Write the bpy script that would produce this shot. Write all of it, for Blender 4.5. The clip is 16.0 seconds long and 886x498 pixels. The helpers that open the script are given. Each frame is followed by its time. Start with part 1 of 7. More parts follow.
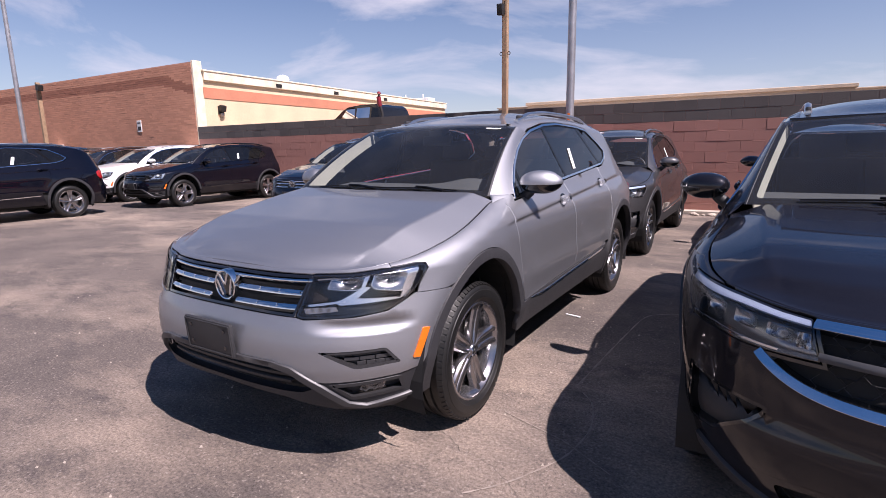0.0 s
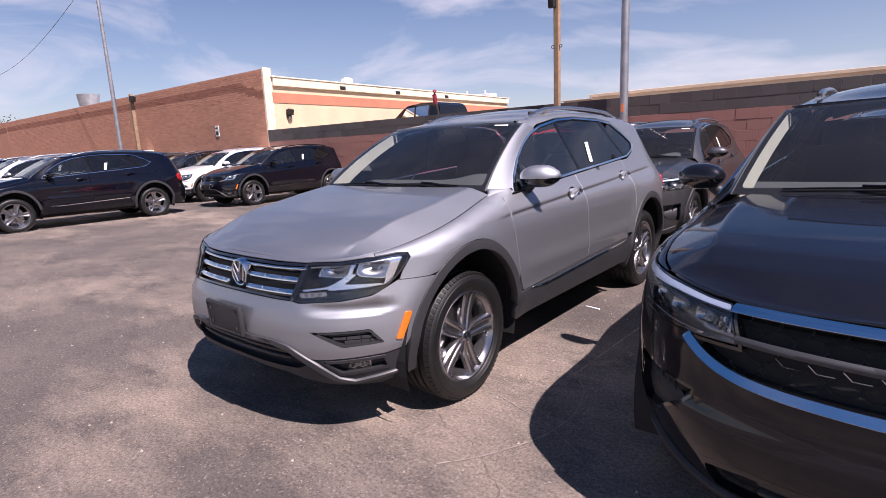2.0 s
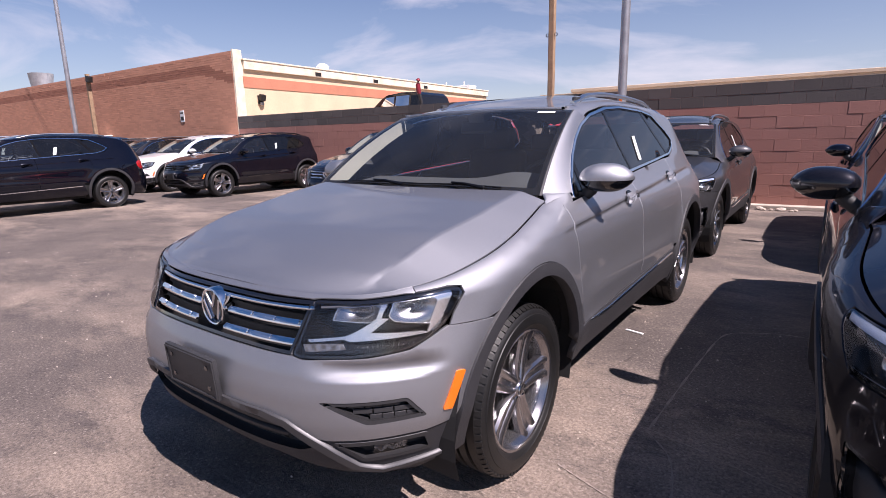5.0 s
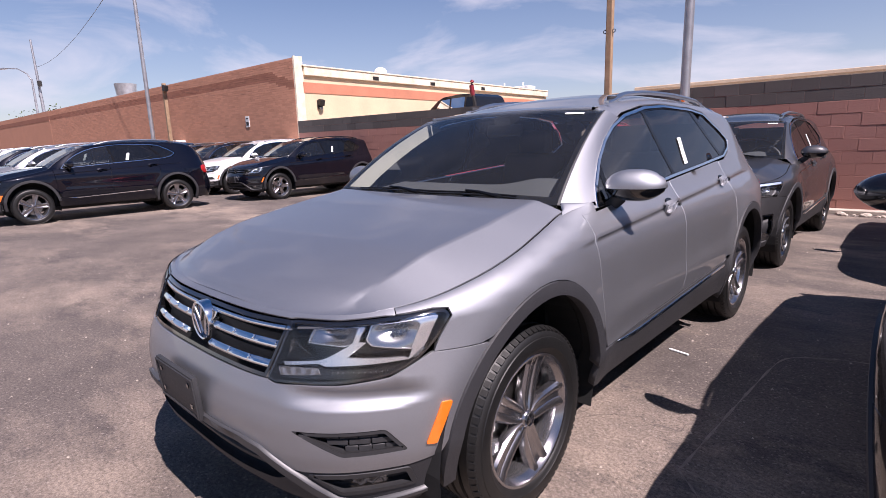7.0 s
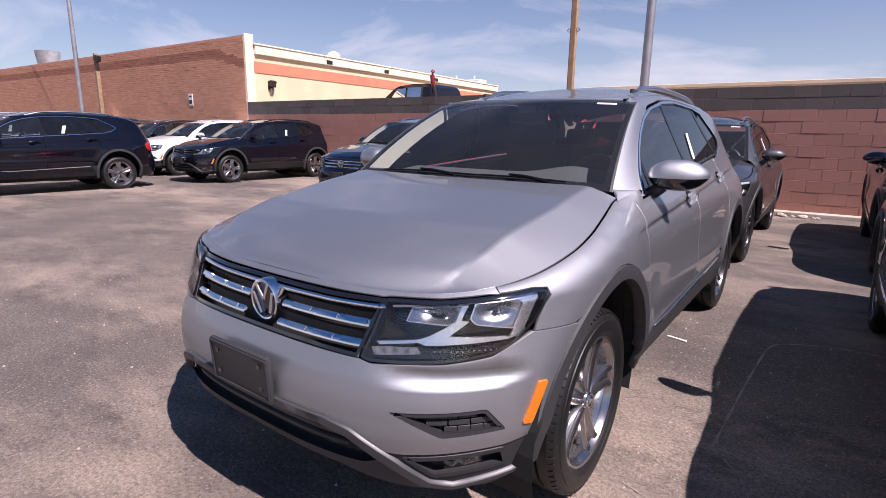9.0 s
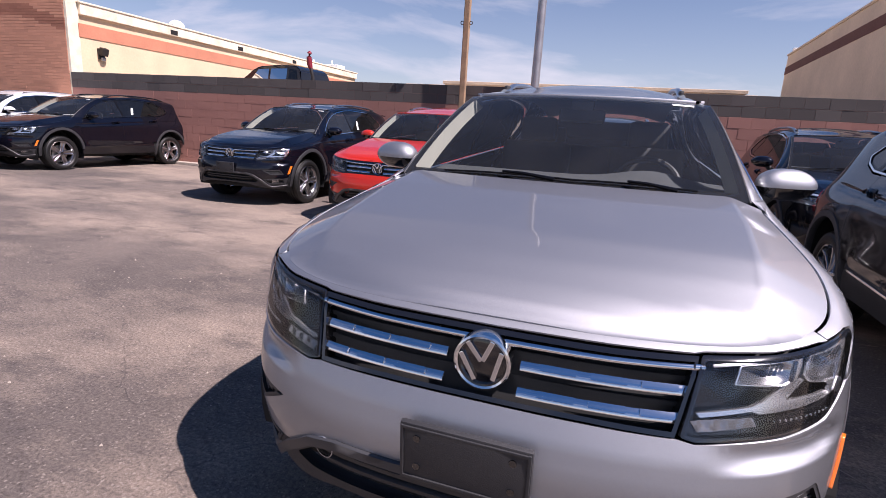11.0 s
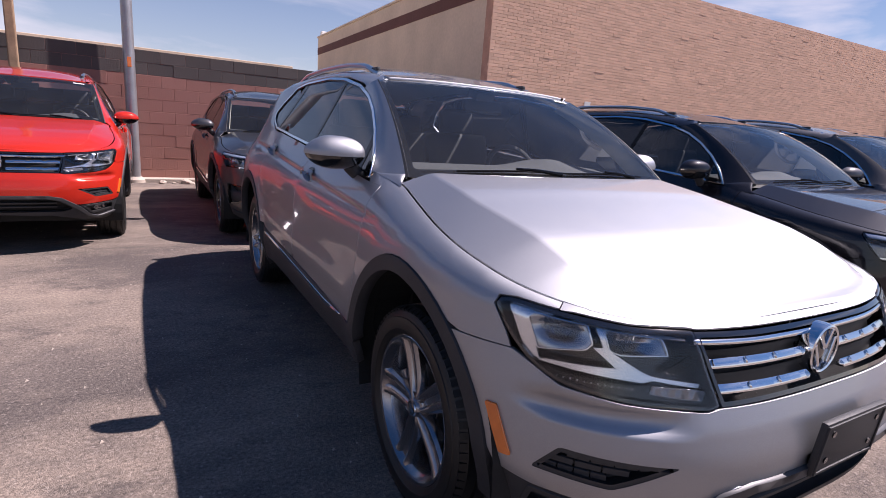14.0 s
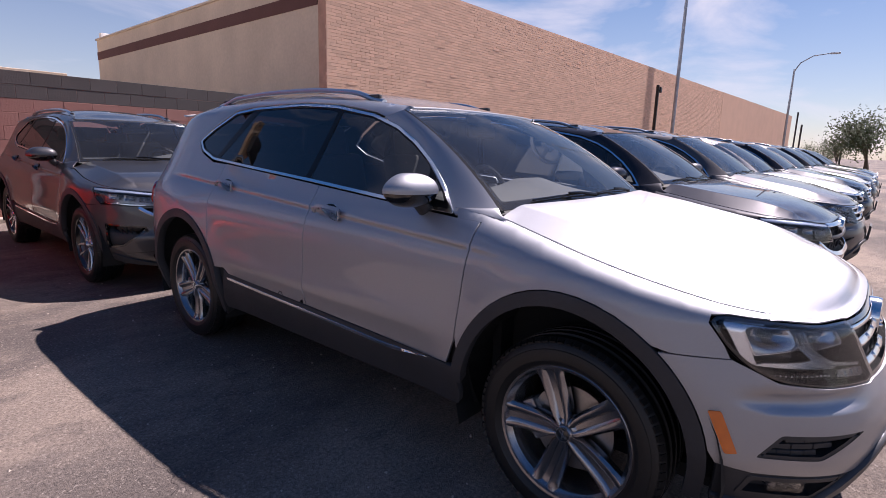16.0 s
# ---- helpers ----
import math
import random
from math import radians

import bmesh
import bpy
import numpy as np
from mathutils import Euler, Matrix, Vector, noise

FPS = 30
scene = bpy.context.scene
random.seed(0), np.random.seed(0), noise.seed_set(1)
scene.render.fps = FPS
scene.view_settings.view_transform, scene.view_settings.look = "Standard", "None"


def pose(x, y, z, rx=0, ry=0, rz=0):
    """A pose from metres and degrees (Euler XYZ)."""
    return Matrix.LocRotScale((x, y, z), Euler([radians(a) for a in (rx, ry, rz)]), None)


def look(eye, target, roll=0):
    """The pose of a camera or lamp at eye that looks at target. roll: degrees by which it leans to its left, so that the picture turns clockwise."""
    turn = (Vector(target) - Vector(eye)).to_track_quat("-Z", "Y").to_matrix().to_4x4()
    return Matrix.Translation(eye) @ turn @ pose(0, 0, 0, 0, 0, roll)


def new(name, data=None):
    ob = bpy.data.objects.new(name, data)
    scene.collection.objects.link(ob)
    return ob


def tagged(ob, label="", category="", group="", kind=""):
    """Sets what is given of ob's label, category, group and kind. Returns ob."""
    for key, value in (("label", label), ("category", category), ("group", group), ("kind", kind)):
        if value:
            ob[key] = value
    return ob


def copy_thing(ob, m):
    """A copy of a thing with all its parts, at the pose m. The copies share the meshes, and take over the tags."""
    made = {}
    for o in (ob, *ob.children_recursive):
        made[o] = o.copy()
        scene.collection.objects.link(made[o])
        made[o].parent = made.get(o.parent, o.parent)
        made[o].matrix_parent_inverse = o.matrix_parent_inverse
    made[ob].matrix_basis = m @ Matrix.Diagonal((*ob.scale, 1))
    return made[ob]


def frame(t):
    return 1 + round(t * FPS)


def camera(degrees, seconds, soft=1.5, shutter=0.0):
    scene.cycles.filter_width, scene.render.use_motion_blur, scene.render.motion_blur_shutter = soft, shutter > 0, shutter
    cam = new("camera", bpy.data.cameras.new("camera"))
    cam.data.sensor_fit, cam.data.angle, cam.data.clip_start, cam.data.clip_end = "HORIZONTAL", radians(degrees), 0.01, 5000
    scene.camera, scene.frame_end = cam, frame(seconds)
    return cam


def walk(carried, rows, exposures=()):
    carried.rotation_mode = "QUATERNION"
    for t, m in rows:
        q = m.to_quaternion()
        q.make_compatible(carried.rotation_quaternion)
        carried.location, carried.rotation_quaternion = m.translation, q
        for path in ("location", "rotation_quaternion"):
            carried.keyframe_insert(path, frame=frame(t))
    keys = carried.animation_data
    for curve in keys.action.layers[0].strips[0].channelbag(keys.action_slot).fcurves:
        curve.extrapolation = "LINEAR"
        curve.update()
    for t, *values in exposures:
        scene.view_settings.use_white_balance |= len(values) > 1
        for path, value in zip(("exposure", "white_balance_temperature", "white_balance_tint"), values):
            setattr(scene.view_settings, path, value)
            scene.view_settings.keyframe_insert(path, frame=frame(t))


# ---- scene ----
cam = camera(80.4, 16.0, soft=0.75)
PATH = [
    (0, (2.066, -3.640, 1.366), (1.030, -1.970, 0.993), -0.96),
    (0.5, (2.192, -3.722, 1.363), (1.124, -2.074, 0.986), -1.19),
    (1, (2.281, -3.721, 1.368), (1.160, -2.109, 0.987), -1.61),
    (1.5, (2.413, -3.627, 1.363), (1.210, -2.076, 0.982), -2.73),
    (2, (2.499, -3.564, 1.365), (1.250, -2.048, 0.985), -2.55),
    (2.5, (2.432, -3.547, 1.369), (1.179, -2.036, 0.985), -2.15),
    (3, (2.218, -3.553, 1.372), (0.972, -2.038, 0.984), -1.83),
    (3.5, (2.064, -3.542, 1.367), (0.869, -1.986, 0.978), -1.42),
    (4, (1.878, -3.440, 1.358), (0.717, -1.861, 0.959), -1.00),
    (4.2, (1.820, -3.403, 1.362), (0.668, -1.819, 0.957), -1.09),
    (6.3, (1.763, -2.850, 1.362), (0.533, -1.326, 0.956), -1.66),
    (6.5, (1.790, -2.842, 1.361), (0.518, -1.352, 0.959), -1.67),
    (7, (1.848, -2.909, 1.372), (0.514, -1.473, 0.974), -1.77),
    (7.5, (1.896, -3.081, 1.369), (0.551, -1.655, 0.974), -1.46),
    (8, (1.895, -3.189, 1.376), (0.557, -1.762, 0.960), -1.35),
    (8.5, (1.713, -3.195, 1.349), (0.427, -1.724, 0.924), -0.43),
    (8.7, (1.615, -3.190, 1.338), (0.375, -1.680, 0.911), 0.18),
    (10.8, (0.430, -3.339, 1.319), (-0.209, -1.497, 0.873), 3.31),
    (11, (0.273, -3.338, 1.319), (-0.355, -1.492, 0.872), 3.41),
    (11.5, (-0.049, -3.295, 1.322), (-0.552, -1.410, 0.882), 2.95),
    (12, (-0.399, -3.197, 1.296), (-0.664, -1.261, 0.870), 3.37),
    (12.5, (-0.693, -3.136, 1.296), (-0.661, -1.178, 0.893), 3.38),
    (12.6, (-0.759, -3.136, 1.296), (-0.678, -1.180, 0.886), 2.58),
    (13, (-1.031, -3.127, 1.306), (-0.690, -1.197, 0.906), 1.12),
    (13.1, (-1.095, -3.115, 1.306), (-0.675, -1.204, 0.889), 1.20),
    (13.5, (-1.355, -2.983, 1.250), (-0.590, -1.185, 0.826), 3.89),
    (14, (-1.618, -2.846, 1.290), (-0.641, -1.157, 0.849), 4.29),
    (14.5, (-1.892, -2.692, 1.296), (-0.686, -1.153, 0.876), 5.21),
    (15, (-2.123, -2.450, 1.318), (-0.814, -0.997, 0.899), 5.22),
    (15.5, (-2.258, -2.186, 1.354), (-0.886, -0.788, 0.953), 3.22),
    (16, (-2.452, -2.136, 1.349), (-0.940, -0.886, 0.960), 1.73),
]
walk(cam, [(t, look(eye, target, roll)) for t, eye, target, roll in PATH], [(0, 0.78, 6400, 28), (16, 0.78, 6400, 28)])

# ---- light ----
SUN_FROM = Vector((0.695, -0.15, 1.0)).normalized()
sun = new("sun", bpy.data.lights.new("sun", "SUN"))
sun.data.energy, sun.data.angle, sun.data.color = 5.0, radians(0.55), (1.0, 0.95, 0.885)
sun.matrix_world = look((30, -10, 40), Vector((30, -10, 40)) - SUN_FROM)

world = bpy.data.worlds.new("sky")
scene.world = world
world.use_nodes = True
wn, wl = world.node_tree.nodes, world.node_tree.links
wn.clear()
w_out, w_bg = wn.new("ShaderNodeOutputWorld"), wn.new("ShaderNodeBackground")
w_sky, w_tc = wn.new("ShaderNodeTexSky"), wn.new("ShaderNodeTexCoord")
w_sky.sky_type, w_sky.sun_disc = "NISHITA", False
w_sky.sun_elevation = math.asin(SUN_FROM.z)
w_sky.sun_rotation = math.atan2(SUN_FROM.x, SUN_FROM.y)
w_sky.dust_density, w_sky.ozone_density, w_sky.air_density = 0.2, 2.6, 1.0
w_map = wn.new("ShaderNodeMapping")
w_map.inputs["Scale"].default_value = (1.0, 2.2, 5.5)
w_map.inputs["Rotation"].default_value = (0.05, 0.12, 0.5)
w_no = wn.new("ShaderNodeTexNoise")
w_no.inputs["Scale"].default_value, w_no.inputs["Detail"].default_value = 1.5, 9.0
w_no.inputs["Roughness"].default_value, w_no.inputs["Distortion"].default_value = 0.56, 0.5
w_ramp = wn.new("ShaderNodeValToRGB")
w_ramp.color_ramp.elements[0].position, w_ramp.color_ramp.elements[1].position = 0.48, 0.83
w_sep, w_hz = wn.new("ShaderNodeSeparateXYZ"), wn.new("ShaderNodeMapRange")
w_hz.inputs["From Min"].default_value, w_hz.inputs["From Max"].default_value = 0.0, 0.42
w_hz.inputs["To Min"].default_value, w_hz.inputs["To Max"].default_value = 0.40, 0.0
w_add = wn.new("ShaderNodeMath")
w_add.operation, w_add.use_clamp = "ADD", True
w_mix = wn.new("ShaderNodeMix")
w_mix.data_type = "RGBA"
w_mix.inputs[7].default_value = (9.6, 9.8, 10.2, 1)
wl.new(w_tc.outputs["Generated"], w_map.inputs["Vector"])
wl.new(w_map.outputs[0], w_no.inputs["Vector"])
wl.new(w_no.outputs["Fac"], w_ramp.inputs["Fac"])
wl.new(w_tc.outputs["Generated"], w_sep.inputs[0])
wl.new(w_sep.outputs["Z"], w_hz.inputs["Value"])
w_up, w_mul = wn.new("ShaderNodeMapRange"), wn.new("ShaderNodeMath")
w_up.inputs["From Min"].default_value, w_up.inputs["From Max"].default_value = 0.35, 0.75
w_up.inputs["To Min"].default_value, w_up.inputs["To Max"].default_value = 1.0, 0.12
w_mul.operation = "MULTIPLY"
wl.new(w_sep.outputs["Z"], w_up.inputs["Value"])
wl.new(w_ramp.outputs["Color"], w_mul.inputs[0])
wl.new(w_up.outputs[0], w_mul.inputs[1])
wl.new(w_mul.outputs[0], w_add.inputs[0])
wl.new(w_hz.outputs[0], w_add.inputs[1])
wl.new(w_add.outputs[0], w_mix.inputs[0])
w_hsv = wn.new("ShaderNodeHueSaturation")
w_hsv.inputs["Saturation"].default_value = 1.32
wl.new(w_sky.outputs[0], w_hsv.inputs["Color"])
wl.new(w_hsv.outputs[0], w_mix.inputs[6])
wl.new(w_mix.outputs[2], w_bg.inputs["Color"])
wl.new(w_bg.outputs[0], w_out.inputs["Surface"])
w_bg.inputs["Strength"].default_value = 0.052


# ---- materials ----
def mat(name, color, rough=0.5, metal=0.0, coat=0.0, spec=0.5, var=0.0, scale=8.0, bump=0.0, bump_scale=60.0, fine=0.0, emit=0.0):
    """A principled material with large and small colour variation and a fine relief."""
    m = bpy.data.materials.new(name)
    m.use_nodes = True
    n, l = m.node_tree.nodes, m.node_tree.links
    b = n["Principled BSDF"]
    b.inputs["Base Color"].default_value = (*color, 1)
    b.inputs["Roughness"].default_value, b.inputs["Metallic"].default_value = rough, metal
    b.inputs["Coat Weight"].default_value, b.inputs["Coat Roughness"].default_value = coat, 0.03
    b.inputs["Specular IOR Level"].default_value = spec
    if emit:
        b.inputs["Emission Color"].default_value = (*color, 1)
        b.inputs["Emission Strength"].default_value = emit
    if var or bump or fine:
        tc = n.new("ShaderNodeTexCoord")
    if var or fine:
        a, c = n.new("ShaderNodeTexNoise"), n.new("ShaderNodeTexNoise")
        a.inputs["Scale"].default_value, a.inputs["Detail"].default_value = scale, 6
        c.inputs["Scale"].default_value, c.inputs["Detail"].default_value = scale * 14, 3
        l.new(tc.outputs["Object"], a.inputs["Vector"])
        l.new(tc.outputs["Object"], c.inputs["Vector"])
        r1, r2, mul = n.new("ShaderNodeMapRange"), n.new("ShaderNodeMapRange"), n.new("ShaderNodeMath")
        for r, v in ((r1, var), (r2, fine or var * 0.5)):
            r.inputs["From Min"].default_value, r.inputs["From Max"].default_value = 0.25, 0.75
            r.inputs["To Min"].default_value, r.inputs["To Max"].default_value = 1 - v, 1 + v
        mul.operation = "MULTIPLY"
        l.new(a.outputs["Fac"], r1.inputs["Value"])
        l.new(c.outputs["Fac"], r2.inputs["Value"])
        l.new(r1.outputs[0], mul.inputs[0])
        l.new(r2.outputs[0], mul.inputs[1])
        mix = n.new("ShaderNodeVectorMath")
        mix.operation = "SCALE"
        mix.inputs[0].default_value = color
        l.new(mul.outputs[0], mix.inputs["Scale"])
        l.new(mix.outputs[0], b.inputs["Base Color"])
    if bump:
        t, bp = n.new("ShaderNodeTexNoise"), n.new("ShaderNodeBump")
        t.inputs["Scale"].default_value, t.inputs["Detail"].default_value = bump_scale, 5
        bp.inputs["Strength"].default_value, bp.inputs["Distance"].default_value = bump, 0.01
        l.new(tc.outputs["Object"], t.inputs["Vector"])
        l.new(t.outputs["Fac"], bp.inputs["Height"])
        l.new(bp.outputs[0], b.inputs["Normal"])
    return m


def paint(name, color, metal, rough=0.32, dust=0.05):
    """Car paint: a metallic base under clear coat, with flakes and a film of road dust."""
    m = bpy.data.materials.new(name)
    m.use_nodes = True
    n, l = m.node_tree.nodes, m.node_tree.links
    b = n["Principled BSDF"]
    b.inputs["Specular IOR Level"].default_value = 0.06
    b.inputs["Metallic"].default_value, b.inputs["Roughness"].default_value = metal, rough
    b.inputs["Coat Weight"].default_value, b.inputs["Coat Roughness"].default_value = 1.0, 0.025
    tc, fl, du = n.new("ShaderNodeTexCoord"), n.new("ShaderNodeTexVoronoi"), n.new("ShaderNodeTexNoise")
    fl.inputs["Scale"].default_value = 900
    du.inputs["Scale"].default_value, du.inputs["Detail"].default_value = 2.6, 9
    l.new(tc.outputs["Object"], fl.inputs["Vector"])
    l.new(tc.outputs["Object"], du.inputs["Vector"])
    r = n.new("ShaderNodeMapRange")
    r.inputs["To Min"].default_value, r.inputs["To Max"].default_value = 0.86, 1.12
    l.new(fl.outputs["Color"], r.inputs["Value"])
    sc = n.new("ShaderNodeVectorMath")
    sc.operation = "SCALE"
    sc.inputs[0].default_value = color
    l.new(r.outputs[0], sc.inputs["Scale"])
    d = n.new("ShaderNodeMapRange")
    d.inputs["From Min"].default_value, d.inputs["From Max"].default_value = 0.35, 0.75
    d.inputs["To Min"].default_value, d.inputs["To Max"].default_value = dust * 0.2, dust
    l.new(du.outputs["Fac"], d.inputs["Value"])
    mx = n.new("ShaderNodeMix")
    mx.data_type = "RGBA"
    mx.inputs[7].default_value = (0.33, 0.27, 0.22, 1)
    l.new(d.outputs[0], mx.inputs[0])
    l.new(sc.outputs[0], mx.inputs[6])
    l.new(mx.outputs[2], b.inputs["Base Color"])
    r2 = n.new("ShaderNodeMapRange")
    r2.inputs["From Min"].default_value, r2.inputs["From Max"].default_value = 0.3, 0.8
    r2.inputs["To Min"].default_value, r2.inputs["To Max"].default_value = 0.015, 0.06 + dust * 0.4
    l.new(du.outputs["Fac"], r2.inputs["Value"])
    l.new(r2.outputs[0], b.inputs["Coat Roughness"])
    if metal > 0.6:
        # metal flakes lie within a bounded fan round the panel's face, under the clear coat
        c, two, top = n.new("ShaderNodeBsdfAnisotropic"), n.new("ShaderNodeMixShader"), n.new("ShaderNodeMixShader")
        c.distribution = "BECKMANN"
        c.inputs["Roughness"].default_value = 0.62
        l.new(mx.outputs[2], c.inputs["Color"])
        two.inputs[0].default_value = 0.30
        b.inputs["Metallic"].default_value = metal * 0.88
        b.inputs["Coat Weight"].default_value = 0.0
        l.new(b.outputs[0], two.inputs[1])
        l.new(c.outputs[0], two.inputs[2])
        gloss, fres = n.new("ShaderNodeBsdfAnisotropic"), n.new("ShaderNodeFresnel")
        gloss.distribution = "GGX"
        fres.inputs["IOR"].default_value = 1.5
        l.new(r2.outputs[0], gloss.inputs["Roughness"])
        l.new(fres.outputs[0], top.inputs[0])
        l.new(two.outputs[0], top.inputs[1])
        l.new(gloss.outputs[0], top.inputs[2])
        l.new(top.outputs[0], n["Material Output"].inputs["Surface"])
    return m


def glass(name, tint, dust=0.03, ior=1.55):
    """Thin window glass: tinted see-through with a mirror gloss that grows at flat angles, and a little dust."""
    m = bpy.data.materials.new(name)
    m.use_nodes = True
    n, l = m.node_tree.nodes, m.node_tree.links
    n.remove(n["Principled BSDF"])
    tr, gl, df = n.new("ShaderNodeBsdfTransparent"), n.new("ShaderNodeBsdfGlossy"), n.new("ShaderNodeBsdfDiffuse")
    tr.inputs["Color"].default_value = (*tint, 1)
    gl.inputs["Roughness"].default_value = 0.01
    df.inputs["Color"].default_value = (0.46, 0.46, 0.46, 1)
    fr, m1, m2 = n.new("ShaderNodeFresnel"), n.new("ShaderNodeMixShader"), n.new("ShaderNodeMixShader")
    fr.inputs["IOR"].default_value = ior
    tc, no, r = n.new("ShaderNodeTexCoord"), n.new("ShaderNodeTexNoise"), n.new("ShaderNodeMapRange")
    no.inputs["Scale"].default_value, no.inputs["Detail"].default_value = 5, 8
    r.inputs["From Min"].default_value, r.inputs["From Max"].default_value = 0.35, 0.8
    r.inputs["To Min"].default_value, r.inputs["To Max"].default_value = dust * 0.6, dust
    l.new(tc.outputs["Object"], no.inputs["Vector"])
    l.new(no.outputs["Fac"], r.inputs["Value"])
    l.new(r.outputs[0], m1.inputs[0])
    l.new(tr.outputs[0], m1.inputs[1])
    l.new(df.outputs[0], m1.inputs[2])
    l.new(fr.outputs[0], m2.inputs[0])
    l.new(m1.outputs[0], m2.inputs[1])
    l.new(gl.outputs[0], m2.inputs[2])
    l.new(m2.outputs[0], n["Material Output"].inputs["Surface"])
    return m


SILVER = paint("silver_paint", (0.375, 0.382, 0.402), 0.95, 0.55, 0.010)
BLACK = paint("black_paint", (0.010, 0.0095, 0.013), 0.35, 0.42, 0.004)
NAVY = paint("deep_black_blue_paint", (0.003, 0.0035, 0.008), 0.2, 0.3, 0.005)
RED = paint("red_paint", (0.62, 0.028, 0.012), 0.25, 0.3, 0.03)
GREY = paint("dark_grey_paint", (0.085, 0.085, 0.09), 0.7, 0.36, 0.08)
WHITE = paint("white_paint", (0.78, 0.78, 0.77), 0.0, 0.4, 0.05)
PALE = paint("pale_silver_paint", (0.42, 0.42, 0.43), 0.8, 0.36, 0.05)
PLASTIC = mat("black_plastic", (0.028, 0.028, 0.03), 0.55, var=0.15, scale=6, bump=0.15, bump_scale=500)
CLADDING = mat("grey_plastic_cladding", (0.028, 0.028, 0.031), 0.6, var=0.15, scale=5, bump=0.2, bump_scale=400)
PILLARBLACK = mat("pillar_black", (0.006, 0.006, 0.007), 0.2, spec=0.2)
GLOSSBLACK = mat("gloss_black_trim", (0.008, 0.008, 0.009), 0.08, coat=1.0)
UNDER = mat("dark_underbody", (0.01, 0.01, 0.01), 0.8, var=0.2)
CHROME = mat("chrome", (0.82, 0.83, 0.84), 0.12, 1.0, fine=0.03)
SATIN = mat("satin_aluminium", (0.62, 0.63, 0.64), 0.28, 1.0, fine=0.04)
ALLOY = mat("machined_alloy", (0.60, 0.60, 0.61), 0.20, 0.95, coat=0.5, var=0.06, scale=9)
ALLOYDARK = mat("grey_alloy_face", (0.13, 0.128, 0.132), 0.30, 0.75, coat=0.8, var=0.1)
GUNMETAL = mat("gunmetal_alloy", (0.31, 0.302, 0.312), 0.24, 0.95, coat=0.6, var=0.08, scale=9)
ALLOYBLACK = mat("black_alloy", (0.012, 0.012, 0.013), 0.25, 0.2, coat=0.8)
RUBBER = mat("tyre_rubber", (0.007, 0.0069, 0.0068), 0.5, var=0.3, scale=10, bump=0.10, bump_scale=180)
DISC = mat("brake_steel", (0.35, 0.34, 0.33), 0.35, 1.0, var=0.15)
WSGLASS = glass("windscreen_glass", (0.86, 0.92, 0.92), 0.035, 1.6)
SIDEGLASS = glass("side_glass", (0.42, 0.46, 0.46), 0.03, 1.8)
PRIVACY = glass("privacy_glass", (0.055, 0.06, 0.065), 0.02, 1.7)
LENS = glass("lamp_lens", (0.95, 0.96, 0.97), 0.01)
REFLECTOR = mat("lamp_reflector", (0.40, 0.41, 0.43), 0.20, 0.95)
BLADE = mat("bright_lamp_blade", (0.80, 0.81, 0.83), 0.20, 0.9)
LAMPDARK = mat("lamp_housing", (0.008, 0.008, 0.009), 0.12, coat=0.3)
LAMPGREY = mat("lamp_grey", (0.26, 0.26, 0.27), 0.22, 0.7, var=0.2, scale=18)
AMBER = mat("amber_lens", (0.75, 0.17, 0.015), 0.18, coat=1.0, var=0.08, scale=40)
TAILRED = mat("red_lens", (0.42, 0.012, 0.012), 0.15, coat=1.0)
CABIN = mat("dark_cabin", (0.03, 0.03, 0.032), 0.75, var=0.2, scale=5, bump=0.2, bump_scale=300)
DASH = mat("dashboard_grey", (0.055, 0.058, 0.060), 0.7, var=0.12, scale=6, bump=0.2, bump_scale=350)
HEADLINER = mat("beige_headliner", (0.34, 0.335, 0.29), 0.9, var=0.06)
PAPER = mat("white_paper", (0.82, 0.82, 0.80), 0.7, var=0.05, scale=20)


# ---- mesh helpers ----
from mathutils.geometry import delaunay_2d_cdt


def link(name, verts, faces, material, parent=None, normals=None, smooth=True, label=""):
    me = bpy.data.meshes.new(name)
    me.from_pydata([tuple(map(float, v)) for v in verts], [], [tuple(map(int, f)) for f in faces])
    me.materials.append(material)
    if smooth:
        me.polygons.foreach_set("use_smooth", [True] * len(me.polygons))
    if normals is not None:
        me.normals_split_custom_set_from_vertices([tuple(map(float, v)) for v in normals])
    me.update()
    ob = new(name, me)
    if parent is not None:
        ob.parent = parent
    return tagged(ob, label)


def part(name, bm, material, parent=None, label="", smooth=False):
    """Links a bmesh as one mesh object under a thing or a part."""
    me = bpy.data.meshes.new(name)
    bmesh.ops.recalc_face_normals(bm, faces=bm.faces)
    bm.to_mesh(me)
    bm.free()
    me.materials.append(material)
    if smooth:
        me.polygons.foreach_set("use_smooth", [True] * len(me.polygons))
        me.set_sharp_from_angle(angle=radians(38))
    ob = new(name, me)
    if parent is not None:
        ob.parent = parent
    return tagged(ob, label)


def box(bm, size, at=(0, 0, 0), rot=(0, 0, 0), bevel=0.0, seg=2):
    r = bmesh.ops.create_cube(bm, size=1.0)
    vs = r["verts"]
    bmesh.ops.scale(bm, vec=size, verts=vs)
    if bevel:
        es = list({e for v in vs for e in v.link_edges})
        rr = bmesh.ops.bevel(bm, geom=es, offset=bevel, segments=seg, affect="EDGES", profile=0.6)
        vs = list({v for f in rr["faces"] for v in f.verts} | {v for v in vs if v.is_valid})
    bmesh.ops.transform(bm, matrix=pose(*at, *rot), verts=vs)
    return vs


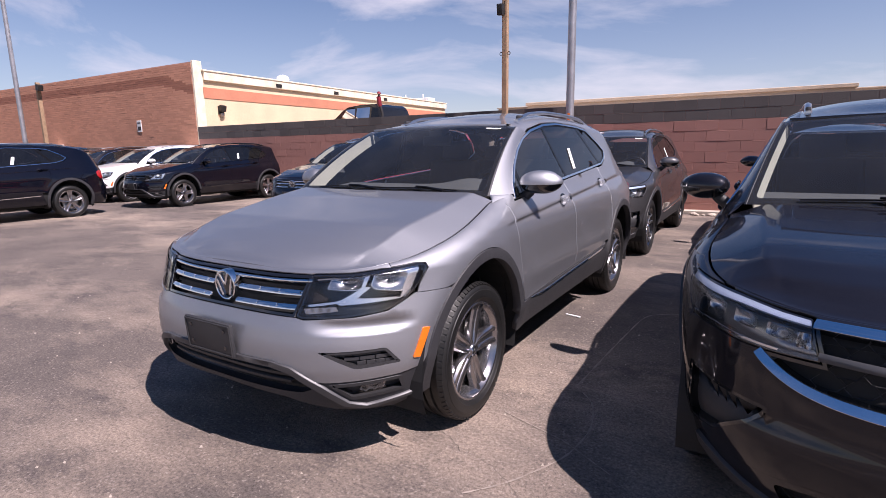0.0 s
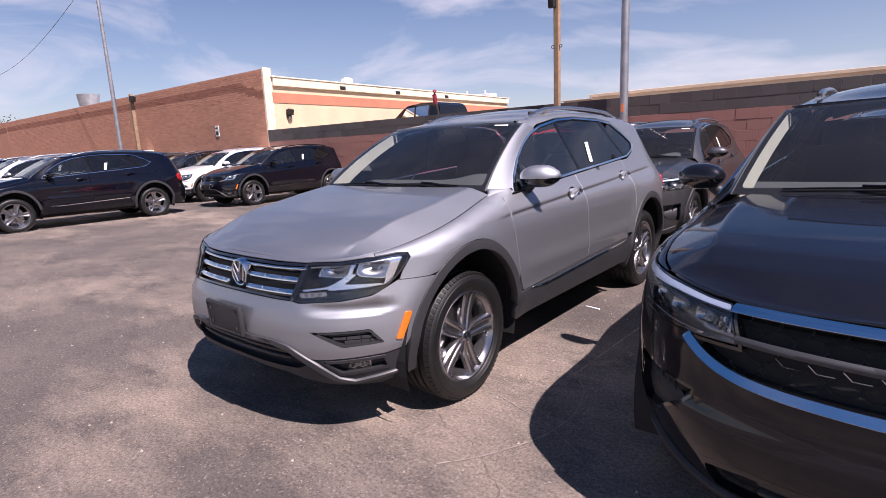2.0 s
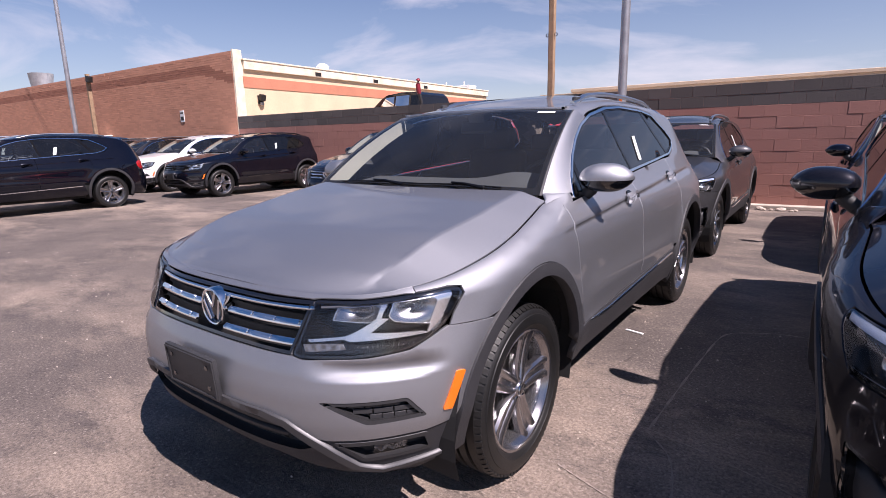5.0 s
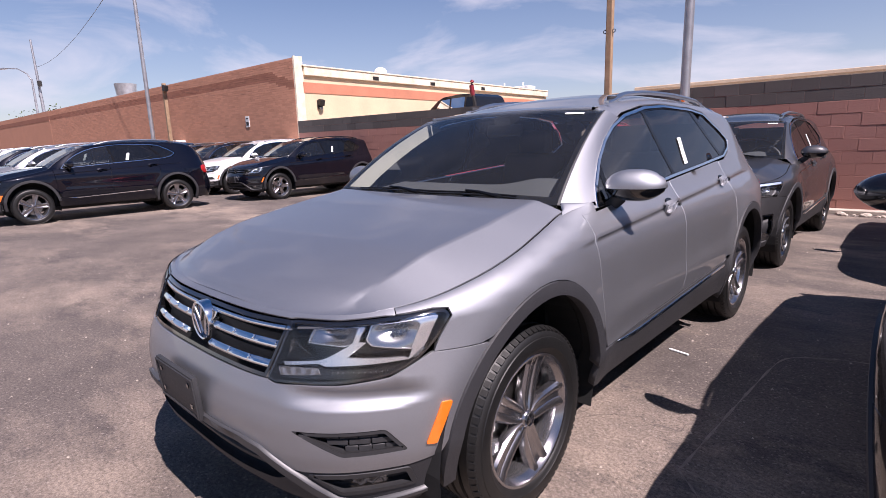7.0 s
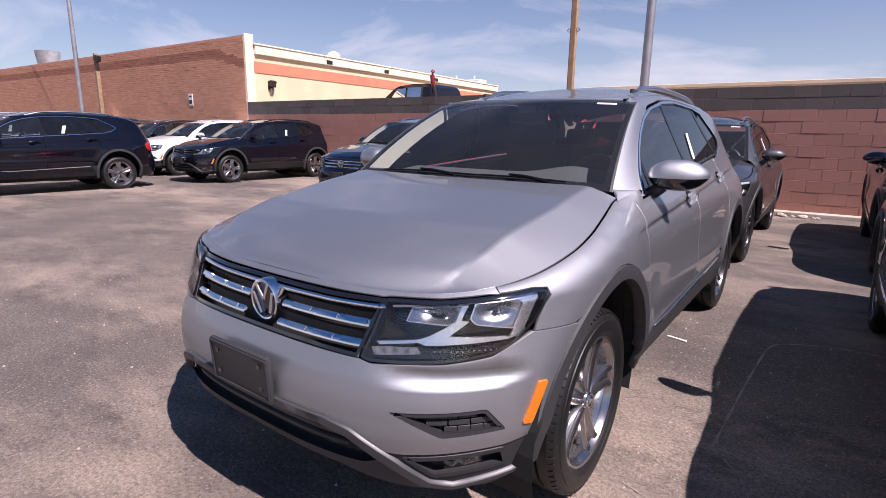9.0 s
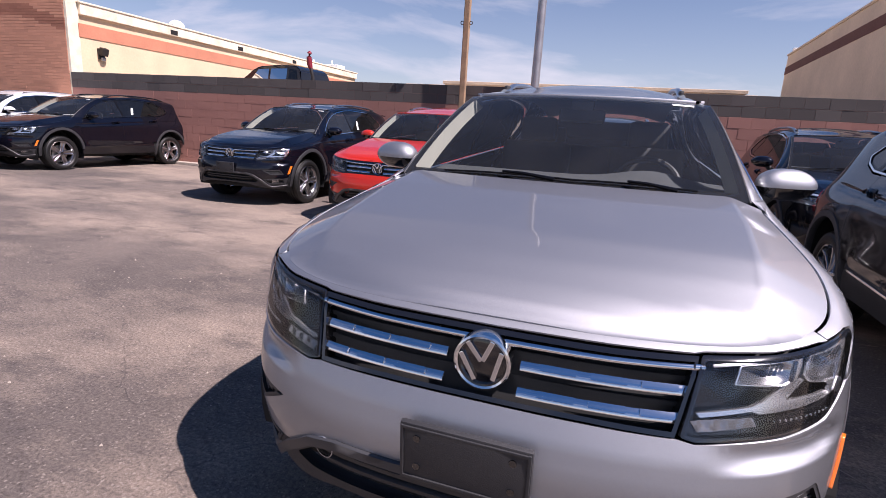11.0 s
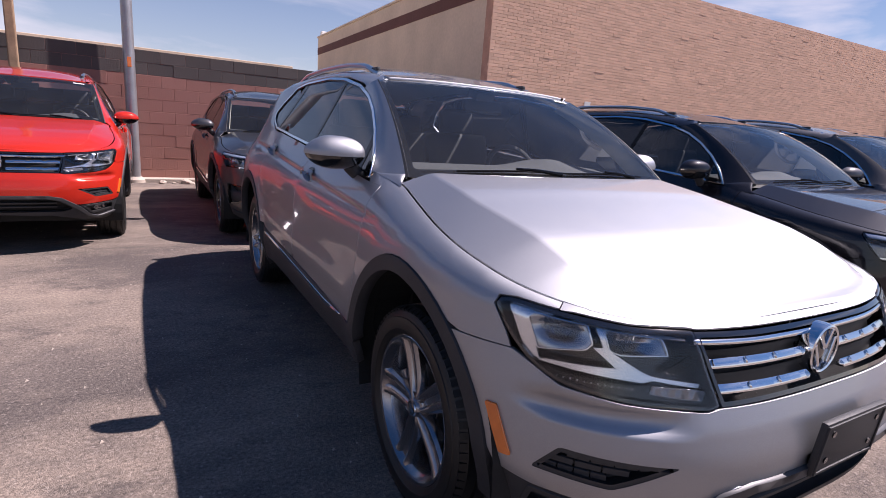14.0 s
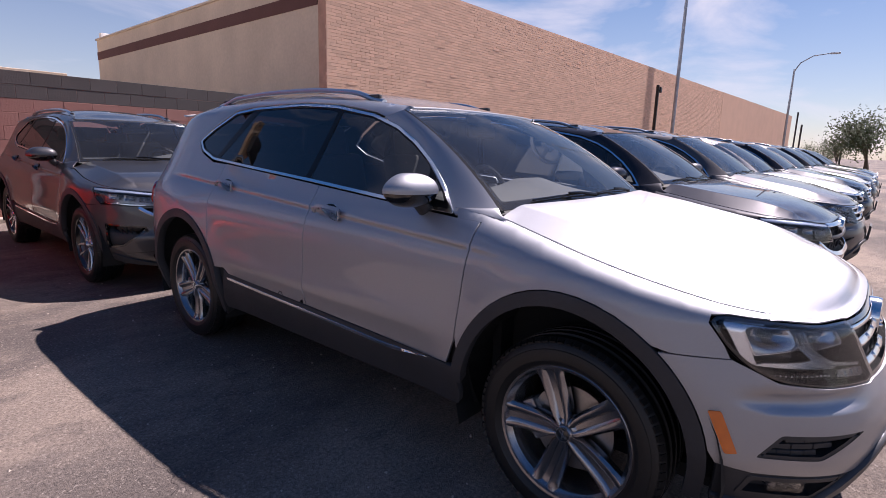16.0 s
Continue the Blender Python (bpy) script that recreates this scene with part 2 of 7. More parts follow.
def tube(bm, pts, radii, seg=10, cap=True):
    """A round tube along points."""
    rings = []
    for i, p in enumerate(pts):
        p = Vector(p)
        d = Vector(pts[min(i + 1, len(pts) - 1)]) - Vector(pts[max(i - 1, 0)])
        q = d.to_track_quat("Z", "Y")
        r = radii[i] if hasattr(radii, "__len__") else radii
        rings.append([bm.verts.new(p + q @ Vector((r * math.cos(a), r * math.sin(a), 0))) for a in (2 * math.pi * k / seg for k in range(seg))])
    for a, b in zip(rings, rings[1:]):
        for k in range(seg):
            bm.faces.new((a[k], a[(k + 1) % seg], b[(k + 1) % seg], b[k]))
    if cap:
        bm.faces.new(rings[0][::-1])
        bm.faces.new(rings[-1])


def lathe(bm, profile, seg=48, axis="x"):
    """Turns (radius, along) pairs round the x axis."""
    rings = []
    for r, h in profile:
        rings.append([bm.verts.new((h, r * math.cos(a), r * math.sin(a))) for a in (2 * math.pi * k / seg for k in range(seg))])
    for a, b in zip(rings, rings[1:]):
        for k in range(seg):
            bm.faces.new((a[k], a[(k + 1) % seg], b[(k + 1) % seg], b[k]))
    return rings


def sm(x, xs, ys, w=0.05):
    """Piecewise-linear values, smoothed over +-w."""
    x = np.asarray(x, float)
    return sum(np.interp(x + w * k / 5, xs, ys) * g for k, g in zip(range(-5, 6), SMW))


SMW = np.array([1, 2, 3, 4, 5, 6, 5, 4, 3, 2, 1]) / 36.0


def step01(x):
    x = np.clip(x, 0, 1)
    return x * x * (3 - 2 * x)


def inside(p, poly):
    x, y = p[:, 0], p[:, 1]
    res = np.zeros(len(p), bool)
    j = len(poly) - 1
    for i in range(len(poly)):
        (xi, yi), (xj, yj) = poly[i], poly[j]
        if yi != yj:
            res ^= ((yi > y) != (yj > y)) & (x < (xj - xi) * (y - yi) / (yj - yi) + xi)
        j = i
    return res


def rounded(poly, r, seg=5):
    """The polygon with its corners rounded; r is one radius or one a corner."""
    out, n = [], len(poly)
    for i in range(n):
        a, b, c = (np.array(poly[k % n], float) for k in (i - 1, i, i + 1))
        rr = r[i] if hasattr(r, "__len__") else r
        if rr <= 0:
            out.append(tuple(b))
            continue
        u, v = a - b, c - b
        lu, lv = np.linalg.norm(u), np.linalg.norm(v)
        d = min(rr, lu * 0.45, lv * 0.45)
        p, q = b + u / lu * d, b + v / lv * d
        for k in range(seg + 1):
            t = k / seg
            out.append(tuple((1 - t) ** 2 * p + 2 * t * (1 - t) * b + t * t * q))
    return out


def dense(poly, step):
    out = []
    for i in range(len(poly)):
        a, b = np.array(poly[i]), np.array(poly[(i + 1) % len(poly)])
        m = max(1, int(np.ceil(np.linalg.norm(b - a) / step)))
        out += [tuple(a + (b - a) * k / m) for k in range(m)]
    return out


def fill(poly, holes=(), step=0.03, extra=()):
    """Triangles of a polygon with holes, with inner points on a grid. Returns points, triangles and the outline loops."""
    loops = [dense(poly, step)] + [dense(h, step) for h in holes]
    pts, edges = [], []
    for lp in loops:
        o = len(pts)
        pts += lp
        edges += [(o + k, o + (k + 1) % len(lp)) for k in range(len(lp))]
    arr = np.array(pts)
    lo, hi = arr.min(0), arr.max(0)
    nx, ny = max(2, int((hi[0] - lo[0]) / step) + 1), max(2, int((hi[1] - lo[1]) / step) + 1)
    g = np.stack(np.meshgrid(np.linspace(lo[0], hi[0], nx), np.linspace(lo[1], hi[1], ny)), -1).reshape(-1, 2)
    if len(extra):
        e = np.array(extra)
        d = np.abs(g[:, None] - e[None]).max(-1).min(1) if len(e) else 1
        g = np.concatenate([g[d > step * 0.45], e])
    ok = inside(g, poly)
    for h in holes:
        ok &= ~inside(g, h)
    g = g[ok]
    d = np.array([np.min(((arr - q) ** 2).sum(1)) for q in g]) if len(g) else np.array([])
    g = g[d > (0.42 * step) ** 2] if len(g) else g
    allp = np.concatenate([arr, g]) if len(g) else arr
    v, _, f, ov, _, _ = delaunay_2d_cdt([Vector(p) for p in allp], edges, [], 0, 1e-6)
    v = np.array([tuple(p) for p in v])
    f = np.array(f)
    c = v[f].mean(1)
    ok = inside(c, poly)
    for h in holes:
        ok &= ~inside(c, h)
    index = {}
    for k, olds in enumerate(ov):
        for o in olds:
            index[o] = k
    out, o = [], 0
    for lp in loops:
        out.append([index[o + k] for k in range(len(lp))])
        o += len(lp)
    return v, f[ok], out


def surface(name, fn, poly, material, parent, holes=(), step=0.03, depth=0.012, extra=(), flip=False, label="", off=None, thick=False):
    """A panel: the polygon laid on the surface fn(u, v) -> points (n, 3), with its edge turned in by depth. flip mirrors it in x.
    off: metres (or a function of u, v) to stand out along the normal."""
    v, f, loops = fill(poly, holes, step, extra)

    def at(u, w):
        p = fn(u, w)
        if off is None:
            return p
        e = 2e-3
        n = np.cross(fn(u + e, w) - fn(u - e, w), fn(u, w + e) - fn(u, w - e))
        n /= np.linalg.norm(n, axis=1, keepdims=True) + 1e-12
        return p + n * (off(u, w) if callable(off) else off)[:, None] if callable(off) else p + n * off

    u, w = v[:, 0], v[:, 1]
    p, e = at(u, w), 3e-3
    n = np.cross(at(u + e, w) - at(u - e, w), at(u, w + e) - at(u, w - e))
    n /= np.linalg.norm(n, axis=1, keepdims=True) + 1e-12
    tri = p[f]
    fn_ = np.cross(tri[:, 1] - tri[:, 0], tri[:, 2] - tri[:, 0])
    bad = (fn_ * n[f].mean(1)).sum(1) < 0
    f = f.copy()
    f[bad] = f[bad][:, ::-1]
    verts, norms, faces = [p], [n], [tuple(t) for t in f]
    base = len(p)
    if depth:
        for k, lp in enumerate(loops):
            q, m = p[lp], n[lp]
            nxt, prv = np.roll(q, -1, 0), np.roll(q, 1, 0)
            side = np.cross(nxt - prv, m)
            side /= np.linalg.norm(side, axis=1, keepdims=True) + 1e-12
            area = sum(loops_area(v, lp))
            side *= 1 if (area > 0) == (k == 0) else -1
            if k:
                side = -side
            verts += [q, q - m * depth]
            norms += [side * 0.8 + m * 0.6, side]
            c = len(lp)
            for i in range(c):
                j = (i + 1) % c
                quad = (base + i, base + j, base + c + j, base + c + i)
                a, b, d = (np.concatenate([q, q - m * depth])[t] for t in (i, j, c + j))
                s = np.dot(np.cross(b - a, d - a), side[i])
                faces.append(quad if s > 0 else quad[::-1])
            base += 2 * c
    verts, norms = np.concatenate(verts), np.concatenate(norms)
    if flip:
        verts, norms = verts * (-1, 1, 1), norms * (-1, 1, 1)
        faces = [t[::-1] for t in faces]
    return link(name, verts, faces, material, parent, norms, label=label)


def loops_area(v, lp):
    q = v[lp]
    return (q[:, 0] * np.roll(q[:, 1], -1) - np.roll(q[:, 0], -1) * q[:, 1]) / 2


# ---- cars ----
class Shell:
    """The outer skin of a car that faces -y: plan outline by arc length from the nose along the +x side, drawn in by height."""

    def __init__(self, k):
        self.k = k
        yf, yr, w = k["yf"], k["yr"], k["w"]
        a = np.linspace(0, np.pi / 2, 600)
        nf, nr = k["nf"], k["nr"]
        fx, fy = w * np.sin(a) ** (2 / nf), yf - k["lf"] * np.cos(a) ** (2 / nf)
        rx, ry = w * np.cos(a) ** (2 / nr), yr + k["lr"] * np.sin(a) ** (2 / nr)
        mid = np.linspace(yf, yr, 120)[1:-1]
        x = np.concatenate([fx, np.full(len(mid), w), rx])
        y = np.concatenate([fy, mid, ry])
        s = np.concatenate([[0], np.cumsum(np.hypot(np.diff(x), np.diff(y)))])
        self.s = np.linspace(0, s[-1], 1500)
        self.x, self.y = np.interp(self.s, s, x), np.interp(self.s, s, y)
        ker = np.ones(9) / 9
        nx, ny = np.gradient(self.y), -np.gradient(self.x)
        pad = lambda q: np.convolve(np.pad(q, 4, mode="edge"), ker, mode="valid")
        nx, ny = pad(nx), pad(ny)
        nx[:3], nx[-3:] = 0, 0
        d = np.hypot(nx, ny)
        self.nx, self.ny = nx / d, ny / d
        self.end = s[-1]

    def sy(self, y):
        """Arc length on the side at y."""
        return np.interp(y, self.y, self.s)

    def sx(self, x):
        """Arc length on the nose at x."""
        half = len(self.s) // 3
        return np.interp(x, self.x[:half], self.s[:half])

    def srx(self, x):
        """Arc length on the tail at x."""
        half = 2 * len(self.s) // 3
        return np.interp(-np.asarray(x), -self.x[half:], self.s[half:])

    def ztop(self, y):
        return sm(y, *self.k["ztop"], w=0.06)

    def zroof(self, y):
        return sm(y, *self.k["zroof"], w=0.15)

    def crease(self, y):
        return 0.932 + (y + 1.14) * 0.0495

    def __call__(self, s, z):
        s, z = np.asarray(s, float), np.asarray(z, float)
        k = self.k
        sc = np.clip(s, 0, self.end)
        x, y = np.interp(sc, self.s, self.x), np.interp(sc, self.s, self.y)
        nx, ny = np.interp(sc, self.s, self.nx), np.interp(sc, self.s, self.ny)
        x, y = x + np.where(s < 0, s, 0) + np.where(s > self.end, self.end - s, 0), y
        side = sm(z, *k["side"], w=0.035)
        front, rear = sm(z, *k["front"], w=0.02), sm(z, *k["rear"], w=0.05)
        ins = nx**2 * side + ny**2 * np.where(y < 0, front, rear)
        # flank: sharp line under which the doors are hollow, and a swell over the sill
        zc = self.crease(y)
        along = step01((y + 1.16) / 0.25) * step01((1.75 - y) / 0.3)
        dz = zc - z
        ins = ins + along * 0.013 * np.where(dz > 0, step01(dz / 0.008) * np.exp(-np.maximum(dz, 0) / 0.07), 0)
        ins = ins - 0.010 * step01((y + 1.0) / 0.3) * step01((1.0 - y) / 0.3) * np.exp(-((z - 0.60) / 0.06) ** 2)
        # arches stand out
        for ya in (k["ya"], k["yb"]):
            r = np.hypot(y - ya, z - 0.36)
            ins = ins - 0.016 * np.exp(-(((r - 0.47) / 0.10) ** 2)) * nx**2
        # bumper: a hollow above a ledge
        nose = ny**2 * (y < 0)
        corner = np.clip(nx * np.abs(ny) * 2, 0, 1) * step01((-1.84 - y) / 0.10)
        zl = k["ledge"]
        if zl is None:
            # ramp below the lamps, its ends run out
            run = step01((s - 0.50) / 0.18) * step01((1.0 - s) / 0.15)
            zb = 0.600 + 0.012 * step01((s - 0.86) / 0.12)
            ins = ins + 0.019 * run * step01((z - zb) / 0.028) * step01((0.672 - z) / 0.034)
        else:
            ins = ins + (0.010 * nose + 0.020 * corner) * np.where(z < zl, np.exp(-(((zl - z) / 0.05) ** 2)) * step01((zl - z) / 0.014), 0)
        # wings and bonnet edge turn over
        zt = self.ztop(y)
        rr = 0.045 + 0.025 * step01((y + 2.1) / 0.5)
        d = np.clip((z - (zt - rr)) / rr, 0, 0.999)
        low = step01((-0.86 - y) / 0.24)
        ins = ins + low * rr * (1 - np.sqrt(1 - d**2))
        zr = self.zroof(y)
        d = np.clip((z - (zr - 0.08)) / 0.08, 0, 0.999)
        ins = ins + (1 - low) * 0.08 * (1 - np.sqrt(1 - d**2))
        return np.stack([x - nx * ins, (y - ny * ins) * k["ky"], z * k["kz"]], -1)


TIGUAN = dict(
    yf=-1.30, yr=1.45, w=0.915, nf=3.1, nr=3.2, lf=0.905, lr=0.93, ya=-1.3945, yb=1.3945, ky=1.0, kz=1.0, ledge=None,
    side=([0.15, 0.22, 0.30, 0.45, 0.65, 0.85, 0.93, 1.00, 1.05, 1.12, 1.24, 1.40, 1.56, 1.7], [0.12, 0.09, 0.055, 0.004, 0.0, 0.004, 0.016, 0.052, 0.090, 0.130, 0.190, 0.265, 0.335, 0.39]),
    front=([0.15, 0.24, 0.30, 0.38, 0.46, 0.55, 0.62, 0.66, 0.75, 0.84, 0.95], [0.16, 0.08, 0.04, 0.015, 0.0, 0.0, 0.016, 0.034, 0.072, 0.105, 0.14]),
    rear=([0.2, 0.35, 0.5, 0.65, 0.75, 1.0, 1.25, 1.5, 1.7], [0.10, 0.02, 0.0, 0.02, 0.07, 0.09, 0.20, 0.40, 0.55]),
    ztop=([-2.25, -2.12, -2.0, -1.8, -1.6, -1.4, -1.0, -0.7], [0.836, 0.842, 0.858, 0.887, 0.926, 0.968, 1.056, 1.095]),
    zhood=([-2.25, -2.066, -2.036, -1.97, -1.85, -1.7, -1.3, -1.05, -0.8], [0.836, 0.837, 0.872, 0.902, 0.945, 0.986, 1.060, 1.096, 1.112]),
    zroof=([-0.6, -0.3, 0.0, 0.5, 1.0, 1.6, 2.1, 2.4], [1.46, 1.495, 1.53, 1.565, 1.565, 1.53, 1.46, 1.40]),
    zcrown=([-0.5, -0.33, 0.0, 0.4, 0.8, 1.3, 1.8, 2.2], [1.48, 1.505, 1.57, 1.615, 1.62, 1.605, 1.56, 1.51]),
)
TAOS = dict(TIGUAN, nf=3.1, lf=0.90, ky=0.96, kz=0.985, ledge=0.55,
            front=([0.15, 0.24, 0.30, 0.38, 0.46, 0.55, 0.62, 0.70, 0.80, 0.88, 0.98], [0.12, 0.06, 0.03, 0.01, 0.0, 0.0, 0.005, 0.012, 0.03, 0.06, 0.10]),
            ztop=([-2.25, -2.14, -2.03, -1.93, -1.8, -1.6, -1.4, -1.0, -0.7], [0.852, 0.857, 0.876, 0.8865, 0.900, 0.928, 0.957, 1.02, 1.065]),
            zhood=([-2.25, -2.10, -2.06, -1.97, -1.85, -1.7, -1.3, -1.05, -0.8], [0.852, 0.858, 0.884, 0.932, 0.972, 1.0, 1.055, 1.084, 1.10]))


def arc(ya, r, a0, a1, n=14):
    back, wide = (0.020, 0.935) if ya < 0 else (0.0, 1.0)
    angles = [radians(a0 + (a1 - a0) * k / n) for k in range(n + 1)]
    return [(ya + back + r * wide * math.cos(a), 0.372 + r * math.sin(a)) for a in angles]


def belt(y):
    return float(np.interp(y, [-1.0, -0.84, 0.15, 1.2], [1.036, 1.042, 1.105, 1.172]))


def wheel_set(spokes, face, pocket, rim_edge):
    """One wheel with its tyre and rim, lying round the x axis with its outer side at +x; about 0.71 m across."""
    wheel = new("wheel")
    bm = bmesh.new()
    prof = [(0.252, -0.10), (0.262, -0.112), (0.30, -0.122), (0.328, -0.115), (0.346, -0.100)]
    x = -0.095
    for g in range(4):
        prof += [(0.352 + 0.003 * math.sin(math.pi * (g + 0.5) / 4), x + 0.004), (0.3535 + 0.003 * math.sin(math.pi * (g + 0.5) / 4), x + 0.038), (0.345, x + 0.040), (0.345, x + 0.047)]
        x += 0.0475
    prof = prof[:-2] + [(0.344, 0.100), (0.330, 0.113), (0.318, 0.1165), (0.316, 0.120), (0.298, 0.1235), (0.276, 0.120), (0.273, 0.1165), (0.263, 0.113), (0.254, 0.104), (0.249, 0.094)]
    lathe(bm, prof, 72)
    # shoulder blocks
    for k in range(72):
        a = 2 * math.pi * k / 72
        for sx in (-1, 1):
            vs = bmesh.ops.create_cube(bm, size=1.0)["verts"]
            bmesh.ops.scale(bm, vec=(0.024, 0.021, 0.012), verts=vs)
            bmesh.ops.transform(bm, matrix=pose(0, 0, 0, math.degrees(a)) @ pose(sx * 0.097, 0, 0.3435, 0, sx * 24, 0), verts=vs)
    part("tyre", bm, RUBBER, wheel, "black rubber tyre with block tread", True)
    rim = new("rim")
    rim.parent = wheel
    bm = bmesh.new()
    lathe(bm, [(0.238, -0.09), (0.242, -0.095), (0.216, -0.07), (0.216, 0.03), (0.228, 0.075)], 64)
    part("barrel", bm, pocket, rim, smooth=True)
    bm = bmesh.new()
    lathe(bm, [(0.228, 0.075), (0.2445, 0.092), (0.2540, 0.096), (0.2555, 0.104), (0.252, 0.107), (0.243, 0.1045), (0.240, 0.095), (0.226, 0.077)], 64)
    part("lip", bm, rim_edge, rim, smooth=True)
    bm = bmesh.new()
    broad = spokes <= 5

    def bar(b, pts, z0, z1, d, ang, sec):
        """A spoke from the hub to the lip through points (radius, sideways, half width), with the cross-section sec."""
        rings, m = [], len(sec)
        for i, (r, lat, w) in enumerate(pts):
            t = i / (len(pts) - 1)
            h = z0 + (z1 - z0) * t - 0.012 * math.sin(math.pi * t)
            rings.append([b.verts.new(Matrix.Rotation(ang, 3, "X") @ Vector((h - d * q, lat + p * w, r))) for p, q in sec])
        for p, q in zip(rings, rings[1:]):
            for i in range(m):
                b.faces.new((p[i], p[(i + 1) % m], q[(i + 1) % m], q[i]))
        b.faces.new(rings[0][::-1]), b.faces.new(rings[-1])

    # two bevelled ridges with a channel between them, or one low ridge
    ridged = [(-1, 1), (-1, 0.30), (-0.80, 0.02), (-0.62, 0), (-0.36, 0.10), (-0.22, 0.30), (0.22, 0.30), (0.36, 0.10), (0.62, 0), (0.80, 0.02), (1, 0.30), (1, 1)]
    plain = [(-1, 1), (-1, 0.10), (-0.82, 0), (0, -0.05), (0.82, 0), (1, 0.10), (1, 1)]
    for k in range(spokes):
        ang = 2 * math.pi * k / spokes
        if broad:
            bar(bm, [(0.026, 0, 0.019), (0.060, 0, 0.037), (0.10, 0, 0.044), (0.15, 0, 0.047), (0.20, 0, 0.051), (0.228, 0, 0.056), (0.247, 0, 0.064)], 0.086, 0.101, 0.038, ang, ridged)
        else:
            sg = 1 if k % 2 else -1
            bar(bm, [(0.035, 0, 0.011), (0.10, 0.004 * sg, 0.0117), (0.18, 0.014 * sg, 0.0124), (0.247, 0.032 * sg, 0.013)], 0.083, 0.099, 0.03, ang, plain)
    part("spokes", bm, face, rim, smooth=True)
    bm = bmesh.new()
    lathe(bm, [(0.0005, 0.094), (0.026, 0.093), (0.031, 0.089), (0.034, 0.080), (0.044, 0.076), (0.056, 0.066), (0.060, 0.05), (0.060, 0.03)], 32)
    part("hub", bm, face, rim, smooth=True)
    bm = bmesh.new()
    lathe(bm, [(0.0005, 0.0975), (0.021, 0.0965), (0.0255, 0.094)], 24)
    part("hub_cap", bm, GLOSSBLACK, rim, smooth=True)
    bm = bmesh.new()
    lathe(bm, [(0.0255, 0.0935), (0.0245, 0.0985), (0.0275, 0.0985), (0.029, 0.0935)], 24)
    for a in (-28, 28):
        box(bm, (0.003, 0.006, 0.036), (0.098, 0.0, 0.0), (a, 0, 0))
    part("hub_emblem", bm, CHROME, rim, smooth=True)
    for k in range(5):
        a = 2 * math.pi * (k + 0.5) / 5
        bm = bmesh.new()
        tube(bm, [(0.06, 0.046 * math.cos(a), 0.046 * math.sin(a)), (0.079, 0.046 * math.cos(a), 0.046 * math.sin(a))], 0.010, 6)
        part("lug_nut", bm, PLASTIC, rim)
    bm = bmesh.new()
    lathe(bm, [(0.06, 0.025), (0.158, 0.025), (0.158, 0.0), (0.06, 0.0)], 40)
    part("brake_disc", bm, DISC, wheel, smooth=True)
    bm = bmesh.new()
    box(bm, (0.07, 0.07, 0.15), (0.02, -0.135, 0.04), (14, 0, 0), 0.012)
    part("brake_caliper", bm, LAMPGREY, wheel)
    return wheel


def place_wheel(src, parent, x, y, turn=0.0):
    """A wheel under a car; the wheels of the -x side are turned round."""
    w = copy_thing(src, pose(x, y, 0.352, turn, 0, 0 if x > 0 else 180))
    w.parent = parent
    return w


